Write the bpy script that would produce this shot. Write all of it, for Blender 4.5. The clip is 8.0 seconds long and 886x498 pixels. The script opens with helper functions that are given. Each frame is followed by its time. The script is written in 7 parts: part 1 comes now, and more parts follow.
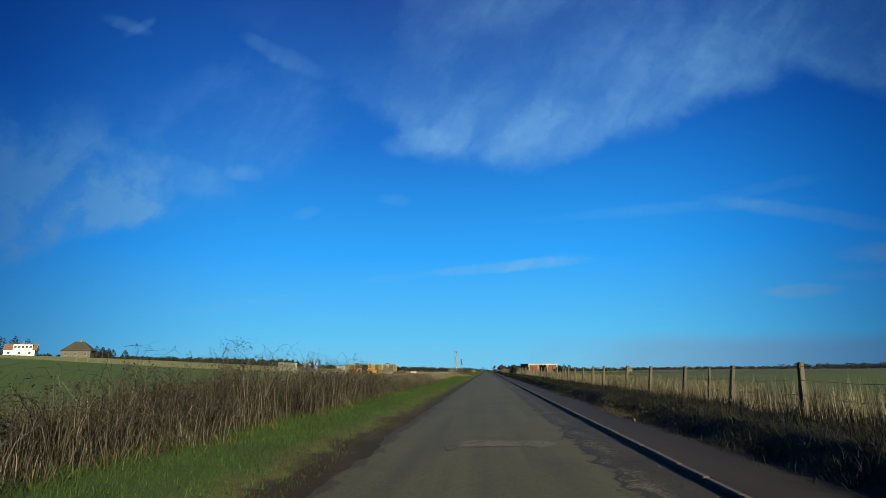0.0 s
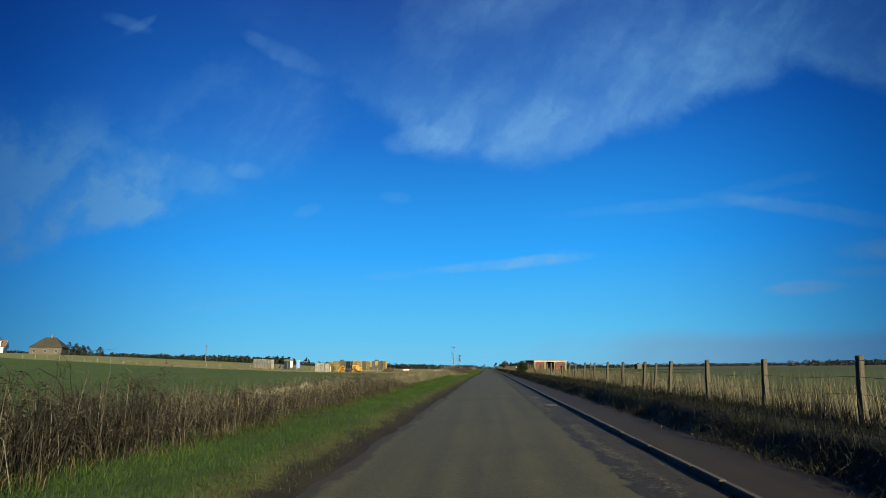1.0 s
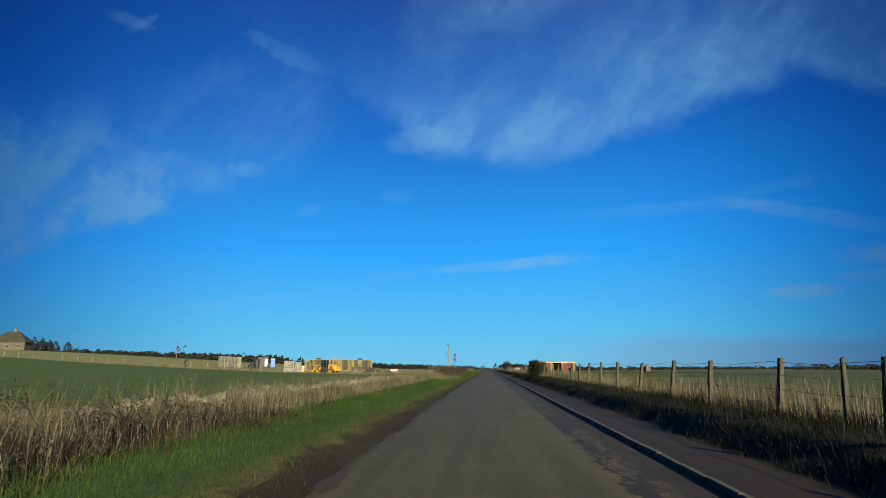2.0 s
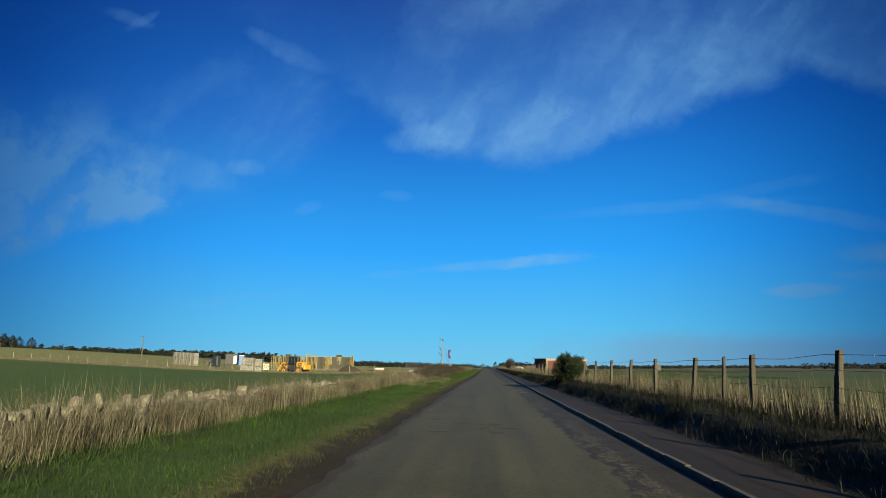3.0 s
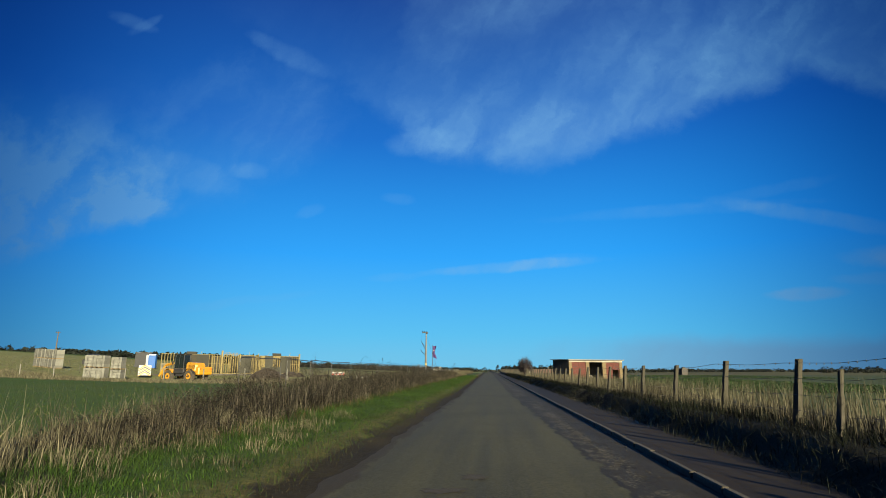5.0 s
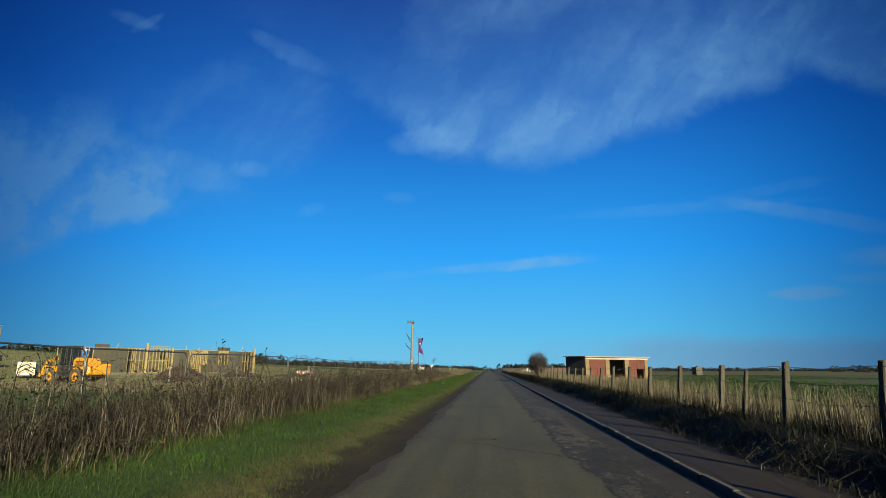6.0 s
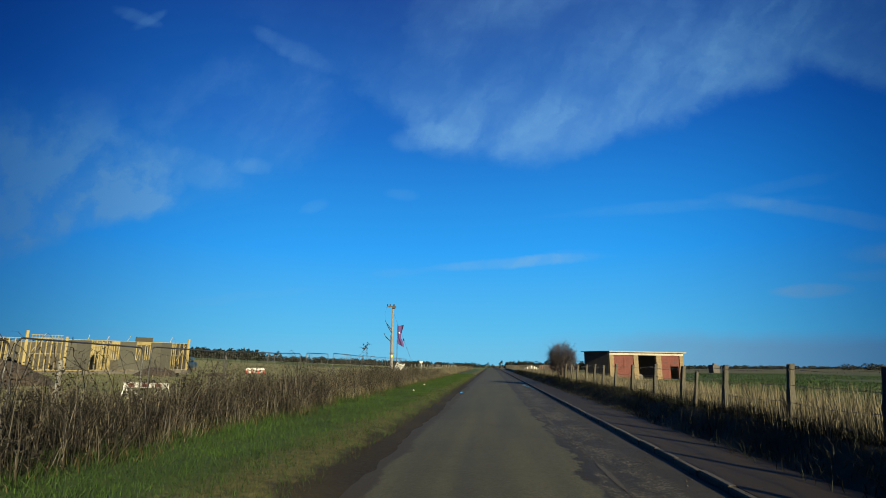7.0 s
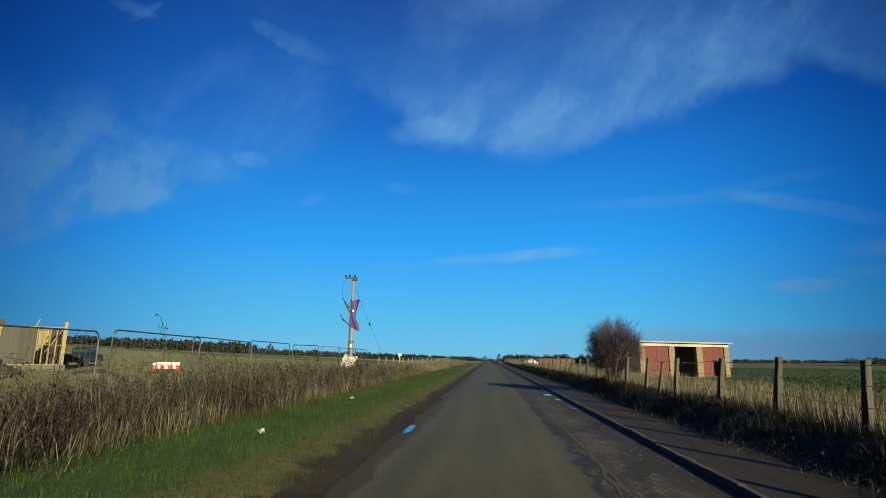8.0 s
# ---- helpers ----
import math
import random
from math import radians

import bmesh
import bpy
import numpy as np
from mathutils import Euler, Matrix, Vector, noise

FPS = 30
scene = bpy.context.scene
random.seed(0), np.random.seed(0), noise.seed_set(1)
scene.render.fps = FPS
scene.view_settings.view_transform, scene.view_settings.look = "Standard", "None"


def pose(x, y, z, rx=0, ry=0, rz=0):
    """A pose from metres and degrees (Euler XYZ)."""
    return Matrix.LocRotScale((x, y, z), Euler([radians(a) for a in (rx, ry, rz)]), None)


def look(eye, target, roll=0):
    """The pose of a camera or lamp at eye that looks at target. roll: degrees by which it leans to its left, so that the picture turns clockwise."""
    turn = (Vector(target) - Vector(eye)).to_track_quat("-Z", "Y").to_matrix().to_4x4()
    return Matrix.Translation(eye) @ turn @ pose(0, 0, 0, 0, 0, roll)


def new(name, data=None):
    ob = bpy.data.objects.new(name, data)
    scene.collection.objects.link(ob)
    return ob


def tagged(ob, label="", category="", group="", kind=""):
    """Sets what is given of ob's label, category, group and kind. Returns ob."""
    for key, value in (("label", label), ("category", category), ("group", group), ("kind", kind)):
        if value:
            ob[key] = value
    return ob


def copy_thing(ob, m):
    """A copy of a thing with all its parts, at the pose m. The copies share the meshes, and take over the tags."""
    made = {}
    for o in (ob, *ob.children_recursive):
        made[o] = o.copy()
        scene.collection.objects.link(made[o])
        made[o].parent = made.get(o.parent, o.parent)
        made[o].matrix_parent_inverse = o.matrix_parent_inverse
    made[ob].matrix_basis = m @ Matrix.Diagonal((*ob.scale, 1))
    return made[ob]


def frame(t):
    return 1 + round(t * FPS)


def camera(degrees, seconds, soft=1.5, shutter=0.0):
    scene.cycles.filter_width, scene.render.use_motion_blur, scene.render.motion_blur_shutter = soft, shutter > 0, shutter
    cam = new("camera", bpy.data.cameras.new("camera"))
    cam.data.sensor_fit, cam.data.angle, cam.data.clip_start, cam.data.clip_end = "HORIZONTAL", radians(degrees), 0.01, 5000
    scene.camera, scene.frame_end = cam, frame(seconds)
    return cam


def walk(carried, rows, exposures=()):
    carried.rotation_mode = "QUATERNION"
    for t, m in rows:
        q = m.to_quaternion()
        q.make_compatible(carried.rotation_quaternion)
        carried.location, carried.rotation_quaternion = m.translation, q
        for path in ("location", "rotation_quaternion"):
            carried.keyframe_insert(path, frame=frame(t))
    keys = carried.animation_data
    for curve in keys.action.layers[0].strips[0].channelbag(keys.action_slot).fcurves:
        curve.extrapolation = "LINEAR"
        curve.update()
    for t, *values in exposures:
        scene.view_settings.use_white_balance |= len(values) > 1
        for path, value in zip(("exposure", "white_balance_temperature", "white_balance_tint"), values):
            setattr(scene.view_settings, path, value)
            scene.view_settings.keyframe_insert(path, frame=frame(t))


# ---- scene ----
# ---------------------------------------------------------------- camera
cam = camera(78.0, 8.0, soft=0.4)
EYE = 1.30
# seconds, metres along the road, yaw, pitch, roll
PATH = [
    (0.0, 0.00, 4.46, 12.47, 0.58),
    (0.5, 10.72, 4.51, 12.38, 0.21),
    (1.0, 21.47, 4.59, 12.20, 0.67),
    (1.5, 32.23, 4.54, 12.32, 0.38),
    (3.0, 64.36, 4.49, 12.08, 0.03),
    (3.5, 74.71, 4.61, 12.21, 0.24),
    (4.0, 84.69, 4.66, 12.24, -0.10),
    (4.5, 94.34, 4.67, 12.42, -0.04),
    (6.0, 122.37, 4.77, 12.27, -0.13),
    (6.5, 131.22, 4.86, 12.03, -1.03),
    (7.0, 139.65, 5.01, 11.97, -0.27),
    (7.5, 147.97, 4.97, 11.54, 0.09),
    (8.0, 156.45, 4.77, 11.31, -0.35),
]
walk(cam, [(t, pose(0, y, EYE, 90 + pitch, roll, yaw)) for t, y, yaw, pitch, roll in PATH], exposures=[(0.0, 1.36), (4.5, 1.36), (6.0, 1.30), (8.0, 1.28)])

# ---------------------------------------------------------------- sky and sun
SUN_AZ, SUN_EL = 151.0, 16.0          # degrees from the road's heading towards the right, degrees up
world = bpy.data.worlds.new("sky")
scene.world = world
world.use_nodes = True
WT = world.node_tree
WT.nodes.clear()


def node(tree, kind, **inputs):
    n = tree.nodes.new(kind)
    for k, v in inputs.items():
        key = int(k[1:]) if k[0] == "i" and k[1:].isdigit() else k.replace("_", " ")
        if hasattr(v, "links"):
            tree.links.new(v, n.inputs[key])
        else:
            n.inputs[key].default_value = v
    return n


def calc(tree, op, a, b=0.0, c=0.0, clamp=False):
    n = node(tree, "ShaderNodeMath", i0=a, i1=b, i2=c)
    n.operation, n.use_clamp = op, clamp
    return n.outputs[0]


def vcalc(tree, op, a, b=(0, 0, 0)):
    n = node(tree, "ShaderNodeVectorMath", i0=a, i1=b)
    n.operation = op
    return n.outputs["Value"] if op == "DOT_PRODUCT" else n.outputs["Vector"]


def blend(tree, fac, a, b):
    n = tree.nodes.new("ShaderNodeMix")
    n.data_type = "RGBA"
    for sock, v in ((n.inputs[0], fac), (n.inputs[6], a), (n.inputs[7], b)):
        if hasattr(v, "links"):
            tree.links.new(v, sock)
        else:
            sock.default_value = v if isinstance(v, (int, float)) else (*v, 1) if len(v) == 3 else v
    return n.outputs[2]


def ramp01(tree, x, lo, hi):
    n = node(tree, "ShaderNodeMapRange", i0=x, i1=lo, i2=hi, i3=0.0, i4=1.0)
    n.interpolation_type = "SMOOTHSTEP"
    return n.outputs[0]


def grain(tree, vec, scale, detail=4.0, rough=0.6, distort=0.0):
    n = node(tree, "ShaderNodeTexNoise", Vector=vec, Scale=scale, Detail=detail, Roughness=rough, Distortion=distort)
    return n.outputs["Fac"]


sky = WT.nodes.new("ShaderNodeTexSky")
sky.sky_type, sky.sun_disc = "NISHITA", False
sky.sun_elevation, sky.sun_rotation = radians(SUN_EL), radians(SUN_AZ)
sky.air_density, sky.dust_density, sky.ozone_density = 1.0, 0.4, 2.0
way = WT.nodes.new("ShaderNodeTexCoord").outputs["Generated"]
sep = node(WT, "ShaderNodeSeparateXYZ", i0=way)
fwd = calc(WT, "MAXIMUM", calc(WT, "ABSOLUTE", sep.outputs[1]), 0.12)
u, v = calc(WT, "DIVIDE", sep.outputs[0], fwd), calc(WT, "DIVIDE", sep.outputs[2], fwd)
# the camera's deep blue sky: the sky's own light under a strong gradient by height
tone = node(WT, "ShaderNodeValToRGB", Fac=calc(WT, "MAXIMUM", sep.outputs[2], 0.0))
stops = ((0.0, (1.0, 4, 6.16)), (0.06, (0.54, 3.76, 6.64)), (0.2, (0.095, 2.72, 7.36)), (0.4, (0.032, 1.14, 4.56)), (0.6, (0.024, 0.4, 2.32)), (1.0, (0.008, 0.112, 0.72)))
for k, (at_z, rgb) in enumerate(stops):
    e = tone.color_ramp.elements[k] if k < 2 else tone.color_ramp.elements.new(at_z)
    e.position, e.color = at_z, (*rgb, 1)
deep = blend(WT, 0.95, sky.outputs[0], tone.outputs[0])
flat = node(WT, "ShaderNodeCombineXYZ", i0=u, i1=v, i2=1.0).outputs[0]
bend = node(WT, "ShaderNodeTexNoise", Vector=flat, Scale=7.0, Detail=9.0, Roughness=0.68).outputs["Color"]
warp = vcalc(WT, "ADD", flat, vcalc(WT, "MULTIPLY", vcalc(WT, "SUBTRACT", bend, (0.5, 0.5, 0.5)), (0.13, 0.085, 0.0)))
wsep = node(WT, "ShaderNodeSeparateXYZ", i0=warp)
calm = node(WT, "ShaderNodeSeparateXYZ", i0=vcalc(WT, "ADD", vcalc(WT, "MULTIPLY", flat, (0.76, 0.76, 0.76)), vcalc(WT, "MULTIPLY", warp, (0.24, 0.24, 0.24))))
wu, wv = wsep.outputs[0], wsep.outputs[1]


def cloud_bank(u0, u1, outline):
    """A sheet of cirrus with a crisp lower edge: outline gives (across, height of the edge, thickness, how far it thins out upwards)."""
    curve = node(WT, "ShaderNodeValToRGB", Fac=calc(WT, "DIVIDE", calc(WT, "SUBTRACT", wu, u0), u1 - u0, clamp=True))
    for k, (at_u, edge, thick, reach) in enumerate(outline):
        at_u = (at_u - u0) / (u1 - u0)
        e = curve.color_ramp.elements[k] if k < 2 else curve.color_ramp.elements.new(at_u)
        e.position, e.color = at_u, (edge, thick, reach, 1)
    c = node(WT, "ShaderNodeSeparateColor", i0=curve.outputs[0])
    d = calc(WT, "SUBTRACT", wv, c.outputs[0])
    thin = ramp01(WT, calc(WT, "DIVIDE", d, c.outputs[2]), 1.0, 0.15)
    return calc(WT, "MULTIPLY", ramp01(WT, d, -0.012, 0.045), c.outputs[1]), thin


main_bank, main_thin = cloud_bank(-0.6, 1.0, ((-0.60, 0.75, 0.0, 0.2), (1.0, 0.44, 0.9, 0.4), (-0.50, 0.70, 0.04, 0.2), (-0.30, 0.56, 0.08, 0.2), (-0.18, 0.46, 0.20, 0.2), (-0.13, 0.420, 0.66, 0.2),
    (-0.05, 0.385, 0.62, 0.22), (0.02, 0.378, 0.75, 0.25), (0.16, 0.376, 0.80, 0.28), (0.25, 0.422, 0.85, 0.28), (0.36, 0.445, 0.90, 0.28), (0.40, 0.468, 0.90, 0.28), (0.53, 0.512, 0.95, 0.25), (0.576, 0.542, 0.90, 0.25), (0.64, 0.535, 1.0, 0.3), (0.75, 0.490, 0.95, 0.35)))
main_bank = calc(WT, "MULTIPLY", main_bank, calc(WT, "MULTIPLY_ADD", main_thin, 0.55, 0.45))
side_bank, side_thin = cloud_bank(-1.6, -0.4, ((-1.60, 0.05, 1.0, 0.6), (-0.40, 0.46, 0.0, 0.05), (-0.97, 0.190, 1.35, 0.50), (-0.88, 0.235, 1.45, 0.40), (-0.79, 0.262, 1.45, 0.30), (-0.68, 0.282, 1.35, 0.17), (-0.635, 0.305, 1.05, 0.09), (-0.60, 0.34, 0.15, 0.06), (-0.50, 0.39, 0.0, 0.05)))
side_bank = calc(WT, "MULTIPLY", side_bank, calc(WT, "MULTIPLY_ADD", side_thin, 0.92, 0.08))
cover = calc(WT, "MULTIPLY", main_bank, 1.15)
puffs = grain(WT, warp, 8.0, 7.0, 0.6)
# loose veils and wisps: middle, half length, slope, half width, thickness
WISPS = [
    ((-0.765, 0.742), 0.055, -0.45, 0.013, 0.60),
    ((-0.735, 0.728), 0.034, 0.50, 0.011, 0.45),
    ((-0.40, 0.640), 0.085, -0.55, 0.018, 0.26),
    ((-0.71, 0.315), 0.090, 0.05, 0.026, 0.28),
    ((-0.60, 0.390), 0.110, -0.40, 0.026, 0.36),
    ((-0.52, 0.480), 0.200, 0.30, 0.120, 0.24),
    ((-0.475, 0.388), 0.035, -0.10, 0.014, 0.42),
    ((-0.340, 0.300), 0.024, 0.30, 0.011, 0.22),
    ((-0.165, 0.322), 0.028, -0.15, 0.010, 0.20),
    ((-0.125, 0.440), 0.050, 0.10, 0.022, 0.45),
    ((0.045, 0.186), 0.130, 0.05, 0.0085, 0.85),
    ((-0.18, 0.170), 0.040, 0.05, 0.007, 0.22),
    ((0.155, 0.200), 0.040, 0.00, 0.006, 0.18),
    ((0.33, 0.285), 0.190, 0.05, 0.010, 0.30),
    ((0.61, 0.265), 0.180, -0.20, 0.012, 0.62),
    ((0.50, 0.318), 0.110, 0.20, 0.010, 0.20),
    ((0.71, 0.195), 0.075, 0.00, 0.017, 1.5),
    ((0.56, 0.130), 0.055, 0.04, 0.0095, 1.4),
    ((0.68, 0.158), 0.060, 0.03, 0.010, 0.8),
    ((-0.47, 0.125), 0.120, 0.12, 0.008, 0.20),
]
for (mu, mv), half, slope, width, thick in WISPS:
    ca, sa = math.cos(math.atan(slope)), math.sin(math.atan(slope))
    du, dv = calc(WT, "SUBTRACT", calm.outputs[0], mu), calc(WT, "SUBTRACT", calm.outputs[1], mv)
    along = calc(WT, "MULTIPLY_ADD", du, ca / half, calc(WT, "MULTIPLY", dv, sa / half))
    off = calc(WT, "MULTIPLY_ADD", du, -sa / width, calc(WT, "MULTIPLY", dv, ca / width))
    r = calc(WT, "ADD", calc(WT, "MULTIPLY", along, along), calc(WT, "MULTIPLY", off, off))
    cover = calc(WT, "MULTIPLY_ADD", ramp01(WT, calc(WT, "MULTIPLY_ADD", puffs, -3.4, calc(WT, "ADD", r, 1.7)), 2.2, 0.0), thick, cover)
slant = vcalc(WT, "MULTIPLY", node(WT, "ShaderNodeVectorRotate", Vector=warp, Angle=-1.0).outputs[0], (1.6, 5.0, 1.0))
streak = grain(WT, slant, 3.2, 9.0, 0.60, 0.15)
tears = grain(WT, slant, 1.5, 3.0, 0.5)
fibre = calc(WT, "MULTIPLY", ramp01(WT, streak, 0.25, 0.72), ramp01(WT, puffs, 0.20, 0.75))
fibre = calc(WT, "MULTIPLY", calc(WT, "MULTIPLY_ADD", fibre, 0.85, 0.48), calc(WT, "MULTIPLY_ADD", ramp01(WT, tears, 0.32, 0.62), 0.40, 0.68))
side_bank = calc(WT, "MULTIPLY", calc(WT, "MULTIPLY", side_bank, ramp01(WT, wv, 0.70, 0.45)), calc(WT, "MULTIPLY_ADD", ramp01(WT, puffs, 0.34, 0.64), 0.95, 0.25))
cover = calc(WT, "MULTIPLY_ADD", cover, fibre, side_bank, clamp=True)
shade = blend(WT, calc(WT, "MULTIPLY", cover, 0.62), deep, (1.45, 3.45, 5.85))
# a dusky low bank of cloud beyond the right-hand fields
haze = calc(WT, "MULTIPLY", ramp01(WT, calc(WT, "MULTIPLY_ADD", puffs, -0.04, v), 0.048, 0.012), ramp01(WT, calc(WT, "MULTIPLY_ADD", streak, 0.3, u), 0.16, 0.60))
haze = calc(WT, "MULTIPLY", haze, ramp01(WT, sep.outputs[1], 0.2, 0.6))
shade = blend(WT, calc(WT, "MULTIPLY", haze, 0.70), shade, (1.36, 2.64, 4.16))
# the sky deepens away from the brightest stretch ahead
level = node(WT, "ShaderNodeVectorMath", i0=vcalc(WT, "MULTIPLY", way, (1, 1, 0)))
level.operation = "NORMALIZE"
ahead = vcalc(WT, "DOT_PRODUCT", level.outputs[0], (-0.09, 0.996, 0.0))
deepen = calc(WT, "MULTIPLY_ADD", ramp01(WT, ahead, 0.70, 0.99), 0.76, 0.30)
shade = vcalc(WT, "MULTIPLY", shade, node(WT, "ShaderNodeCombineXYZ", i0=calc(WT, "POWER", deepen, 1.35), i1=deepen, i2=calc(WT, "POWER", deepen, 0.7)).outputs[0])
back = node(WT, "ShaderNodeBackground", Color=shade, Strength=0.05)
WT.links.new(back.outputs[0], node(WT, "ShaderNodeOutputWorld").inputs[0])

sun = new("sun", bpy.data.lights.new("sun", "SUN"))
sun.data.energy, sun.data.angle, sun.data.color = 5.0, radians(0.55), (1.0, 0.90, 0.62)
az, el = radians(SUN_AZ), radians(SUN_EL)
SUN_DIR = Vector((math.sin(az) * math.cos(el), math.cos(az) * math.cos(el), math.sin(el)))
sun.matrix_world = look(SUN_DIR * 100, (0, 0, 0))

# ---------------------------------------------------------------- materials
def shell(name):
    m = bpy.data.materials.new(name)
    m.use_nodes = True
    t = m.node_tree
    return m, t, t.nodes["Principled BSDF"]


def bumped(t, bsdf, height, strength, dist):
    b = node(t, "ShaderNodeBump", Strength=strength, Distance=dist, Height=height)
    t.links.new(b.outputs[0], bsdf.inputs["Normal"])


def surface(name, dark, light, rough=0.8, fine=20.0, broad=1.5, stain=None, stain_amt=0.3, bump=0.3, dist=0.01,
            metal=0.0, random=0.0, island=0.0, stretch=(1, 1, 1), world_space=False):
    """A worn surface: fine grain between two colours, broad stains, relief; random: spread of brightness from piece to piece."""
    m, t, bsdf = shell(name)
    if world_space:
        vec = t.nodes.new("ShaderNodeNewGeometry").outputs["Position"]
    else:
        vec = t.nodes.new("ShaderNodeTexCoord").outputs["Object"]
    vec = vcalc(t, "MULTIPLY", vec, stretch)
    g1, g2 = grain(t, vec, fine, 6.0, 0.65), grain(t, vec, broad, 4.0, 0.6, 0.4)
    col = blend(t, ramp01(t, g1, 0.3, 0.7), dark, light)
    if stain:
        col = blend(t, calc(t, "MULTIPLY", ramp01(t, g2, 0.42, 0.68), stain_amt), col, stain)
    spread = None
    if random:
        spread, amt = t.nodes.new("ShaderNodeObjectInfo").outputs["Random"], random
    if island:
        spread, amt = t.nodes.new("ShaderNodeNewGeometry").outputs["Random Per Island"], island
    if spread:
        lift = calc(t, "MULTIPLY_ADD", spread, 2 * amt, 1 - amt)
        col = node(t, "ShaderNodeHueSaturation", Value=lift, Color=col).outputs[0]
    t.links.new(col, bsdf.inputs["Base Color"])
    t.links.new(calc(t, "MULTIPLY_ADD", g2, 0.25, rough - 0.12, clamp=True), bsdf.inputs["Roughness"])
    bsdf.inputs["Metallic"].default_value = metal
    if world_space:
        bsdf.inputs["Specular IOR Level"].default_value = 0.15
    if bump:
        bumped(t, bsdf, g1, bump, dist)
    return m


def leafy(name, colours, rough=0.75, through_light=0.12):
    """Blades and leaves: each island takes its own colour from the list."""
    m, t, bsdf = shell(name)
    rnd = t.nodes.new("ShaderNodeNewGeometry").outputs["Random Per Island"]
    ramp = node(t, "ShaderNodeValToRGB", Fac=rnd)
    el = ramp.color_ramp.elements
    for i, c in enumerate(colours):
        e = el[i] if i < 2 else el.new(0.5)
        e.color = (*c, 1)
    for i in range(len(colours)):
        el[i].position = i / (len(colours) - 1)
    pos = t.nodes.new("ShaderNodeNewGeometry").outputs["Position"]
    patch = calc(t, "ADD", ramp01(t, grain(t, pos, 0.6, 3.0), 0.35, 0.65), ramp01(t, grain(t, pos, 3.5, 3.0), 0.35, 0.65))
    col = node(t, "ShaderNodeHueSaturation", Value=calc(t, "MULTIPLY_ADD", patch, 0.26, 0.24), Color=ramp.outputs[0]).outputs[0]
    t.links.new(col, bsdf.inputs["Base Color"])
    bsdf.inputs["Roughness"].default_value = rough
    bsdf.inputs["Specular IOR Level"].default_value = 0.25
    if through_light:
        tr = node(t, "ShaderNodeBsdfTranslucent", Color=col)
        mix = node(t, "ShaderNodeMixShader", i0=through_light, i1=bsdf.outputs[0], i2=tr.outputs[0])
        t.links.new(mix.outputs[0], t.nodes["Material Output"].inputs[0])
    return m


def plain(name, colour, rough=0.6, metal=0.0):
    return surface(name, tuple(c * 0.85 for c in colour), tuple(min(1, c * 1.1) for c in colour), rough, 30.0, 3.0,
                   tuple(c * 0.6 for c in colour), 0.25, 0.1, 0.003, metal)


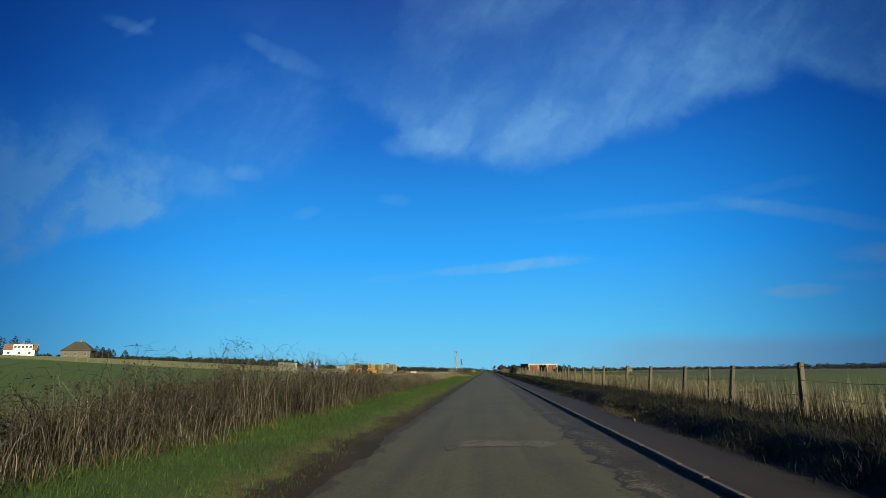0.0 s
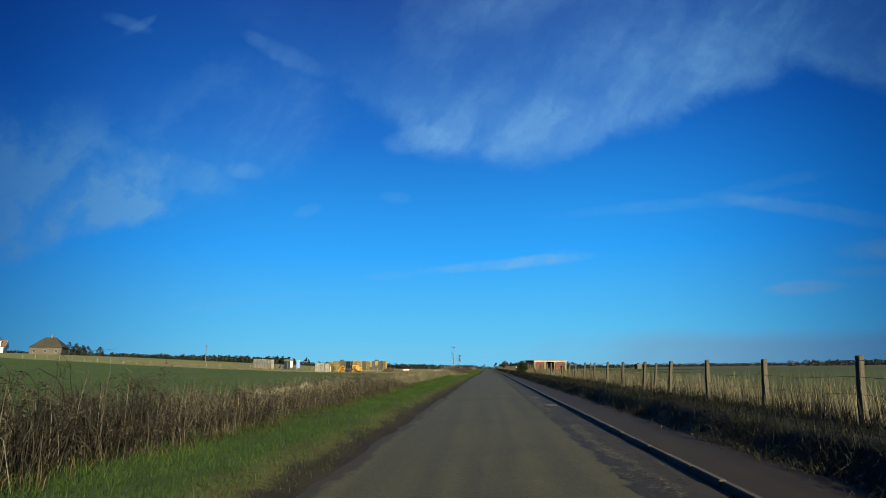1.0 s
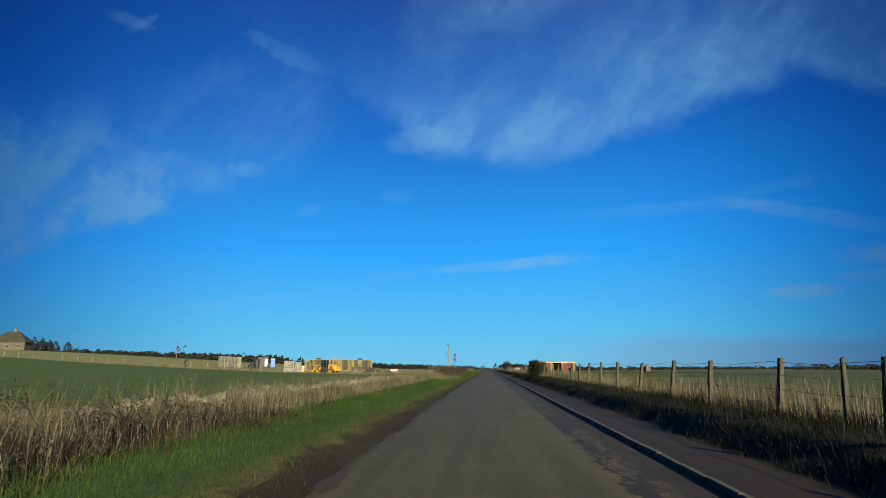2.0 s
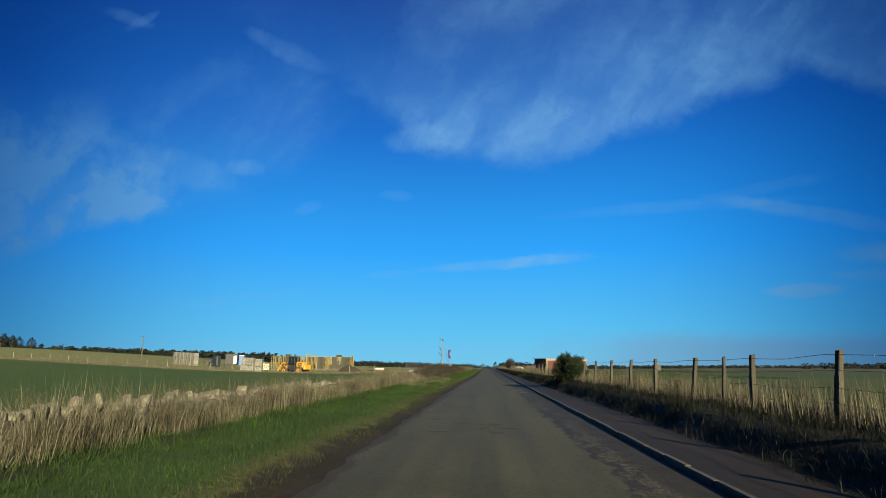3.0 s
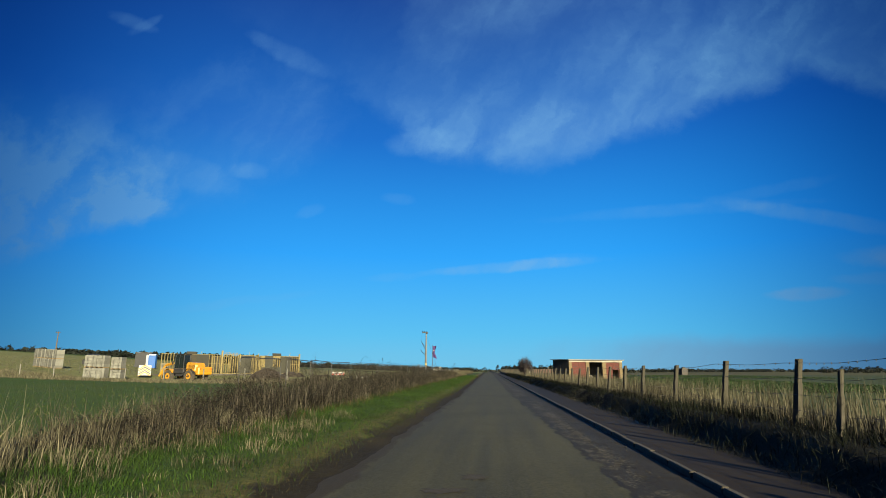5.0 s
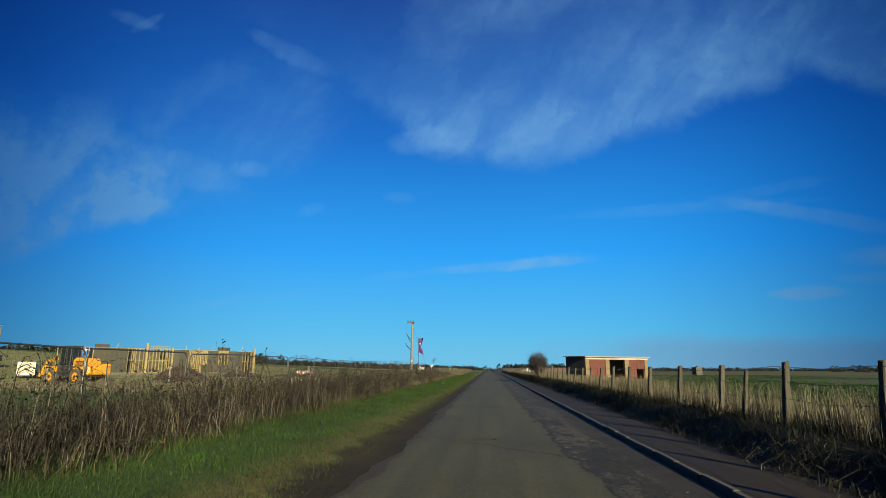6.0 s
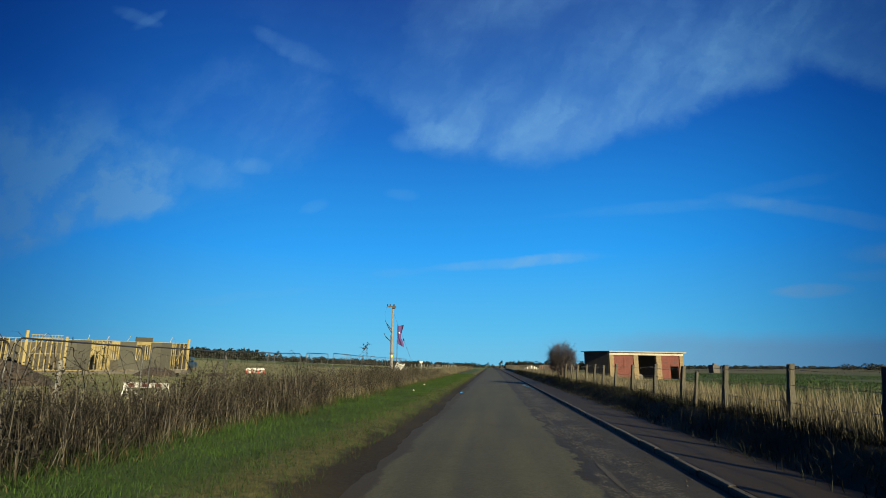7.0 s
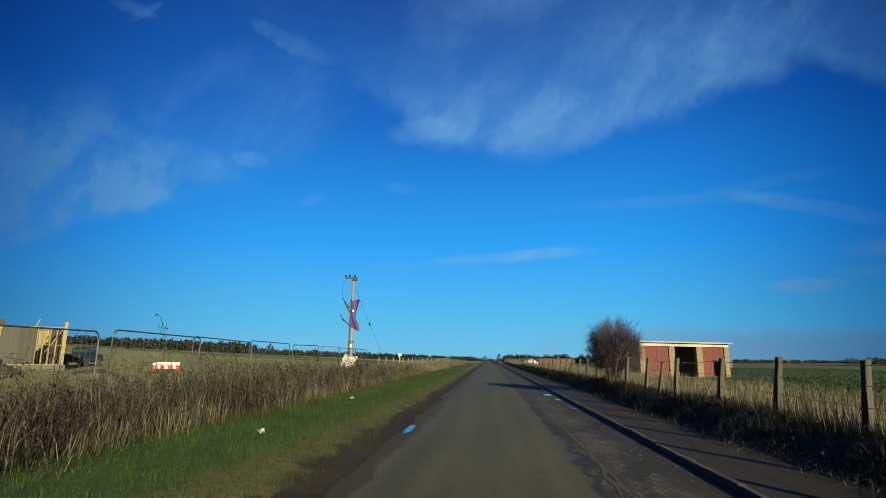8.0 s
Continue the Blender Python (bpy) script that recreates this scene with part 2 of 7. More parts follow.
def ground_material():
    m, t, bsdf = shell("ground_soil_and_grass")
    pos = t.nodes.new("ShaderNodeNewGeometry").outputs["Position"]
    s = node(t, "ShaderNodeSeparateXYZ", i0=pos)
    x, y = s.outputs[0], s.outputs[1]
    n1, n2, n3 = grain(t, pos, 1.3, 5.0), grain(t, pos, 9.0, 6.0, 0.7), grain(t, pos, 0.05, 4.0, 0.5)
    wob = calc(t, "MULTIPLY_ADD", n1, 1.2, -0.6)
    xw = calc(t, "ADD", x, wob)
    yw = calc(t, "MULTIPLY_ADD", n3, 14.0, calc(t, "ADD", y, -7.0))
    turf = blend(t, ramp01(t, n2, 0.3, 0.7), (0.0164, 0.0361, 0.00574), (0.041, 0.0689, 0.0107))
    straw = blend(t, ramp01(t, n2, 0.3, 0.7), (0.0574, 0.0426, 0.0156), (0.123, 0.0951, 0.0369))
    dirt = blend(t, ramp01(t, n2, 0.35, 0.7), (0.0082, 0.00574, 0.0041), (0.0246, 0.018, 0.0115))
    # litter carries some of the bank's shade in its dark colours
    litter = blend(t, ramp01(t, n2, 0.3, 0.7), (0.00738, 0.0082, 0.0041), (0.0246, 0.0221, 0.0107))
    cereal = blend(t, ramp01(t, n2, 0.25, 0.75), (0.0235, 0.0520, 0.0050), (0.0450, 0.0900, 0.0090))
    # thin and lush stretches of the young crop, and its drilled rows
    cereal = blend(t, calc(t, "MULTIPLY", ramp01(t, grain(t, vcalc(t, "MULTIPLY", pos, (1.0, 0.35, 1.0)), 0.11, 5.0, 0.6), 0.42, 0.66), 0.45), cereal, (0.0697, 0.0804, 0.0213))
    rows = ramp01(t, calc(t, "SINE", calc(t, "MULTIPLY_ADD", n1, 1.5, calc(t, "MULTIPLY", x, 14.0))), 0.2, 0.9)
    cereal = blend(t, calc(t, "MULTIPLY", rows, 0.35), cereal, (0.0369, 0.0344, 0.018))
    stubble = blend(t, ramp01(t, n1, 0.3, 0.7), (0.095, 0.108, 0.036), (0.185, 0.188, 0.072))
    swede = blend(t, ramp01(t, n2, 0.3, 0.7), (0.018, 0.0369, 0.0115), (0.041, 0.0738, 0.0246))
    # fields to the left, from the hedge outwards
    edge = calc(t, "MULTIPLY_ADD", x, -0.15, 145.0)
    left = blend(t, ramp01(t, calc(t, "SUBTRACT", yw, edge), 0.0, 3.0), cereal, stubble)
    strip = ramp01(t, calc(t, "SINE", calc(t, "MULTIPLY", yw, 0.028)), 0.25, 0.45)
    far = blend(t, strip, stubble, cereal)
    left = blend(t, ramp01(t, yw, 285.0, 300.0), left, far)
    # fields to the right
    right = blend(t, ramp01(t, yw, 150.0, 156.0), cereal, swede)
    right = blend(t, ramp01(t, yw, 330.0, 338.0), right, straw)
    right = blend(t, ramp01(t, yw, 346.0, 356.0), right, cereal)
    right = blend(t, calc(t, "MULTIPLY", ramp01(t, yw, 300.0, 320.0), 0.35), right, far)
    right = blend(t, 0.35, right, (0.052, 0.050, 0.024))
    right = blend(t, calc(t, "MULTIPLY", ramp01(t, yw, 320.0, 345.0), 0.6), right, (0.060, 0.046, 0.024))
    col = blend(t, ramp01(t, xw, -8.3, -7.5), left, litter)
    col = blend(t, ramp01(t, xw, -5.2, -4.6), col, turf)
    col = blend(t, calc(t, "MULTIPLY", ramp01(t, xw, -3.4, -2.6), 0.6), col, straw)
    col = blend(t, ramp01(t, calc(t, "MULTIPLY_ADD", ramp01(t, y, 95.0, 147.0), -0.48, xw), -2.85, -2.50), col, dirt)
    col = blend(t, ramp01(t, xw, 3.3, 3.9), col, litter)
    col = blend(t, ramp01(t, xw, 7.2, 8.4), col, right)
    t.links.new(col, bsdf.inputs["Base Color"])
    bsdf.inputs["Roughness"].default_value = 0.9
    bsdf.inputs["Specular IOR Level"].default_value = 0.2
    bumped(t, bsdf, n2, 0.8, 0.06)
    return m


def tar_colour(t, pos, dark, light, chips, crack=0.0):
    """Colour and relief of worn tar: stone chips, wheel streaks, cracks and scabs."""
    n1, n2, n3 = grain(t, pos, 55.0, 5.0, 0.75), grain(t, vcalc(t, "MULTIPLY", pos, (1.5, 0.05, 1.0)), 1.6, 6.0), grain(t, pos, 0.35, 4.0)
    col = blend(t, ramp01(t, n2, 0.3, 0.7), dark, light)
    col = blend(t, calc(t, "MULTIPLY", ramp01(t, n1, 0.5, 0.75), 0.5), col, chips)
    col = blend(t, calc(t, "MULTIPLY", ramp01(t, n3, 0.45, 0.7), 0.35), col, tuple(0.6 * c for c in dark))
    pebble = node(t, "ShaderNodeTexVoronoi", Vector=pos, Scale=38.0)
    lone = node(t, "ShaderNodeSeparateColor", i0=pebble.outputs["Color"]).outputs[0]
    col = blend(t, calc(t, "MULTIPLY", ramp01(t, lone, 0.55, 1.0), 0.25 + 0.35 * crack), col, chips)
    col = blend(t, calc(t, "MULTIPLY", ramp01(t, lone, 0.35, 0.0), 0.30 + 0.35 * crack), col, tuple(0.35 * c for c in dark))
    h = calc(t, "ADD", calc(t, "MULTIPLY", n1, 0.5), n2)
    if crack:
        near = vcalc(t, "ADD", vcalc(t, "MULTIPLY", pos, (1.0, 0.55, 1.0)), vcalc(t, "MULTIPLY", node(t, "ShaderNodeTexNoise", Vector=pos, Scale=3.0).outputs["Color"], (0.5, 0.5, 0.0)))
        vor = node(t, "ShaderNodeTexVoronoi", Vector=near, Scale=1.1)
        vor.feature = "DISTANCE_TO_EDGE"
        gap = calc(t, "MULTIPLY", ramp01(t, vor.outputs["Distance"], 0.03, 0.0), ramp01(t, grain(t, pos, 0.7), 0.54, 0.64))
        scab = grain(t, vcalc(t, "MULTIPLY", pos, (1.0, 0.9, 1.0)), 2.4, 12.0, 0.70)
        gap = calc(t, "MAXIMUM", gap, calc(t, "MULTIPLY", ramp01(t, scab, 0.54, 0.60), crack * 0.55))
        col = blend(t, gap, col, (0.016, 0.014, 0.009))
        broken = grain(t, vcalc(t, "MULTIPLY", pos, (1.1, 0.42, 1.0)), 1.3, 9.0, 0.62)
        col = blend(t, calc(t, "MULTIPLY", ramp01(t, broken, 0.50, 0.56), 0.62 * crack), col, tuple(0.30 * c for c in dark))
        col = blend(t, calc(t, "MULTIPLY", calc(t, "MULTIPLY", ramp01(t, broken, 0.42, 0.34), ramp01(t, n1, 0.45, 0.6)), 0.7 * crack), col, chips)
        h = calc(t, "MULTIPLY_ADD", gap, -2.0, h)
    return col, h, n2


def asphalt_material(name, dark, light, chips, crack=0.0, old=None, gutter=False):
    """Worn tar; old: the tones of the older surface that shows past the new layer's ragged edge, with mud along the
    other side; gutter: silt and painted shade near the kerb.
    """
    m, t, bsdf = shell(name)
    pos = t.nodes.new("ShaderNodeNewGeometry").outputs["Position"]
    col, h, n2 = tar_colour(t, pos, dark, light, chips, crack)
    if old:
        s = node(t, "ShaderNodeSeparateXYZ", i0=pos)
        col_b, h_b, _ = tar_colour(t, pos, *old)
        rough_edge = grain(t, vcalc(t, "MULTIPLY", pos, (1.0, 0.55, 1.0)), 2.0, 10.0, 0.60)
        e = calc(t, "MULTIPLY_ADD", rough_edge, 0.90, calc(t, "ADD", s.outputs[0], -0.45))
        e = calc(t, "MULTIPLY_ADD", ramp01(t, s.outputs[1], 100.0, 146.0), 0.42, e)
        over = ramp01(t, e, 1.545, 1.56)
        rim = calc(t, "MULTIPLY", ramp01(t, calc(t, "ABSOLUTE", calc(t, "ADD", e, -1.58)), 0.085, 0.02), calc(t, "MULTIPLY_ADD", ramp01(t, grain(t, pos, 1.7, 4.0), 0.40, 0.55), 0.60, 0.38))
        col, h = blend(t, over, col, col_b), calc(t, "MULTIPLY_ADD", over, -0.8, h)
        col = blend(t, rim, col, (0.013, 0.011, 0.008))
        # dark scabs of the broken layer left on the old surface
        scabs = ramp01(t, grain(t, vcalc(t, "MULTIPLY", pos, (1.2, 0.75, 1.0)), 2.6, 9.0, 0.60), 0.505, 0.525)
        scabs = calc(t, "MULTIPLY", calc(t, "MULTIPLY", scabs, over), ramp01(t, e, 2.15, 1.75))
        col = blend(t, calc(t, "MULTIPLY", scabs, 0.85), col, (0.017, 0.014, 0.009))
        # mud carried on to the tar from the verge
        d = calc(t, "MULTIPLY_ADD", ramp01(t, s.outputs[1], 95.0, 147.0), -0.48, calc(t, "ADD", s.outputs[0], 2.02))
        d = calc(t, "MULTIPLY_ADD", grain(t, vcalc(t, "MULTIPLY", pos, (1.0, 0.4, 1.0)), 1.9, 10.0, 0.66), -0.95, calc(t, "ADD", d, 0.475))
        mud = blend(t, grain(t, pos, 14.0, 5.0, 0.7), (0.012, 0.009, 0.004), (0.046, 0.035, 0.018))
        col = blend(t, calc(t, "MULTIPLY", ramp01(t, d, 0.24, 0.17), 0.92), col, mud)
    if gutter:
        # dark band along the kerb: silt, with the kerb's shade painted into its colour
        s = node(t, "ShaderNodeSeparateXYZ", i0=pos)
        silt_shade = calc(t, "MULTIPLY_ADD", grain(t, vcalc(t, "MULTIPLY", pos, (1.0, 0.3, 1.0)), 1.8, 10.0, 0.66), 0.9, s.outputs[0])
        col = blend(t, calc(t, "MULTIPLY", ramp01(t, silt_shade, 2.30, 2.55), 0.8), col, (0.020, 0.016, 0.010))
    t.links.new(col, bsdf.inputs["Base Color"])
    t.links.new(calc(t, "MULTIPLY_ADD", n2, 0.2, 0.68), bsdf.inputs["Roughness"])
    bsdf.inputs["Specular IOR Level"].default_value = 0.22
    bumped(t, bsdf, h, 0.5, 0.012)
    return m


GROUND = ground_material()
OLD_TAR = ((0.022, 0.0180, 0.0108), (0.044, 0.0375, 0.0230), (0.130, 0.115, 0.078), 1.0)
ASPHALT = asphalt_material("worn_asphalt", (0.0362, 0.0338, 0.0169), (0.0604, 0.0568, 0.0295), (0.0966, 0.0905, 0.0531), old=OLD_TAR)
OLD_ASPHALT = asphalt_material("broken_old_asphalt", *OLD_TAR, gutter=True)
PATH_TAR = asphalt_material("path_tar", (0.0136, 0.00884, 0.00408), (0.0231, 0.0156, 0.00714), (0.0374, 0.0272, 0.0143), 0.0)
PATCH_TAR = asphalt_material("patch_tar", (0.0615, 0.0541, 0.0426), (0.0902, 0.0804, 0.0623), (0.139, 0.123, 0.0984), 0.25)
HOLE = surface("pothole_grit", (0.010, 0.008, 0.006), (0.026, 0.020, 0.014), 0.95, 40.0, 5.0, bump=0.8)
DIRT = surface("damp_margin_dirt", (0.00696, 0.00522, 0.00232), (0.0267, 0.0203, 0.0104), 0.92, 16.0, 0.7, (0.0435, 0.0348, 0.0186), 0.45, 0.9, 0.03, world_space=True)
KERB = surface("kerb_concrete", (0.0287, 0.0235, 0.0161), (0.066, 0.0551, 0.0379), 0.85, 30.0, 2.0, (0.0459, 0.0373, 0.0287), 0.6, 0.5, 0.01, random=0.2)
POST_WOOD = surface("weathered_post_wood", (0.0162, 0.0139, 0.00924), (0.0524, 0.0445, 0.029), 0.85, 14.0, 4.0, (0.0657, 0.06, 0.029), 0.4, 0.6, 0.012, random=0.25, stretch=(6, 6, 1))
WIRE = surface("rusty_galvanised_wire", (0.035, 0.032, 0.03), (0.08, 0.07, 0.062), 0.7, 60.0, 6.0, (0.06, 0.035, 0.02), 0.5, 0.0, metal=0.2)
# paler copy of dry_reed: sunlight is put into the colour
SUN_TONED_REED = leafy("sun_toned_straw", [(0.0911, 0.0761, 0.0398), (0.182, 0.153, 0.0869), (0.282, 0.248, 0.158), (0.124, 0.103, 0.0546)])
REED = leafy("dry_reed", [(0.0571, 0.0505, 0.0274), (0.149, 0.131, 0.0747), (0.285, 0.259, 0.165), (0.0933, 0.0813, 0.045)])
BROWN_STALK = leafy("brown_stalk", [(0.012, 0.0105, 0.007), (0.030, 0.025, 0.017), (0.19, 0.160, 0.108), (0.022, 0.018, 0.012)])
BRAMBLE_LEAF = leafy("bramble_leaf", [(0.0105, 0.00825, 0.006), (0.0375, 0.03, 0.0165), (0.0225, 0.027, 0.00975), (0.0975, 0.084, 0.051), (0.0105, 0.009, 0.00675)])
TURF_BLADE = leafy("turf_blade", [(0.0105, 0.0324, 0.0019), (0.0286, 0.0762, 0.00381), (0.0533, 0.105, 0.00762), (0.0171, 0.0495, 0.00286)])
# bank growth toned nearly black: the bank's shade is put into these colours
SHADED_BANK_STALK = leafy("shade_toned_bank_straw", [(0.00254, 0.00231, 0.00139), (0.00601, 0.00533, 0.003), (0.0104, 0.00924, 0.00533), (0.00416, 0.00393, 0.00208)])
SHADED_BANK_BLADE = leafy("shade_toned_bank_blade", [(0.0033, 0.00743, 0.00165), (0.00743, 0.0149, 0.00289), (0.014, 0.0198, 0.00495), (0.00743, 0.00743, 0.00371)])
STRAW_BLADE = leafy("straw_blade", [(0.052, 0.048, 0.0128), (0.116, 0.092, 0.0336), (0.076, 0.0624, 0.0208), (0.0384, 0.0528, 0.0104)])
CROP_BLADE = leafy("crop_leaf", [(0.0195, 0.0495, 0.009), (0.0375, 0.0825, 0.0165), (0.0638, 0.12, 0.0375)])
CEREAL_LEAF = leafy("young_cereal_leaf", [(0.026, 0.055, 0.005), (0.050, 0.090, 0.010), (0.085, 0.115, 0.022)])
TWIGGY = leafy("dry_bramble_twig", [(0.0112, 0.0088, 0.0072), (0.032, 0.0248, 0.0192), (0.12, 0.1, 0.076), (0.0176, 0.0144, 0.0104)])
# near-black growth for hedge and fence foot, its shade put into the colour
DARK_SHADE_GROWTH = leafy("dark_shade_growth", [(0.0048, 0.0042, 0.003), (0.012, 0.009, 0.006), (0.0204, 0.0156, 0.0096), (0.0072, 0.006, 0.0036)])
# leaf tones lowered so gaps between stalks look shaded by colour alone
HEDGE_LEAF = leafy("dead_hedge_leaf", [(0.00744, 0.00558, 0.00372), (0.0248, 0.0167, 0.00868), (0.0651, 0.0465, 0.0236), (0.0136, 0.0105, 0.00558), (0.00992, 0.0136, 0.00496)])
HEDGE_STALK = leafy("pale_hedge_stalk", [(0.0211, 0.0175, 0.0119), (0.0983, 0.0827, 0.0562), (0.211, 0.186, 0.137), (0.0386, 0.0302, 0.0197)])
HEDGE_FOOT = leafy("tawny_hedge_foot", [(0.0324, 0.0216, 0.00864), (0.0936, 0.0612, 0.023), (0.144, 0.104, 0.0432), (0.0252, 0.0302, 0.00864)])
OLIVE_LEAF = leafy("dull_olive_leaf", [(0.010, 0.012, 0.006), (0.022, 0.026, 0.010), (0.040, 0.042, 0.016), (0.020, 0.016, 0.008)])
GORSE_LEAF = leafy("gorse_spine", [(0.008, 0.018, 0.007), (0.018, 0.038, 0.012), (0.036, 0.062, 0.018)])
TWIG = leafy("hawthorn_twig", [(0.034, 0.028, 0.030), (0.070, 0.056, 0.058), (0.11, 0.090, 0.092)], through_light=0.0)
BARK = surface("bark", (0.05, 0.036, 0.026), (0.13, 0.095, 0.07), 0.9, 18.0, 3.0, bump=0.7)
# far leaves tinted dark blue-green, with distance haze put into the colour
FAR_LEAF = leafy("far_foliage", [(0.0054, 0.0102, 0.0072), (0.0108, 0.018, 0.012), (0.0192, 0.0264, 0.0168)], through_light=0.0)


# ---------------------------------------------------------------- building helpers
def part(name, bm, material, parent=None, label=""):
    me = bpy.data.meshes.new(name)
    bm.to_mesh(me)
    bm.free()
    me.materials.append(material)
    ob = new(name, me)
    if parent:
        ob.parent = parent
    return tagged(ob, label) if label else ob


def thing(name, label, category, at=(0, 0, 0), turn=0.0, group="", kind=""):
    ob = new(name)
    ob.matrix_world = pose(*at, 0, 0, turn)
    ob.empty_display_size = 0.2
    return tagged(ob, label, category, group, kind)


def box(bm, size, at=(0, 0, 0), turn=None, bevel=0.0):
    """A box centred at `at`, added to bm."""
    m = Matrix.Translation(at) @ (turn or Matrix()) @ Matrix.Diagonal((*size, 1))
    made = bmesh.ops.create_cube(bm, size=1.0, matrix=m)
    if bevel:
        edges = {e for vert in made["verts"] for e in vert.link_edges}
        bmesh.ops.bevel(bm, geom=list(edges), offset=bevel, segments=1, affect="EDGES")
    return bm


def boxes(*items, bevel=0.0):
    bm = bmesh.new()
    for size, at in items:
        box(bm, size, at, bevel=bevel)
    return bm


def rod(bm, a, b, r1, r2=None, sides=8):
    a, b = Vector(a), Vector(b)
    d = b - a
    m = Matrix.Translation((a + b) / 2) @ d.to_track_quat("Z", "Y").to_matrix().to_4x4()
    bmesh.ops.create_cone(bm, cap_ends=True, segments=sides, radius1=r1, radius2=r1 if r2 is None else r2, depth=d.length, matrix=m)
    return bm


def rods(*items, sides=8):
    bm = bmesh.new()
    for a, b, r in items:
        rod(bm, a, b, r, sides=sides)
    return bm


def sheet_object(name, verts, faces, material, parent=None):
    """A mesh from numpy arrays: verts (n, 3), faces (m, 3 or 4)."""
    verts, faces = np.asarray(verts, np.float32), np.asarray(faces, np.int32)
    me = bpy.data.meshes.new(name)
    k = faces.shape[1]
    me.vertices.add(len(verts))
    me.vertices.foreach_set("co", verts.ravel())
    me.loops.add(faces.size)
    me.loops.foreach_set("vertex_index", faces.ravel())
    me.polygons.add(len(faces))
    me.polygons.foreach_set("loop_start", np.arange(0, faces.size, k, dtype=np.int32))
    me.polygons.foreach_set("loop_total", np.full(len(faces), k, np.int32))
    me.update(calc_edges=True)
    me.validate()
    me.materials.append(material)
    ob = new(name, me)
    if parent:
        ob.parent = parent
    return ob


rng = np.random.default_rng(7)


def smooth01(x, lo, hi):
    k = np.clip((np.asarray(x, float) - lo) / (hi - lo), 0, 1)
    return k * k * (3 - 2 * k)


def asphalt_left(y):
    return -2.02 + 0.48 * smooth01(y, 95, 147) - 0.2 * smooth01(y, 155, 185)


def fence_x(y):
    return np.interp(y, [-40, 12, 60, 106, 148, 260, 900], [5.65, 5.6, 5.35, 5.0, 4.55, 4.5, 4.5])


KERB_X = 2.48


def lumps(x, y):
    return 0.5 * np.sin(x * 1.9 + y * 0.7) + 0.3 * np.sin(y * 1.7 - x * 0.8 + 1.3) + 0.35 * np.sin(x * 3.7 - y * 2.9)


def crest(y):
    """The road dips out of sight beyond a low crest."""
    return -2.4 * smooth01(y, 300, 440)


def land(x, y):
    """Height of the ground."""
    x, y = np.asarray(x, float), np.asarray(y, float)
    hill = 17 * (1 - np.exp(-(np.maximum(0, -x - 25) / 215) ** 1.5)) / (1 + (np.maximum(0, y - 300) / 500) ** 2)
    off = asphalt_left(y) - x
    verge = -0.06 + 0.17 * smooth01(off, 0.15, 1.05) + 0.05 * smooth01(-x, 4.3, 5.4) + 0.02 * lumps(x, y) * smooth01(off, 0.3, 1.0)
    rise = 3.72 + 0.12 * np.sin(y * 0.9) + 0.08 * np.sin(y * 2.3)
    bank = 0.05 + 0.36 * smooth01(x - rise, 0.0, 0.72) - 1.0 * smooth01(x, 6.8, 16.0) + 0.035 * lumps(x, y) * smooth01(x, 3.6, 4.2)
    hollow = 0.7 * np.exp(-((x + 39.5) / 9.0) ** 2 - ((y - 166.5) / 9.0) ** 2)
    hollow = hollow + 0.45 * np.exp(-((x + 12.6) / 2.3) ** 2 - ((y - 158.4) / 3.5) ** 2)
    out = np.where(x < 0, hill + verge - hollow, bank)
    # the bed below road and path
    bed = (x >= 0) & (x < 3.35)
    return np.where(bed, -0.06, out) + crest(y)


# ---------------------------------------------------------------- ground, road, kerb, path
def build_ground():
    xs = np.unique(np.round(np.concatenate([
        -np.geomspace(14, 3600, 44), np.arange(-14, -2.2, 0.42), [-2.0, -1.6, -1.2, 0, 3.30, 3.36], np.arange(3.45, 5.2, 0.12), np.arange(5.3, 9, 0.35), np.arange(9, 15, 0.8),
        np.geomspace(15, 3600, 40)]), 3))
    ys = np.unique(np.round(np.concatenate([-np.geomspace(12, 900, 16), np.arange(-12, 225, 0.8), np.geomspace(225, 4600, 60)]), 3))
    gx, gy = np.meshgrid(xs, ys)
    gz = land(gx, gy)
    n, k = len(xs), len(ys)
    i = (np.arange(k - 1)[:, None] * n + np.arange(n - 1)[None, :]).ravel()
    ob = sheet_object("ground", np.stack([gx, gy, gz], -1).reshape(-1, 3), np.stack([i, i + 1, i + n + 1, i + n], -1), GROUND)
    tagged(ob, "open farmland of dark green cereal, stubble and rough turf verges", "ground", kind="structure")
    for p in ob.data.polygons:
        p.use_smooth = True


def strip(name, left, right, z, material, y0=-30.0, y1=2600.0, cols=6):
    """A band of surface along the road between two edges, which are functions of y; z(x, y) its height."""
    ys = np.concatenate([np.arange(y0, 120, 0.22), np.arange(120, 230, 0.35), np.geomspace(230, y1, 90)])
    rows = []
    for k in range(cols + 1):
        f = k / cols
        xx = left(ys) * (1 - f) + right(ys) * f
        rows.append(np.stack([xx, ys, z(xx, ys) + crest(ys)], -1))
    vv = np.stack(rows, 1)
    n = cols + 1
    i = (np.arange(len(ys) - 1)[:, None] * n + np.arange(cols)[None, :]).ravel()
    ob = sheet_object(name, vv.reshape(-1, 3), np.stack([i, i + 1, i + n + 1, i + n], -1), material)
    for p in ob.data.polygons:
        p.use_smooth = True
    return ob


def ragged(y, amp, seed):
    return amp * (np.sin(y * 1.13 + seed) * 0.5 + np.sin(y * 2.9 + 2 * seed) * 0.35 + np.sin(y * 7.1 + 3 * seed) * 0.25 + np.sin(y * 0.31 + seed) * 0.6)


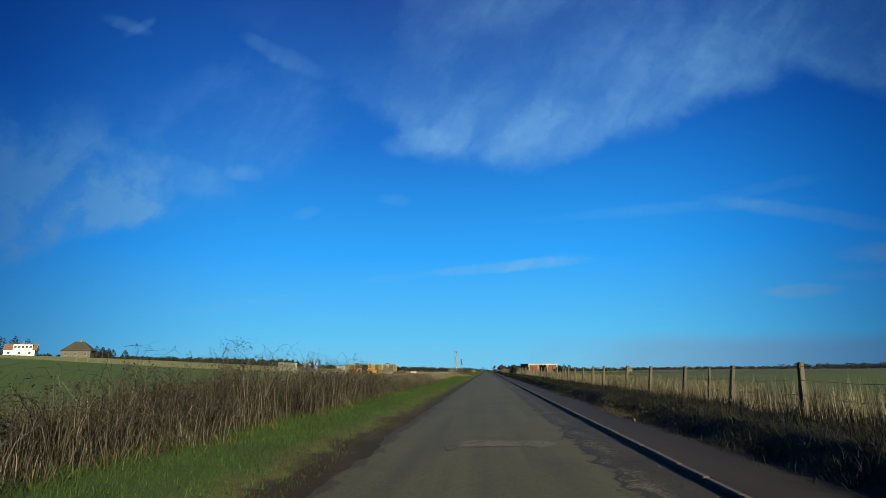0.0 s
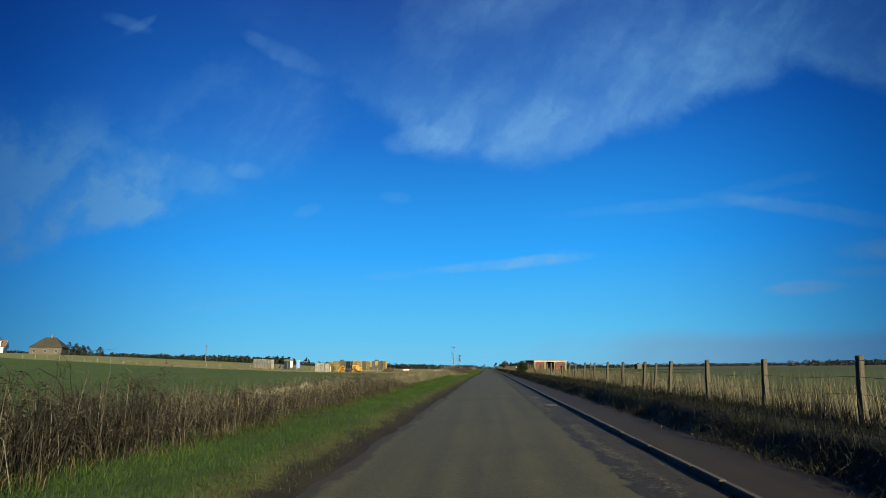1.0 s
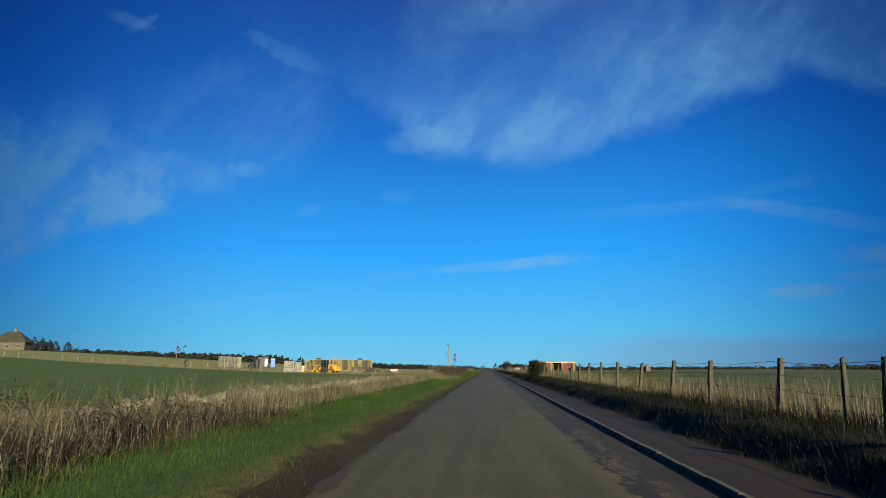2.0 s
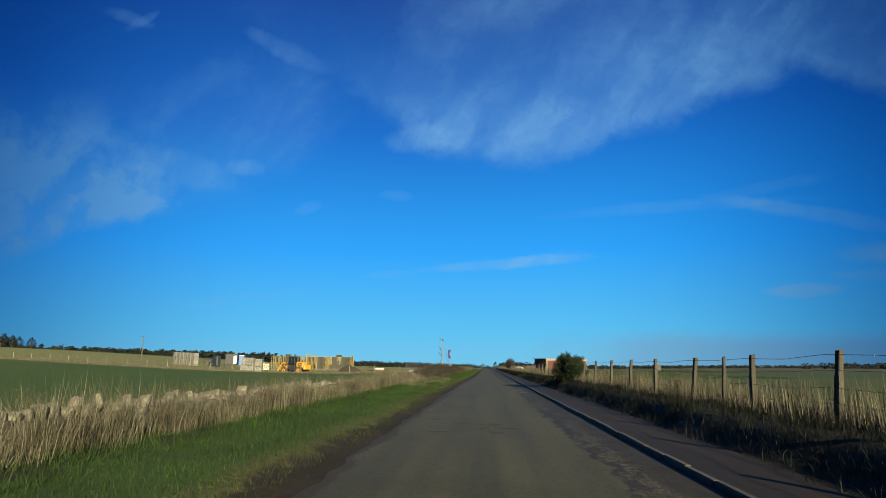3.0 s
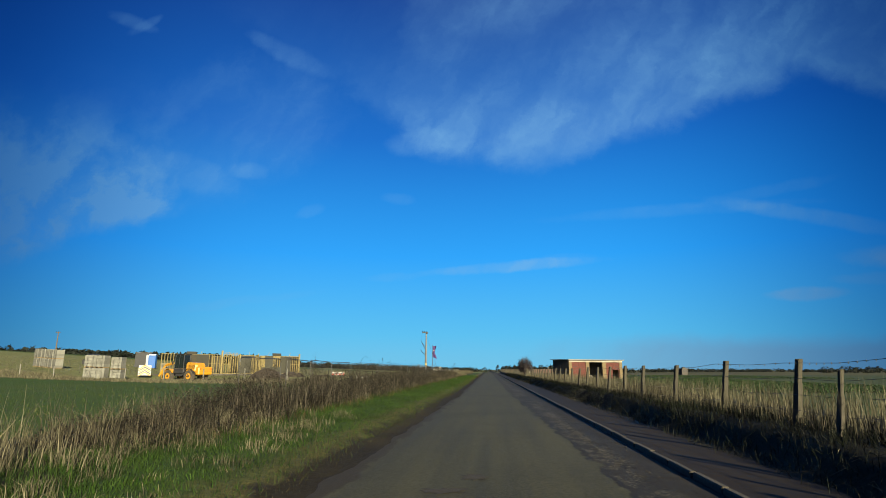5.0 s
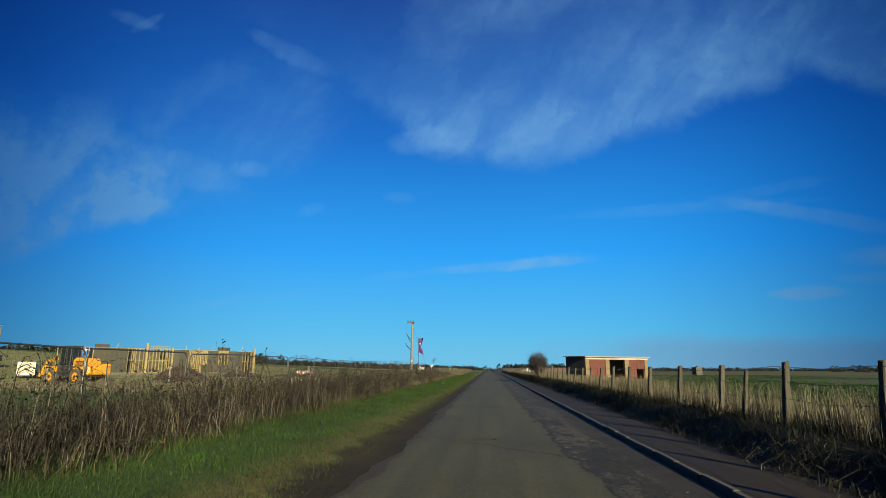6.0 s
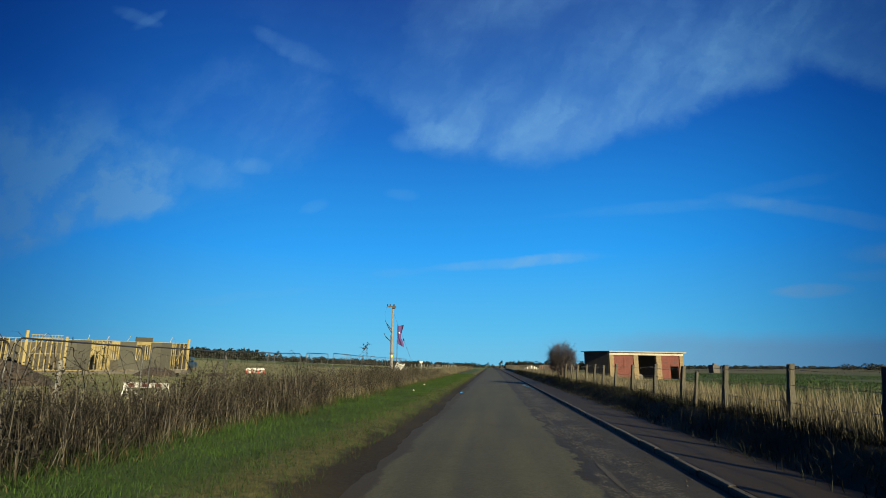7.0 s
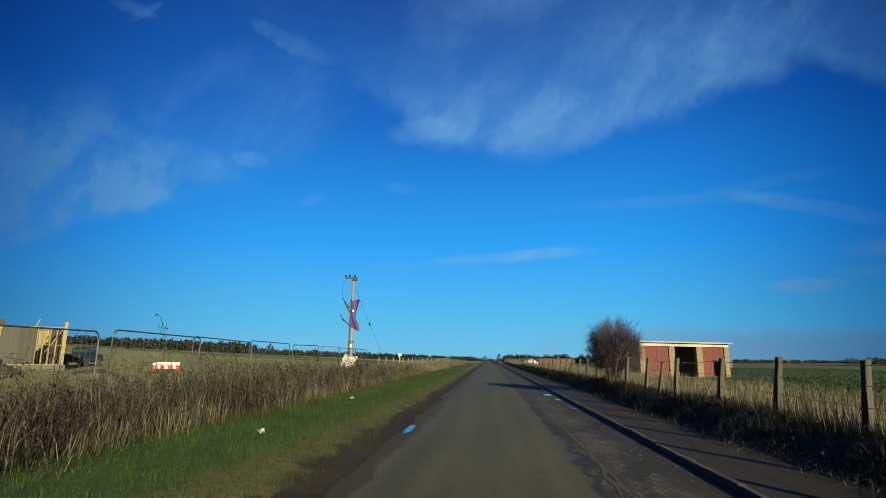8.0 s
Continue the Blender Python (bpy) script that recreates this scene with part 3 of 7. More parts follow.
CHIPS = np.random.default_rng(3).normal(0, 1, 9000)


def chipped(y, step, seed=0):
    """Random broken steps along an edge, of about one unit."""
    return np.interp(y + 40, np.arange(9000 - seed) * step, CHIPS[seed:])


def lane_edge(y):
    return 1.78 + 0.02 * chipped(y, 0.6, 300) + 0.02 * chipped(y, 0.24, 640)


def build_road():
    camber = lambda x, y: 0.012 - 0.012 * np.abs(x)
    a = strip("road", lambda y: asphalt_left(y) + 0.05 * chipped(y, 2.9, 50) + 0.035 * chipped(y, 0.55, 90) + 0.025 * chipped(y, 0.25, 210) + 0.05 * np.clip(chipped(y, 1.7, 400) - 0.5, 0, 1.2), lambda y: lane_edge(y), camber, ASPHALT, cols=8)
    tagged(a, "narrow grey asphalt country road with crumbling dirty edges", "road", kind="structure")
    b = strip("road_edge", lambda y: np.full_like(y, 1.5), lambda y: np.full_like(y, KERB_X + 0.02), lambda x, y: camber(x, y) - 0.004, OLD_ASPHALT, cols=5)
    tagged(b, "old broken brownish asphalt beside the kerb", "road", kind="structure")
    d = strip("dirt_margin", lambda y: asphalt_left(y) - 0.45 + 0.08 * chipped(y, 1.3, 77), lambda y: asphalt_left(y) + 0.95,
              lambda x, y: 0.009 - 0.012 * np.abs(x) + 0.060 * smooth01(asphalt_left(y) - x, 0.1, 0.8) + 0.010 * lumps(x * 3, y * 3) * smooth01(asphalt_left(y) - x, 0.0, 0.3), DIRT)
    tagged(d, "dark damp dirt margin along the road's crumbled edge", "dirt", kind="structure")
    path = strip("pavement", lambda y: np.full_like(y, KERB_X + 0.10), lambda y: 3.62 + ragged(y, 0.10, 1.0), lambda x, y: 0.046 + 0.014 * (x - 2.6) + 0.006 * lumps(x, y), PATH_TAR, cols=4)
    tagged(path, "neglected brown tarred footpath with a dirty surface", "pavement", kind="structure")


def build_kerb():
    kerb = thing("kerb", "line of worn pale concrete kerb stones beside the road", "kerb", kind="structure")
    bm = box(bmesh.new(), (0.095, 0.90, 0.24), (0, 0, 0), bevel=0.016)
    me = bpy.data.meshes.new("kerb_stone")
    bm.to_mesh(me)
    bm.free()
    me.materials.append(KERB)
    for k in range(270):
        y = 2.0 + 0.915 * k
        ob = new("kerb_stone", me)
        ob.parent = kerb
        ob.matrix_local = pose(KERB_X + 0.06 + rng.normal(0, 0.006), y, -0.066 + rng.normal(0, 0.004), rng.normal(0, 0.25), rng.normal(0, 1.2), rng.normal(0, 0.35))
    far = bmesh.new()
    for y0, y1 in ((-30, 1.54), (249.1, 304)):
        box(far, (0.12, y1 - y0, 0.24), (KERB_X + 0.06, (y0 + y1) / 2, -0.068))
    part("kerb_run", far, KERB, kerb)


build_ground()
build_road()
build_kerb()


def blot(name, x, y, w, l, material, label, category, z=0.006, ragg=0.25, seed=0):
    """A ragged flat patch on the road, a few millimetres thick."""
    r = np.random.default_rng(seed)
    bm = bmesh.new()
    ring = []
    n = 26
    for k in range(n):
        a = 2 * math.pi * k / n
        c, s = math.cos(a), math.sin(a)
        sq = 1 / max(abs(c), abs(s)) ** 0.75
        q = sq * (1 - ragg * r.random())
        px, py = x + w / 2 * c * q, y + l / 2 * s * q
        ring.append(bm.verts.new((px, py, 0.012 - 0.012 * abs(px) + z)))
    bm.faces.new(ring)
    bmesh.ops.recalc_face_normals(bm, faces=bm.faces)
    ob = part(name, bm, material)
    return tagged(ob, label, category, kind="structure")


# ---------------------------------------------------------------- vegetation
def blades(name, base, height, width, material, lean=0.25, curl=0.3, label="", category="grass", parent=None, heading=None):
    """Grass blades or stalks: tapered bent strips that stand at base (n, 3)."""
    n = len(base)
    a = rng.uniform(0, 2 * np.pi, n)
    side = np.stack([np.cos(a), np.sin(a), np.zeros(n)], -1)
    b = rng.uniform(0, 2 * np.pi, n) if heading is None else heading + rng.normal(0, 0.6, n)
    tilt = np.abs(rng.normal(0, lean, n))
    out = np.stack([np.cos(b), np.sin(b), np.zeros(n)], -1)
    h, w = height[:, None], (width * rng.uniform(0.6, 1.4, n))[:, None] / 2
    up = np.array([0, 0, 1.0])
    mid = base + h * (0.55 * up + 0.45 * tilt[:, None] * out)
    tip = base + h * ((0.98 - curl * tilt[:, None]) * up + (1.1 + curl) * tilt[:, None] * out)
    vv = np.stack([base - side * w, base + side * w, mid + side * w * 0.8, mid - side * w * 0.8, tip], 1)
    i = np.arange(n)[:, None] * 5
    ff = np.concatenate([i + [0, 1, 2], i + [0, 2, 3], i + [3, 2, 4]])
    ob = sheet_object(name, vv.reshape(-1, 3), ff, material, parent)
    if label:
        tagged(ob, label, category, kind="stuff")
    return ob


def turf(name, base, height, width, material, lean, label, up=1.0):
    """Short fine grass: one slender leaning spike a blade."""
    n = len(base)
    a, b = rng.uniform(0, 2 * np.pi, n), rng.uniform(0, 2 * np.pi, n)
    side = np.stack([np.cos(a), np.sin(a), np.zeros(n)], -1) * width / 2
    tilt = np.abs(rng.normal(0, lean, n))
    tip = base + height[:, None] * np.stack([np.cos(b) * tilt, np.sin(b) * tilt, np.full(n, up)], -1)
    vv = np.stack([base - side, base + side, tip], 1)
    ob = sheet_object(name, vv.reshape(-1, 3), np.arange(3 * n).reshape(n, 3), material)
    return tagged(ob, label, "grass", kind="stuff")


def leaves(name, at, size, material, label="", category="", parent=None, droop=0.0, broad=0.5, along=None):
    """Small two-part folded leaves at the points."""
    n = len(at)
    d = rng.normal(0, 1, (n, 3)) if along is None else along + rng.normal(0, 0.55, (n, 3))
    d[:, 2] = d[:, 2] * (0.6 if along is None else 1.0) - droop
    d /= np.linalg.norm(d, axis=1, keepdims=True)
    e = np.cross(d, rng.normal(0, 1, (n, 3)))
    e /= np.linalg.norm(e, axis=1, keepdims=True)
    nrm = np.cross(d, e)
    s = (size * rng.uniform(0.55, 1.4, n))[:, None]
    vv = np.stack([at - d * s, at + e * s * broad + nrm * s * 0.18, at + d * s, at - e * s * broad + nrm * s * 0.18], 1)
    i = np.arange(n)[:, None] * 4
    ff = np.concatenate([i + [0, 1, 2], i + [0, 2, 3]])
    ob = sheet_object(name, vv.reshape(-1, 3), ff, material, parent)
    if label:
        tagged(ob, label, category, kind="stuff")
    return ob


def canes(name, starts, ends, arch, r, material, label="", category="", parent=None, segs=6):
    """Arching stems from starts to ends, as thin three-sided tubes."""
    n = len(starts)
    f = np.linspace(0, 1, segs + 1)[None, :, None]
    pts = starts[:, None] * (1 - f) + ends[:, None] * f
    pts[:, :, 2] += arch[:, None] * 4 * (f * (1 - f))[:, :, 0]
    pts += rng.normal(0, 0.02, pts.shape)
    rad = (r * rng.uniform(0.6, 1.3, n))[:, None] * (1 - 0.7 * f[:, :, 0])
    ang = np.arange(3) * 2 * np.pi / 3
    ring = np.stack([np.cos(ang), np.sin(ang) * 0.6, np.sin(ang) * 0.8], -1)
    vv = pts[:, :, None, :] + rad[:, :, None, None] * ring[None, None]
    k = segs + 1
    base = (np.arange(n)[:, None, None] * k + np.arange(segs)[None, :, None]) * 3
    j = np.arange(3)[None, None, :]
    j2 = (j + 1) % 3
    ff = np.stack([base + j, base + j2, base + 3 + j2, base + 3 + j], -1).reshape(-1, 4)
    ob = sheet_object(name, vv.reshape(-1, 3), ff, material, parent)
    if label:
        tagged(ob, label, category, kind="stuff")
    return ob


def scatter(n, x0, x1, y0, y1, patchy=0.0):
    """Points on the ground, thinned into patches."""
    x, y = rng.uniform(x0, x1, n), rng.uniform(y0, y1, n)
    if patchy:
        keep = rng.random(n) < 1 - patchy * (0.5 + 0.5 * np.sin(x * 2.3 + 1.7 * np.sin(y * 0.9)) * np.sin(y * 1.1 + x))
        x, y = x[keep], y[keep]
    return np.stack([x, y, land(x, y)], -1)


def tussocks(name, centres, tall, per, material, lean, label, category, spread=0.10):
    """Clumps of stalks that fan out from common roots."""
    n = len(centres)
    base = np.repeat(centres, per, 0) + np.concatenate([rng.normal(0, spread, (n * per, 2)), np.zeros((n * per, 1))], 1)
    away = np.arctan2(base[:, 1] - np.repeat(centres[:, 1], per), base[:, 0] - np.repeat(centres[:, 0], per))
    wind = np.repeat(rng.normal(2.2, 0.9, n), per)
    heading = np.where(rng.random(n * per) < 0.6, away, wind)
    base[:, 2] = land(base[:, 0], base[:, 1])
    return blades(name, base, np.repeat(tall, per) * rng.uniform(0.45, 1.08, n * per), 0.0068, material, lean, label=label, category=category, heading=heading)


def bramble_height(y):
    return np.interp(y, [-10, 0, 8, 10.5, 13, 22, 26, 30, 36, 39, 42, 50, 55, 60, 110, 118, 140, 155, 185, 196, 206], [1.0, 1.1, 1.35, 1.75, 1.92, 1.86, 1.74, 1.35, 0.78, 0.7, 1.05, 1.0, 0.55, 0.0, 0.0, 1.30, 1.45, 1.40, 1.18, 0.8, 0.0])


def reed_height(y):
    return np.interp(y, [-10, 20, 34, 44, 60, 90, 100, 112, 125, 180, 190, 240, 300], [1.3, 1.1, 1.05, 1.15, 1.1, 1.0, 0.85, 0.9, 0.9, 0.85, 1.1, 1.25, 1.1])


def build_left_verge():
    g = scatter(470000, -5.9, -1.9, -6, 215, 0.25)
    near = asphalt_left(g[:, 1]) - g[:, 0]
    g = g[near > 0.10 + 0.12 * lumps(g[:, 0] * 0.5, g[:, 1] * 1.3) + 0.36 * rng.random(len(g)) ** 0.8]
    near = asphalt_left(g[:, 1]) - g[:, 0]
    g[:, 2] = np.where(near < 0.6, np.maximum(g[:, 2], 0.004 - 0.012 * np.abs(g[:, 0]) + 0.045 * smooth01(near, 0.1, 0.8)), g[:, 2])
    dry = rng.random(len(g)) < np.clip(1.10 - near * 0.85, 0.04, 0.85)
    a, b = g[~dry], g[dry]
    mound = 0.7 + 0.6 * (0.5 + 0.5 * np.sin(a[:, 0] * 4 + a[:, 1] * 1.7) * np.sin(a[:, 1] * 2.9))
    turf("verge_grass", a, rng.uniform(0.03, 0.10, len(a)) * (1 + 1.2 * (a[:, 0] < -4.4) * rng.random(len(a))) * mound, 0.0075, TURF_BLADE, 0.7, "green uneven verge grass beside the road")
    turf("dry_verge_grass", b, rng.uniform(0.02, 0.06, len(b)), 0.0065, STRAW_BLADE, 0.9, "short yellowed grass along the road's dirt margin")
    # standing dead stalks in tussocks
    c = scatter(4300, -7.6, -4.75, -6, 290, 0.3)
    inner = np.interp(c[:, 1], [30, 42, 105, 118, 180, 200], [4.7, 5.3, 5.35, 4.8, 4.8, 5.2])
    c = c[(-c[:, 0] > inner) | (rng.random(len(c)) < 0.08)]
    c = c[(rng.random(len(c)) < 0.22) | (c[:, 1] < 10) | (c[:, 1] > 31)]
    brown = rng.random(len(c)) < np.interp(c[:, 1], [0, 25, 40, 60, 110, 120, 180, 195], [0.85, 0.8, 0.35, 0.25, 0.2, 0.7, 0.6, 0.2])
    tall = reed_height(c[:, 1]) * rng.uniform(0.45, 1.12, len(c)) * (0.4 + 0.6 * smooth01(-c[:, 0], 4.7, 5.8))
    tussocks("dead_stalks", c[brown], tall[brown], 30, BROWN_STALK, 0.46, "tangle of dead brown stalks on the verge", "weeds")
    tussocks("dry_reeds", c[~brown], tall[~brown], 31, REED, 0.30, "tussocks of tall dry straw-coloured grass on the verge", "grass")
    # rough long grass round the field gap
    c = scatter(1300, -6.2, -3.1, 97, 119, 0.4)
    tall = rng.uniform(0.12, 0.42, len(c)) * (0.55 + 0.45 * smooth01(-c[:, 0], 3.0, 4.8))
    fair = rng.random(len(c)) < 0.2
    tussocks("tawny_gap_grass", c[fair], tall[fair], 30, REED, 0.5, "long tawny grass beside the field gap", "grass")
    tussocks("green_gap_grass", c[~fair], tall[~fair] * 0.45, 22, TURF_BLADE, 0.7, "long green grass beside the field gap", "grass")
    c = np.concatenate([scatter(60, -6.0, -5.0, 100.0, 104.5, 0.2), scatter(50, -5.9, -5.0, 106.0, 110.5, 0.2)])
    tussocks("boulder_grass", c, rng.uniform(0.35, 0.75, len(c)), 30, REED, 0.4, "tall tawny grass in front of the boulders", "grass")
    # tall grass along the foot of the stone wall
    c = scatter(760, -6.05, -5.35, 35, 101, 0.35)
    tussocks("wall_foot_grass", c, rng.uniform(0.35, 0.85, len(c)) * (0.75 + 0.5 * (np.sin(c[:, 1] * 0.8) > -0.1)) * (1 + 0.35 * smooth01(c[:, 1], 84, 92)), 36, REED, 0.34, "dry straw-coloured grass along the stone wall's foot", "grass")
    # bramble mounds
    m = []
    y = -6.0
    while y < 206:
        top = float(bramble_height(y))
        if top > 0.25:
            x = -4.85 - 2.2 * rng.random() ** 0.8
            m.append((x, y, top * rng.uniform(0.62, 1.18) * (0.35 + 0.65 * float(smooth01(-x, 4.5, 5.7))), rng.uniform(0.5, 1.05)))
        y += (0.34 + 0.2 * rng.random()) * (0.45 if 8 < y < 32 else 1.0)
    m = np.array(m)
    k = 17
    q = np.repeat(m, k, 0)
    n = len(q)
    a = rng.uniform(0, 2 * np.pi, n)
    rr = q[:, 3] * np.sqrt(rng.random(n))
    x, y = q[:, 0] + 0.45 * rr * np.cos(a), q[:, 1] + 0.45 * rr * np.sin(a)
    st = np.stack([x, y, land(x, y)], -1)
    a2 = a + rng.normal(0, 0.7, n)
    out = q[:, 3] * rng.uniform(0.6, 1.8, n)
    ex, ey = q[:, 0] + out * np.cos(a2) * 0.8, q[:, 1] + out * np.sin(a2)
    fall = q[:, 2] * rng.uniform(0.08, 0.85, n) * np.clip(1.25 - 0.5 * out / q[:, 3], 0.2, 1)
    en = np.stack([ex, ey, land(ex, ey) + fall], -1)
    arch = q[:, 2] * rng.uniform(0.15, 0.42, n)
    canes("bramble_stems", st, en, arch, 0.0048, BROWN_STALK, "arching leafless bramble stems tangled on the verge", "bramble", segs=4)

    def along_stems(count, lo):
        pick, f = rng.integers(0, n, count), rng.uniform(lo, 1.0, (count, 1))
        p = st[pick] * (1 - f) + en[pick] * f
        p[:, 2] += arch[pick] * 4 * (f * (1 - f))[:, 0]
        return p

    def hedge_spots(count, x0, x1):
        yy = rng.uniform(-6, 206, count * 3)
        yy = yy[bramble_height(yy) > 0.3]
        xx = rng.uniform(x0, x1, len(yy))
        clump = 0.5 + 0.5 * np.sin(1.7 * yy + 1.3 * xx) * np.sin(0.61 * yy - 2.1 * xx + 0.7)
        keep = np.flatnonzero(rng.random(len(yy)) < 0.35 + 0.65 * clump)[:count]
        xx, yy, clump = xx[keep], yy[keep], clump[keep]
        xx += 0.22 * (np.sin(yy * 0.83) + np.sin(yy * 2.1 + 1.0)) * 0.6
        return np.stack([xx, yy, land(xx, yy)], -1), bramble_height(yy) * (0.80 + 0.30 * clump)

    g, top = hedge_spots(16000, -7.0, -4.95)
    blades("hedge_heart", g, top * rng.uniform(0.25, 0.72, len(g)), 0.013, DARK_SHADE_GROWTH, 0.45, label="dense heart of dead growth inside the hedge, dark to stand for shade", category="hedge")
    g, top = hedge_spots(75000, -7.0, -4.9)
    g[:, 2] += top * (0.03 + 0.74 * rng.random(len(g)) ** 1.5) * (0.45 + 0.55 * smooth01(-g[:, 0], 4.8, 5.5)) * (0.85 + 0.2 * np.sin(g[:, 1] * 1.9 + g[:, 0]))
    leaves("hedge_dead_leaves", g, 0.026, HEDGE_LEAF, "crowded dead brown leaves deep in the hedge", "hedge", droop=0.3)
    g, top = hedge_spots(24000, -7.2, -4.8)
    blades("hedge_stalks", g, top * rng.uniform(0.45, 1.02, len(g)) * (0.55 + 0.45 * smooth01(-g[:, 0], 4.7, 5.5)), 0.0095, HEDGE_STALK, 0.40, 0.4, label="pale dead stalks standing in the bramble hedge", category="weeds")
    g, top = hedge_spots(900, -6.9, -5.0)
    a = rng.uniform(0, 2 * np.pi, len(g))
    e = g + np.stack([0.7 * np.cos(a), np.sin(a), np.zeros(len(g))], -1) * rng.uniform(0.6, 1.8, (len(g), 1))
    e[:, 2] = land(e[:, 0], e[:, 1]) + top * rng.uniform(0.1, 0.6, len(g))
    canes("bramble_arches", g, e, top * rng.uniform(0.35, np.where(g[:, 1] < 60, 0.62, 0.85), len(g)), 0.0070, DARK_SHADE_GROWTH, "long dark bramble canes arching over the hedge", "bramble", segs=10)
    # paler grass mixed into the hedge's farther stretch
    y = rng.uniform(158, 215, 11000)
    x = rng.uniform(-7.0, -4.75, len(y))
    blades("hedge_straw", np.stack([x, y, land(x, y)], -1), rng.uniform(0.45, 1.0, len(y)) * np.interp(y, [158, 185, 200, 215], [1.0, 1.0, 0.85, 0.7]) * (0.5 + 0.5 * smooth01(-x, 4.7, 5.5)), 0.010, SUN_TONED_REED, 0.25, label="pale straw-coloured grass standing in the hedge", category="grass")
    # tawny leaf litter along the hedge's foot
    g, top = hedge_spots(9000, -5.3, -4.5)
    blades("hedge_foot_grass", g, rng.uniform(0.06, 0.28, len(g)), 0.011, HEDGE_FOOT, 0.7, label="tawny dead grass and leaves along the hedge's foot", category="grass")

    # tangle of thin stems lying every way through the hedge
    g, top = hedge_spots(12500, -6.9, -4.95)
    g[:, 2] += top * rng.uniform(0.02, 0.94, len(g)) * (0.45 + 0.55 * smooth01(-g[:, 0], 4.8, 5.6))
    e = g + rng.normal(0, 1, (len(g), 3)) * np.array([0.22, 0.34, 0.17])
    e[:, 2] = np.maximum(e[:, 2], land(e[:, 0], e[:, 1]) + 0.03)
    canes("hedge_tangle", g, e, rng.normal(0.02, 0.06, len(g)), 0.0042, TWIGGY, "tangle of thin dead stems all through the hedge", "hedge", segs=2)
    p = along_stems(95000, 0.25)
    turf("bramble_twigs", p, rng.uniform(0.06, 0.30, len(p)), 0.0055, TWIGGY, 1.1, "fine dry twigs filling the bramble hedge", 0.25)
    c, top = hedge_spots(120, -6.7, -5.0)
    c[:, 2] += top * rng.uniform(0.25, 0.85, len(c)) * (0.5 + 0.5 * smooth01(-c[:, 0], 4.8, 5.6))
    p = np.repeat(c, 90, 0) + rng.normal(0, 1, (len(c) * 90, 3)) * np.array([0.13, 0.20, 0.11])
    p[:, 2] = np.maximum(p[:, 2], land(p[:, 0], p[:, 1]) + 0.03)
    leaves("evergreen_bramble_leaves", p, 0.020, OLIVE_LEAF, "patches of dull green bramble leaves in the hedge", "bramble", droop=0.2)
    p = along_stems(52000, 0.3) + rng.normal(0, 0.02, (52000, 3))
    leaves("bramble_leaves", p, 0.024, BRAMBLE_LEAF, "withered brown and dull green bramble leaves", "bramble", droop=0.2)


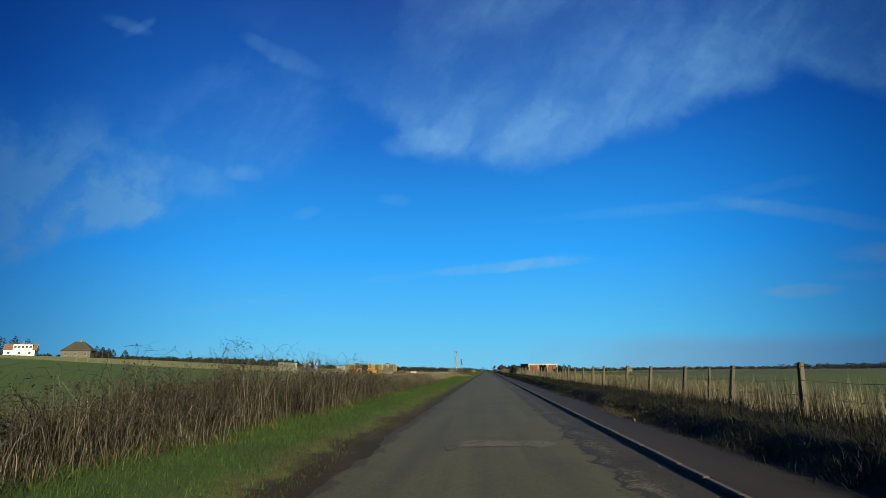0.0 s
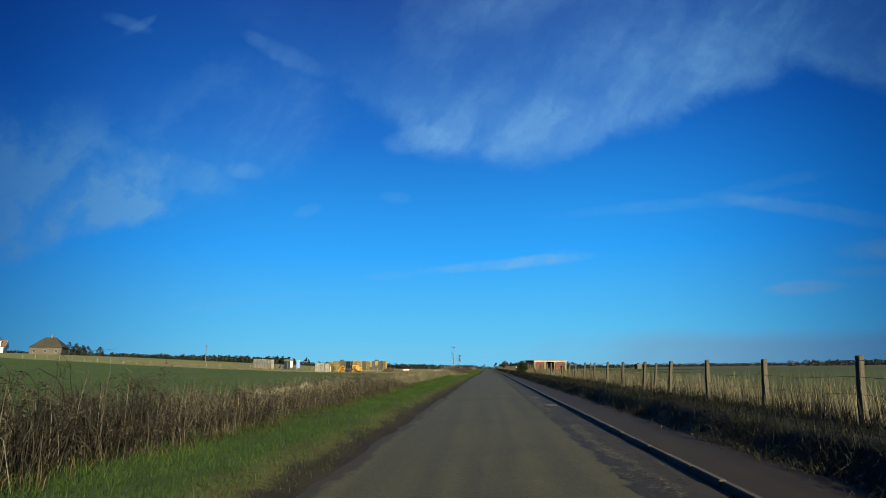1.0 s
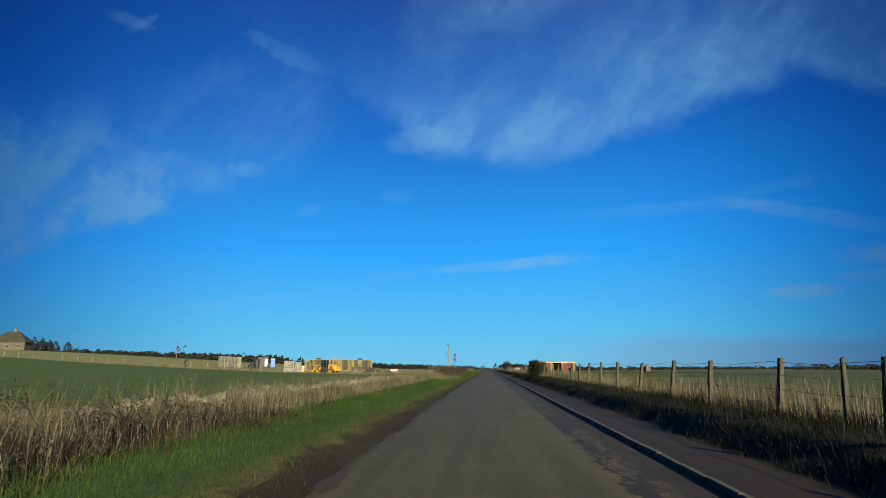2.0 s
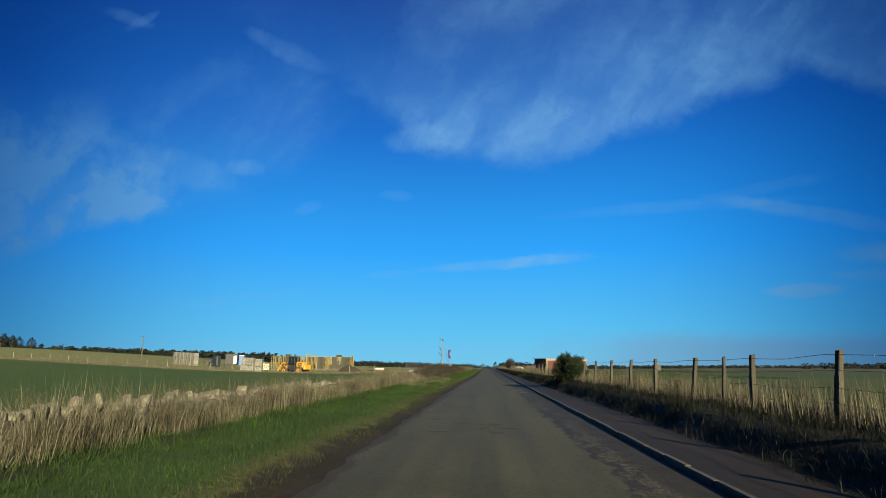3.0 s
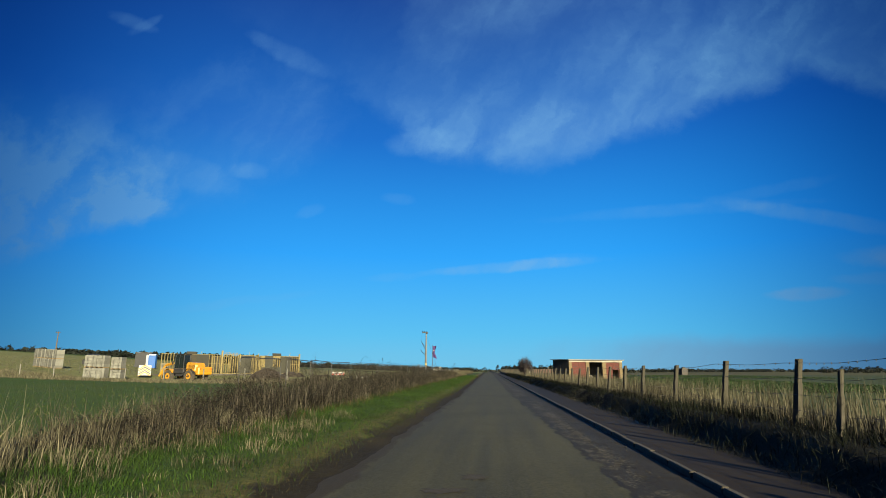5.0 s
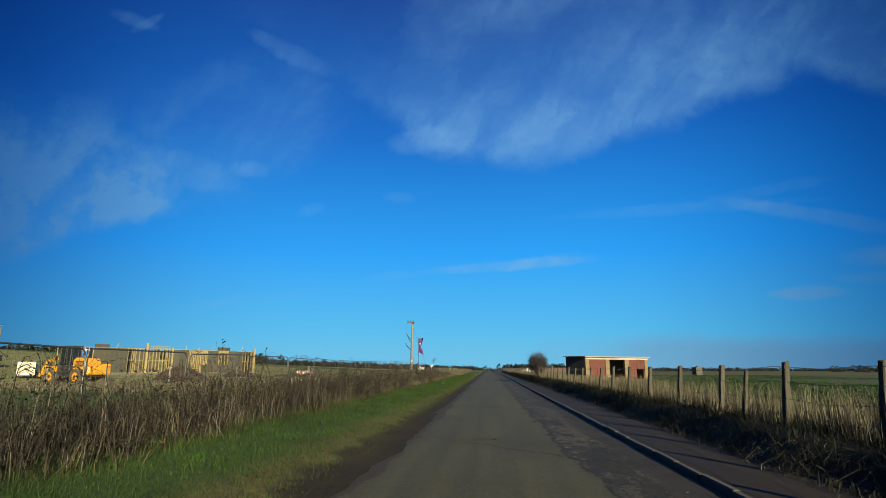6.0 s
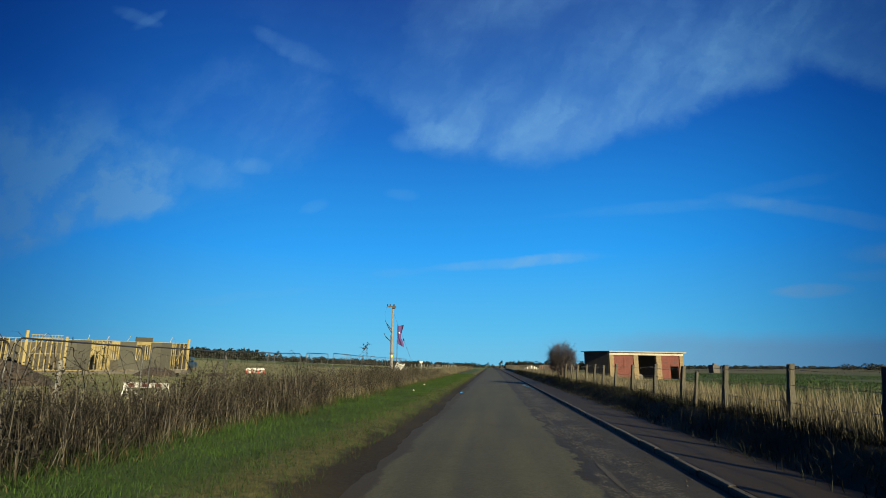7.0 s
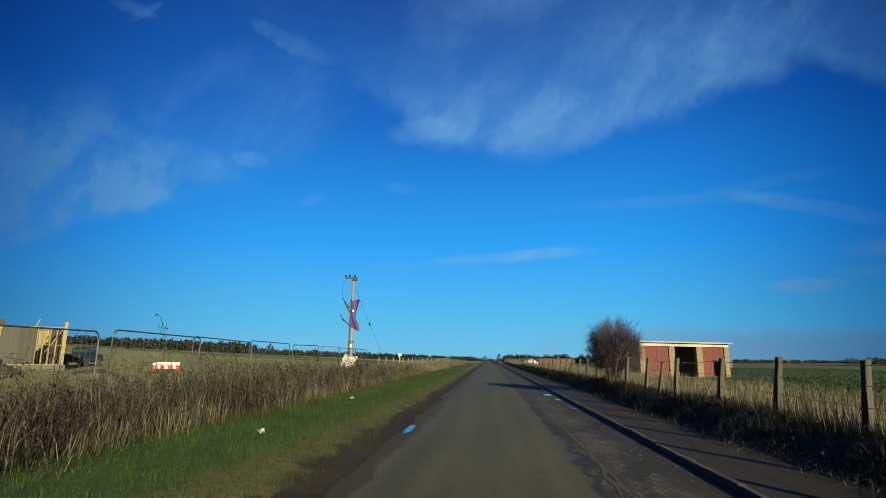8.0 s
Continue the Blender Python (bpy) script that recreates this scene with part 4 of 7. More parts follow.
def build_right_bank():
    def reed_top(yy):
        return np.interp(yy, [0, 100, 140, 152, 160, 235], [0.80, 0.84, 0.74, 0.58, 0.48, 0.48])

    y = rng.uniform(-6, 235, 80000)
    x = fence_x(y) - 0.15 + 2.7 * rng.random(len(y)) ** 1.2
    thick = 0.45 + 0.55 * (0.5 + 0.5 * np.sin(y * 1.3 + x * 2.1) * np.sin(y * 0.47 + 0.8))
    keep = (rng.random(len(y)) < thick) & ((y < 150) | (rng.random(len(y)) < 0.6))
    x, y = x[keep], y[keep]
    g = np.stack([x, y, land(x, y)], -1)
    tall = reed_top(y) * (0.42 + 0.66 * rng.random(len(g)) ** 0.8) * (0.85 + 0.2 * np.sin(y * 0.9 + x)) * np.where(x < fence_x(y), 0.7, 1.0)
    blades("fence_reeds", g, tall, 0.0060, REED, 0.13, 0.2, label="tall straw-coloured grass standing behind the fence", category="grass")
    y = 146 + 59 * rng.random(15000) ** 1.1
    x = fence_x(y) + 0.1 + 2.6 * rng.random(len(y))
    blades("sunny_reeds", np.stack([x, y, land(x, y)], -1), reed_top(y) * rng.uniform(0.5, 1.1, len(y)), 0.0085, SUN_TONED_REED, 0.16, 0.2, label="pale grass standing behind the fence, coloured as if sunlit", category="grass")
    y = rng.uniform(-6, 235, 700)
    x = fence_x(y) + rng.uniform(-0.1, 2.4, len(y))
    c = np.stack([x, y, land(x, y)], -1)
    tussocks("fence_stalks", c, reed_top(y) * rng.uniform(0.5, 1.1, len(c)), 24, BROWN_STALK, 0.2, "dead brown stalks along the fence", "weeds", 0.15)
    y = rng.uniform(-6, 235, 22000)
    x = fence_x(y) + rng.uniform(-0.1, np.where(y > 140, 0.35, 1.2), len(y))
    blades("fence_understory", np.stack([x, y, land(x, y)], -1), rng.uniform(0.06, 0.22, len(y)), 0.020, DARK_SHADE_GROWTH, 0.45, label="dense dead grass at the fence's foot, dark to stand for shade", category="grass")
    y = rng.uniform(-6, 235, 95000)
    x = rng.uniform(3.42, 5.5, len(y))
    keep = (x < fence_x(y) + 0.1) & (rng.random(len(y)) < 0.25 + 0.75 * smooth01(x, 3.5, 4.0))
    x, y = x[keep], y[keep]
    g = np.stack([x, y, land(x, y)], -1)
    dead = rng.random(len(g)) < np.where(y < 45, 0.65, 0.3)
    blades("bank_straw", g[dead], rng.uniform(0.05, 0.17, dead.sum()), 0.007, SHADED_BANK_STALK, 1.5, 0.7, label="flattened dead grass on the bank beside the path", category="grass")
    blades("bank_grass", g[~dead], rng.uniform(0.06, 0.22, (~dead).sum()), 0.009, SHADED_BANK_BLADE, 0.7, label="dark green grass on the bank beside the path, darkened further for shade", category="grass")
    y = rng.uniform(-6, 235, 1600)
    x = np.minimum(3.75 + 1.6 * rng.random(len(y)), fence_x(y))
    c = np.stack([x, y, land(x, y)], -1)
    tussocks("bank_tufts", c, rng.uniform(0.12, 0.36, len(c)) * (0.55 + 0.45 * smooth01(x, 3.7, 4.4)), 26, SHADED_BANK_BLADE, 0.62, "rounded dark green tufts overhanging the path, darkened further for shade", "grass", 0.11)
    y = np.concatenate([rng.normal(c0, s0, n0) for c0, s0, n0 in ((16.5, 1.7, 4200), (28, 2.5, 700), (105, 3, 1500), (128, 3, 1500), (162, 5, 1500))])
    x = 3.86 + rng.normal(0, 0.22, len(y))
    blades("mown_straw", np.stack([x, y, land(x, y) + 0.02], -1), rng.uniform(0.05, 0.13, len(y)), 0.006, REED, 2.4, 0.9, label="pale mown straw lying along the path's edge", category="straw")
    # swede crop beyond the fence
    xs, ys = np.meshgrid(np.arange(8.2, 46, 0.55), np.arange(152, 228, 0.42))
    x, y = xs.ravel() + rng.normal(0, 0.07, xs.size), ys.ravel() + rng.normal(0, 0.1, xs.size)
    keep = (rng.random(len(x)) < 0.93) & ~((np.abs((x - 22) * 0.51 - (y - 221) * 0.86) < 4.5) & (y > 213))
    x, y = x[keep], y[keep]
    xs, ys = np.meshgrid(np.arange(8.2, 78, 0.9), np.arange(228, 292, 0.9))
    x, y = np.concatenate([x, xs.ravel() + rng.normal(0, 0.1, xs.size)]), np.concatenate([y, ys.ravel() + rng.normal(0, 0.15, xs.size)])
    k = 4
    base = np.repeat(np.stack([x, y, land(x, y)], -1), k, 0)
    blades("swede_crop", base, rng.uniform(0.14, 0.30, len(base)), 0.075, CROP_BLADE, 0.8, 0.6, label="rows of leafy dark green root crop", category="crop")


def build_fields():
    g = scatter(80000, -60, -7.8, -4, 156, 0.1)
    g = g[rng.random(len(g)) < np.exp(-(-g[:, 0] - 7.8) / 16)]
    blades("young_cereal", g, rng.uniform(0.05, 0.13, len(g)), 0.022, CEREAL_LEAF, 0.5, label="young dark green cereal growing in the field", category="crop")
    y = rng.uniform(146, 160, 26000)
    x = rng.uniform(-90, -9, len(y))
    y = y - 0.15 * x - 2
    blades("field_edge_grass", np.stack([x, y, land(x, y)], -1), rng.uniform(0.12, 0.40, len(x)), 0.03, REED, 0.3, label="tall dry grass along the field's edge", category="grass")
    y = rng.uniform(160, 300, 26000)
    x = -rng.uniform(9, 120, len(y))
    blades("stubble_grass", np.stack([x, y, land(x, y)], -1), rng.uniform(0.08, 0.28, len(x)), 0.05, REED, 0.4, label="rough straw-coloured grass on the building plot", category="grass")


def build_gorse():
    at = (4.85, 97.9, float(land(4.85, 97.9)))
    bush = thing("gorse_bush", "large dense dark green gorse bush growing through the fence", "bush", at)
    n = 1000
    lump = rng.normal(0, 1, (150, 3))
    lump[:, 2] = np.abs(lump[:, 2]) * 0.9 + 0.1
    lump /= np.linalg.norm(lump, axis=1, keepdims=True)
    lump *= rng.uniform(0.84, 1.02, (150, 1))
    d = lump[rng.integers(0, 150, n)] + rng.normal(0, 0.075, (n, 3))
    d[:, 2] = np.maximum(d[:, 2], 0.05)
    tip = d * np.array([1.12, 1.5, 1.60]) * (0.84 + 0.18 * rng.random((n, 1)))
    tip[:, 2] = np.maximum(tip[:, 2] + 0.02, 0.1)
    st = np.stack([rng.normal(0, 0.25, n), rng.normal(0, 0.5, n), np.zeros(n)], -1)
    canes("branches", st, tip, np.full(n, 0.05), 0.014, BARK, parent=bush)["kind"] = "stuff"
    k = 64
    f = rng.uniform(0.35, 1.02, (n, k, 1)) ** 0.7
    pts = (st[:, None] * (1 - f) + tip[:, None] * f).reshape(-1, 3) + rng.normal(0, 0.035, (n * k, 3))
    pts[:, 2] = np.maximum(pts[:, 2], 0.06)
    way = np.repeat(d, k, 0)[: len(pts)]
    leaves("foliage", pts, 0.052, GORSE_LEAF, parent=bush, broad=0.18, along=way)


def build_hawthorn():
    x0, y0 = 4.75, 178.2
    bush = thing("hawthorn_bush", "rounded leafless grey-brown hawthorn bush beside the fence", "bush", (x0, y0, float(land(x0, y0))))
    trunk = bmesh.new()
    for k in range(7):
        a = k * 0.9
        rod(trunk, (0.12 * math.cos(a), 0.16 * math.sin(a), -0.05), (0.55 * math.cos(a), 0.75 * math.sin(a), 1.15), 0.05, 0.022, 7)
    part("trunk", trunk, BARK, bush)
    n = 520
    d = rng.normal(0, 1, (n, 3))
    d[:, 2] = d[:, 2] * 0.8 + 0.25
    d /= np.linalg.norm(d, axis=1, keepdims=True)
    mid = np.array([0, 0, 1.35])
    tip = mid + d * np.array([1.0, 1.7, 1.12]) * (0.82 + 0.2 * rng.random((n, 1)))
    st = mid + d * np.array([0.35, 0.6, 0.25]) + rng.normal(0, 0.12, (n, 3)) - np.array([0, 0, 0.5])
    canes("branches", st, tip, rng.normal(0.06, 0.05, n), 0.011, TWIG, parent=bush)["kind"] = "stuff"
    k = 14
    f = rng.uniform(0.35, 1.0, (n, k, 1))
    a = (st[:, None] * (1 - f) + tip[:, None] * f).reshape(-1, 3)
    dd = np.repeat(d, k, 0) + rng.normal(0, 0.75, a.shape)
    b = a + dd * rng.uniform(0.06, 0.22, (len(a), 1))
    b[:, 2] = np.maximum(b[:, 2], 0.15)
    canes("twig_mass", a, b, np.full(len(a), 0.01), 0.0055, TWIG, parent=bush, segs=2)["kind"] = "stuff"


def build_shoots():
    """Tall lone shoots that stand out of the hedge."""
    for y, top in ((12.9, 1.95), (13.4, 1.7), (20.5, 1.65), (25.5, 1.6), (54.0, 1.75), (57.0, 1.6), (134.2, 1.85), (136.2, 1.8), (152.8, 1.80), (166.4, 2.0)):
        road_side = y == 152.8
        x = -3.95 if road_side else -6.0 + rng.normal(0, 0.1)
        g = float(land(x, y))
        shoot = thing("weed_shoot", "tall dark leafless weed shoot rising above the brambles", "weed", (x, y, g), group="weed shoots")
        k = 7
        st = np.zeros((k, 3))
        en = np.zeros((k, 3))
        en[0] = (0.98 if road_side else rng.normal(0, 0.12), 0.0 if road_side else rng.normal(0, 0.15), top - g)
        for j in range(1, k):
            f = (0.86 if road_side else 0.55) + (0.12 if road_side else 0.4) * j / k
            st[j] = en[0] * f
            en[j] = st[j] + Vector((rng.normal(0, 0.16), rng.normal(0, 0.2), 0.12 + 0.12 * rng.random())) * (0.32 if road_side else 1.0)
        canes("stem", st, en, np.full(k, 0.12 if road_side else 0.02) * np.array([1.0] + [0.1] * (k - 1)), 0.008, BROWN_STALK, parent=shoot, segs=4)
        leaves("leaf_cluster", en[rng.integers(0, k, 22)] + rng.normal(0, 0.014, (22, 3)), 0.024, BRAMBLE_LEAF, parent=shoot)["kind"] = "stuff"


build_left_verge()
build_shoots()
build_right_bank()
build_fields()
build_gorse()
build_hawthorn()


# ---------------------------------------------------------------- post and wire fence
def build_fence():
    fence = thing("wire_fence", "weathered wooden post and wire fence on the grass bank", "fence")
    known = [4.4, 7.5, 10.7, 13.8, 16.9, 20.2, 23.6, 27.6, 42.2, 45.1, 48.2, 51.3, 54.1, 57.4, 60.3, 73.5, 76.2, 79.4, 82.4, 85.6, 88.9, 92.3,
             102.9, 105.8, 111.0, 113.6, 116.4, 119.5, 122.3, 129.9, 132.1, 134.7, 137.2, 139.8, 142.1, 144.5, 146.9, 149.0, 151.5, 154.1, 156.3, 159.1,
             163.9, 166.1, 168.4, 171.0, 173.6]
    posts = []
    for a, b in zip(known, known[1:]):
        n = max(1, int(round((b - a) / 3.0)))
        posts += [(a + (b - a) * k / n, "stout") for k in range(n)]
    y = 173.6
    while y < 330:
        posts.append((y, "stout"))
        y += 2.5 + rng.normal(0, 0.12)
    posts += [(15.1, "thin"), (40.9, "thin"), (52.2, "thin"), (77.5, "thin"), (104.4, "thin"), (106.9, "thin"), (108.1, "thin"), (112.1, "lean"), (133.0, "lean"), (152.4, "lean"), (171.6, "lean"), (188.0, "lean")]
    tops = []
    kinds = {}
    for kind, (w, h) in {"stout": (0.090, 1.62), "thin": (0.062, 1.50), "lean": (0.060, 1.45)}.items():
        bm = bmesh.new()
        box(bm, (w, w, h), (0, 0, h / 2 - 0.5))
        bmesh.ops.subdivide_edges(bm, edges=[e for e in bm.edges if abs(e.verts[0].co.z - e.verts[1].co.z) > 0.5], cuts=3)
        for vert in bm.verts:
            vert.co.x += rng.normal(0, 0.006)
            vert.co.y += rng.normal(0, 0.006)
            if vert.co.z > 0.5:
                vert.co.z += 0.02 * math.sin(vert.co.x * 60)
        bmesh.ops.bevel(bm, geom=[e for e in bm.edges if e.verts[0].co.z > 0.5 and e.verts[1].co.z > 0.5], offset=0.012, segments=1, affect="EDGES")
        me = bpy.data.meshes.new("post")
        bm.to_mesh(me)
        bm.free()
        me.materials.append(POST_WOOD)
        kinds[kind] = me
    for y, kind in sorted(posts):
        x = float(fence_x(y)) + 0.08 + rng.normal(0, 0.02) - (0.25 if kind == "lean" else 0)
        lean = (rng.normal(0, 1.0), rng.normal(6.4, 1.2)) if kind != "lean" else (rng.normal(-4, 2), 11 + rng.normal(0, 2))
        ob = new("post", kinds[kind])
        ob.parent = fence
        top = float(np.interp(y, [10, 42, 75, 104, 131, 148, 165], [1.36, 1.43, 1.55, 1.51, 1.41, 1.35, 1.37])) + rng.normal(0, 0.025)
        sunk = top - {"stout": 1.12, "thin": 1.03, "lean": 1.06}[kind]
        ob.matrix_local = pose(x, y, sunk, lean[0], lean[1], 0) @ Matrix.Rotation(radians(17 + rng.normal(0, 3)), 4, "Z")
        if kind == "stout":
            tops.append((x, y, sunk))
    for level, r in ((1.04, 0.0050), (0.80, 0.0044), (0.54, 0.0044), (0.30, 0.0044)):
        bm = bmesh.new()
        for (xa, ya, za), (xb, yb, zb) in zip(tops, tops[1:]):
            m = ((xa + xb) / 2, (ya + yb) / 2, (za + zb) / 2 + level - 0.025 - 0.03 * rng.random())
            rod(bm, (xa - 0.07, ya, za + level), m, r, sides=3)
            rod(bm, m, (xb - 0.07, yb, zb + level), r, sides=3)
            if level > 0.9:
                for q in np.arange(0.1, 1, 0.07):
                    p = Vector((xa - 0.07, ya, za + level)).lerp(Vector((xb - 0.07, yb, zb + level)), q) - Vector((0, 0, 0.04 * math.sin(q * math.pi)))
                    box(bm, (0.006, 0.006, 0.034), p)
        part("wire", bm, WIRE, fence)


build_fence()


# ---------------------------------------------------------------- more materials
def brick_material(name, c1, c2, mortar):
    m, t, bsdf = shell(name)
    pos = t.nodes.new("ShaderNodeTexCoord").outputs["Object"]
    s = node(t, "ShaderNodeSeparateXYZ", i0=pos)
    vec = node(t, "ShaderNodeCombineXYZ", i0=calc(t, "ADD", s.outputs[0], s.outputs[1]), i1=s.outputs[2], i2=0.0).outputs[0]
    b = node(t, "ShaderNodeTexBrick", Vector=vec, Scale=1.0, Mortar_Size=0.012)
    for k, c in (("Color1", c1), ("Color2", c2), ("Mortar", mortar)):
        b.inputs[k].default_value = (*c, 1)
    b.inputs["Brick Width"].default_value, b.inputs["Row Height"].default_value = 0.30, 0.10
    g = grain(t, pos, 3.0, 6.0, 0.7)
    col = blend(t, calc(t, "MULTIPLY", ramp01(t, g, 0.45, 0.7), 0.55), b.outputs[0], tuple(0.35 * c for c in c1))
    t.links.new(col, bsdf.inputs["Base Color"])
    bsdf.inputs["Roughness"].default_value = 0.9
    bumped(t, bsdf, calc(t, "MULTIPLY_ADD", b.outputs["Fac"], -1.0, calc(t, "MULTIPLY", g, 0.5)), 0.6, 0.02)
    return m


BUFF_BRICK = brick_material("buff_brick", (0.172, 0.117, 0.0488), (0.121, 0.0814, 0.0349), (0.125, 0.112, 0.0835))
# darker brick copy: the shed's sunless side has its shade put into the colour
SHADE_DARK_BRICK = brick_material("shade_dark_brick", (0.065, 0.0553, 0.0455), (0.0488, 0.0423, 0.0358), (0.0715, 0.065, 0.0585))
CONCRETE = surface("pale_concrete", (0.219, 0.194, 0.152), (0.334, 0.304, 0.243), 0.85, 12.0, 1.0, (0.0976, 0.0848, 0.0669), 0.5, 0.4)
RUST_PAINT = surface("faded_red_door_paint", (0.0609, 0.0116, 0.00632), (0.0969, 0.0194, 0.00969), 0.75, 9.0, 2.0, (0.0519, 0.013, 0.00749), 0.6, 0.3, stretch=(5, 5, 1), random=0.12)
RUSTY = surface("rusty_iron", (0.05, 0.028, 0.018), (0.13, 0.07, 0.04), 0.8, 25.0, 4.0, metal=0.3)
# inner partitions and floor coloured dark so the shed's bays look dim
DIM_INSIDE = surface("dim_interior", (0.05, 0.045, 0.04), (0.09, 0.08, 0.07), 0.95, 6.0, 1.0)
ROOF_SHEET = surface("weathered_roof_sheet", (0.14, 0.13, 0.12), (0.24, 0.22, 0.20), 0.85, 10.0, 1.0, (0.10, 0.11, 0.06), 0.4)
TIMBER = surface("fresh_sawn_timber", (0.170, 0.130, 0.048), (0.255, 0.203, 0.082), 0.7, 10.0, 2.0, (0.153, 0.111, 0.051), 0.4, 0.2, 0.004, random=0.2, stretch=(8, 8, 1))
SHEATH = surface("grey_brown_sheathing_board", (0.0271, 0.0232, 0.014), (0.0474, 0.0416, 0.0251), 0.8, 20.0, 0.8, (0.0484, 0.0411, 0.0281), 0.5, 0.15, random=0.2)
MEMBRANE = surface("dull_breather_membrane", (0.0275, 0.0261, 0.0175), (0.0431, 0.0413, 0.0284), 0.7, 14.0, 0.7, (0.0459, 0.044, 0.0344), 0.4, 0.2, random=0.15)
BLOCK = surface("grey_foundation_block", (0.0595, 0.0517, 0.0426), (0.1, 0.091, 0.0761), 0.9, 14.0, 1.2, (0.0333, 0.0278, 0.0222), 0.4, 0.4)
YELLOW = surface("yellow_machine_paint", (0.40, 0.185, 0.008), (0.50, 0.245, 0.014), 0.4, 8.0, 1.6, (0.28, 0.14, 0.03), 0.45, 0.05)
BLACK = plain("matt_black", (0.022, 0.022, 0.024), 0.6)
TYRE = surface("muddy_rubber", (0.022, 0.020, 0.019), (0.06, 0.05, 0.04), 0.9, 22.0, 4.0, (0.13, 0.095, 0.055), 0.5, 0.4)
STEEL = surface("galvanised_tube", (0.0612, 0.0612, 0.0612), (0.101, 0.101, 0.0972), 0.5, 30.0, 4.0, (0.0648, 0.0612, 0.054), 0.4, 0.0, metal=0.75)
BLUE = plain("blue_plastic", (0.015, 0.09, 0.315), 0.45)
WHITE = plain("dirty_white_paint", (0.402, 0.395, 0.366), 0.5)
RED = plain("signal_red", (0.416, 0.036, 0.024), 0.5)
SLATE = surface("grey_roof_slate", (0.0144, 0.0136, 0.011), (0.0275, 0.0257, 0.0204), 0.75, 6.0, 0.6, (0.0365, 0.034, 0.0183), 0.4)
TILE_RED = surface("brown_roof_tile", (0.07, 0.042, 0.032), (0.12, 0.07, 0.05), 0.8, 6.0, 0.6)
PALE_FRAME = plain("weathered_window_frame", (0.16, 0.15, 0.12), 0.6)
HARL = surface("cream_harled_wall", (0.0407, 0.036, 0.0264), (0.06, 0.0538, 0.0407), 0.9, 12.0, 0.5, (0.0812, 0.0719, 0.0526), 0.4)
BOULDER = surface("lichened_boulder_stone", (0.022, 0.020, 0.015), (0.085, 0.078, 0.060), 0.9, 7.0, 2.2, (0.15, 0.142, 0.115), 0.5, 0.9, 0.05)
STONE_WALL = surface("pale_grey_fieldstone", (0.0361, 0.0328, 0.023), (0.138, 0.125, 0.0888), 0.9, 7.0, 2.2, (0.0361, 0.0361, 0.0197), 0.6, 0.7, 0.03, random=0.3)
POLE_WOOD = surface("grey_pole_wood", (0.095, 0.090, 0.075), (0.19, 0.18, 0.155), 0.85, 8.0, 1.5, (0.09, 0.08, 0.062), 0.5, 0.4, stretch=(6, 6, 0.6))
CERAMIC = plain("dark_insulator", (0.012, 0.010, 0.010), 0.85)
FLAG_CLOTH = plain("purple_flag_cloth", (0.050, 0.024, 0.105), 0.85)
PLASTIC_SHEET = surface("dirty_white_sheeting", (0.182, 0.182, 0.154), (0.322, 0.315, 0.28), 0.6, 9.0, 2.0, (0.21, 0.196, 0.14), 0.5, 0.4, 0.03)
SOIL = surface("dug_brown_soil", (0.0165, 0.0114, 0.0075), (0.039, 0.0276, 0.018), 0.95, 6.0, 1.2, bump=0.9, dist=0.06)
WRAP = surface("wrapped_block_pack", (0.112, 0.111, 0.0952), (0.187, 0.182, 0.156), 0.6, 16.0, 2.0, (0.0884, 0.085, 0.0714), 0.5, 0.3, random=0.2)
PALLET = surface("pallet_wood", (0.14, 0.098, 0.0525), (0.238, 0.175, 0.098), 0.85, 12.0, 3.0)


def glass(name, tint=(0.7, 0.75, 0.78)):
    m, t, bsdf = shell(name)
    bsdf.inputs["Base Color"].default_value = (*tint, 1)
    bsdf.inputs["Roughness"].default_value = 0.06
    bsdf.inputs["Transmission Weight"].default_value = 0.85
    return m


GLASS = glass("cab_glass", (0.05, 0.07, 0.08))
DARK_PANE = plain("dark_window_pane", (0.03, 0.035, 0.042), 0.12)


def water():
    m, t, bsdf = shell("puddle_water")
    bsdf.inputs["Base Color"].default_value = (0.012, 0.010, 0.008, 1)
    pos = t.nodes.new("ShaderNodeNewGeometry").outputs["Position"]
    t.links.new(calc(t, "MULTIPLY_ADD", grain(t, pos, 3.0), 0.10, 0.0), bsdf.inputs["Roughness"])
    return m


WATER = water()


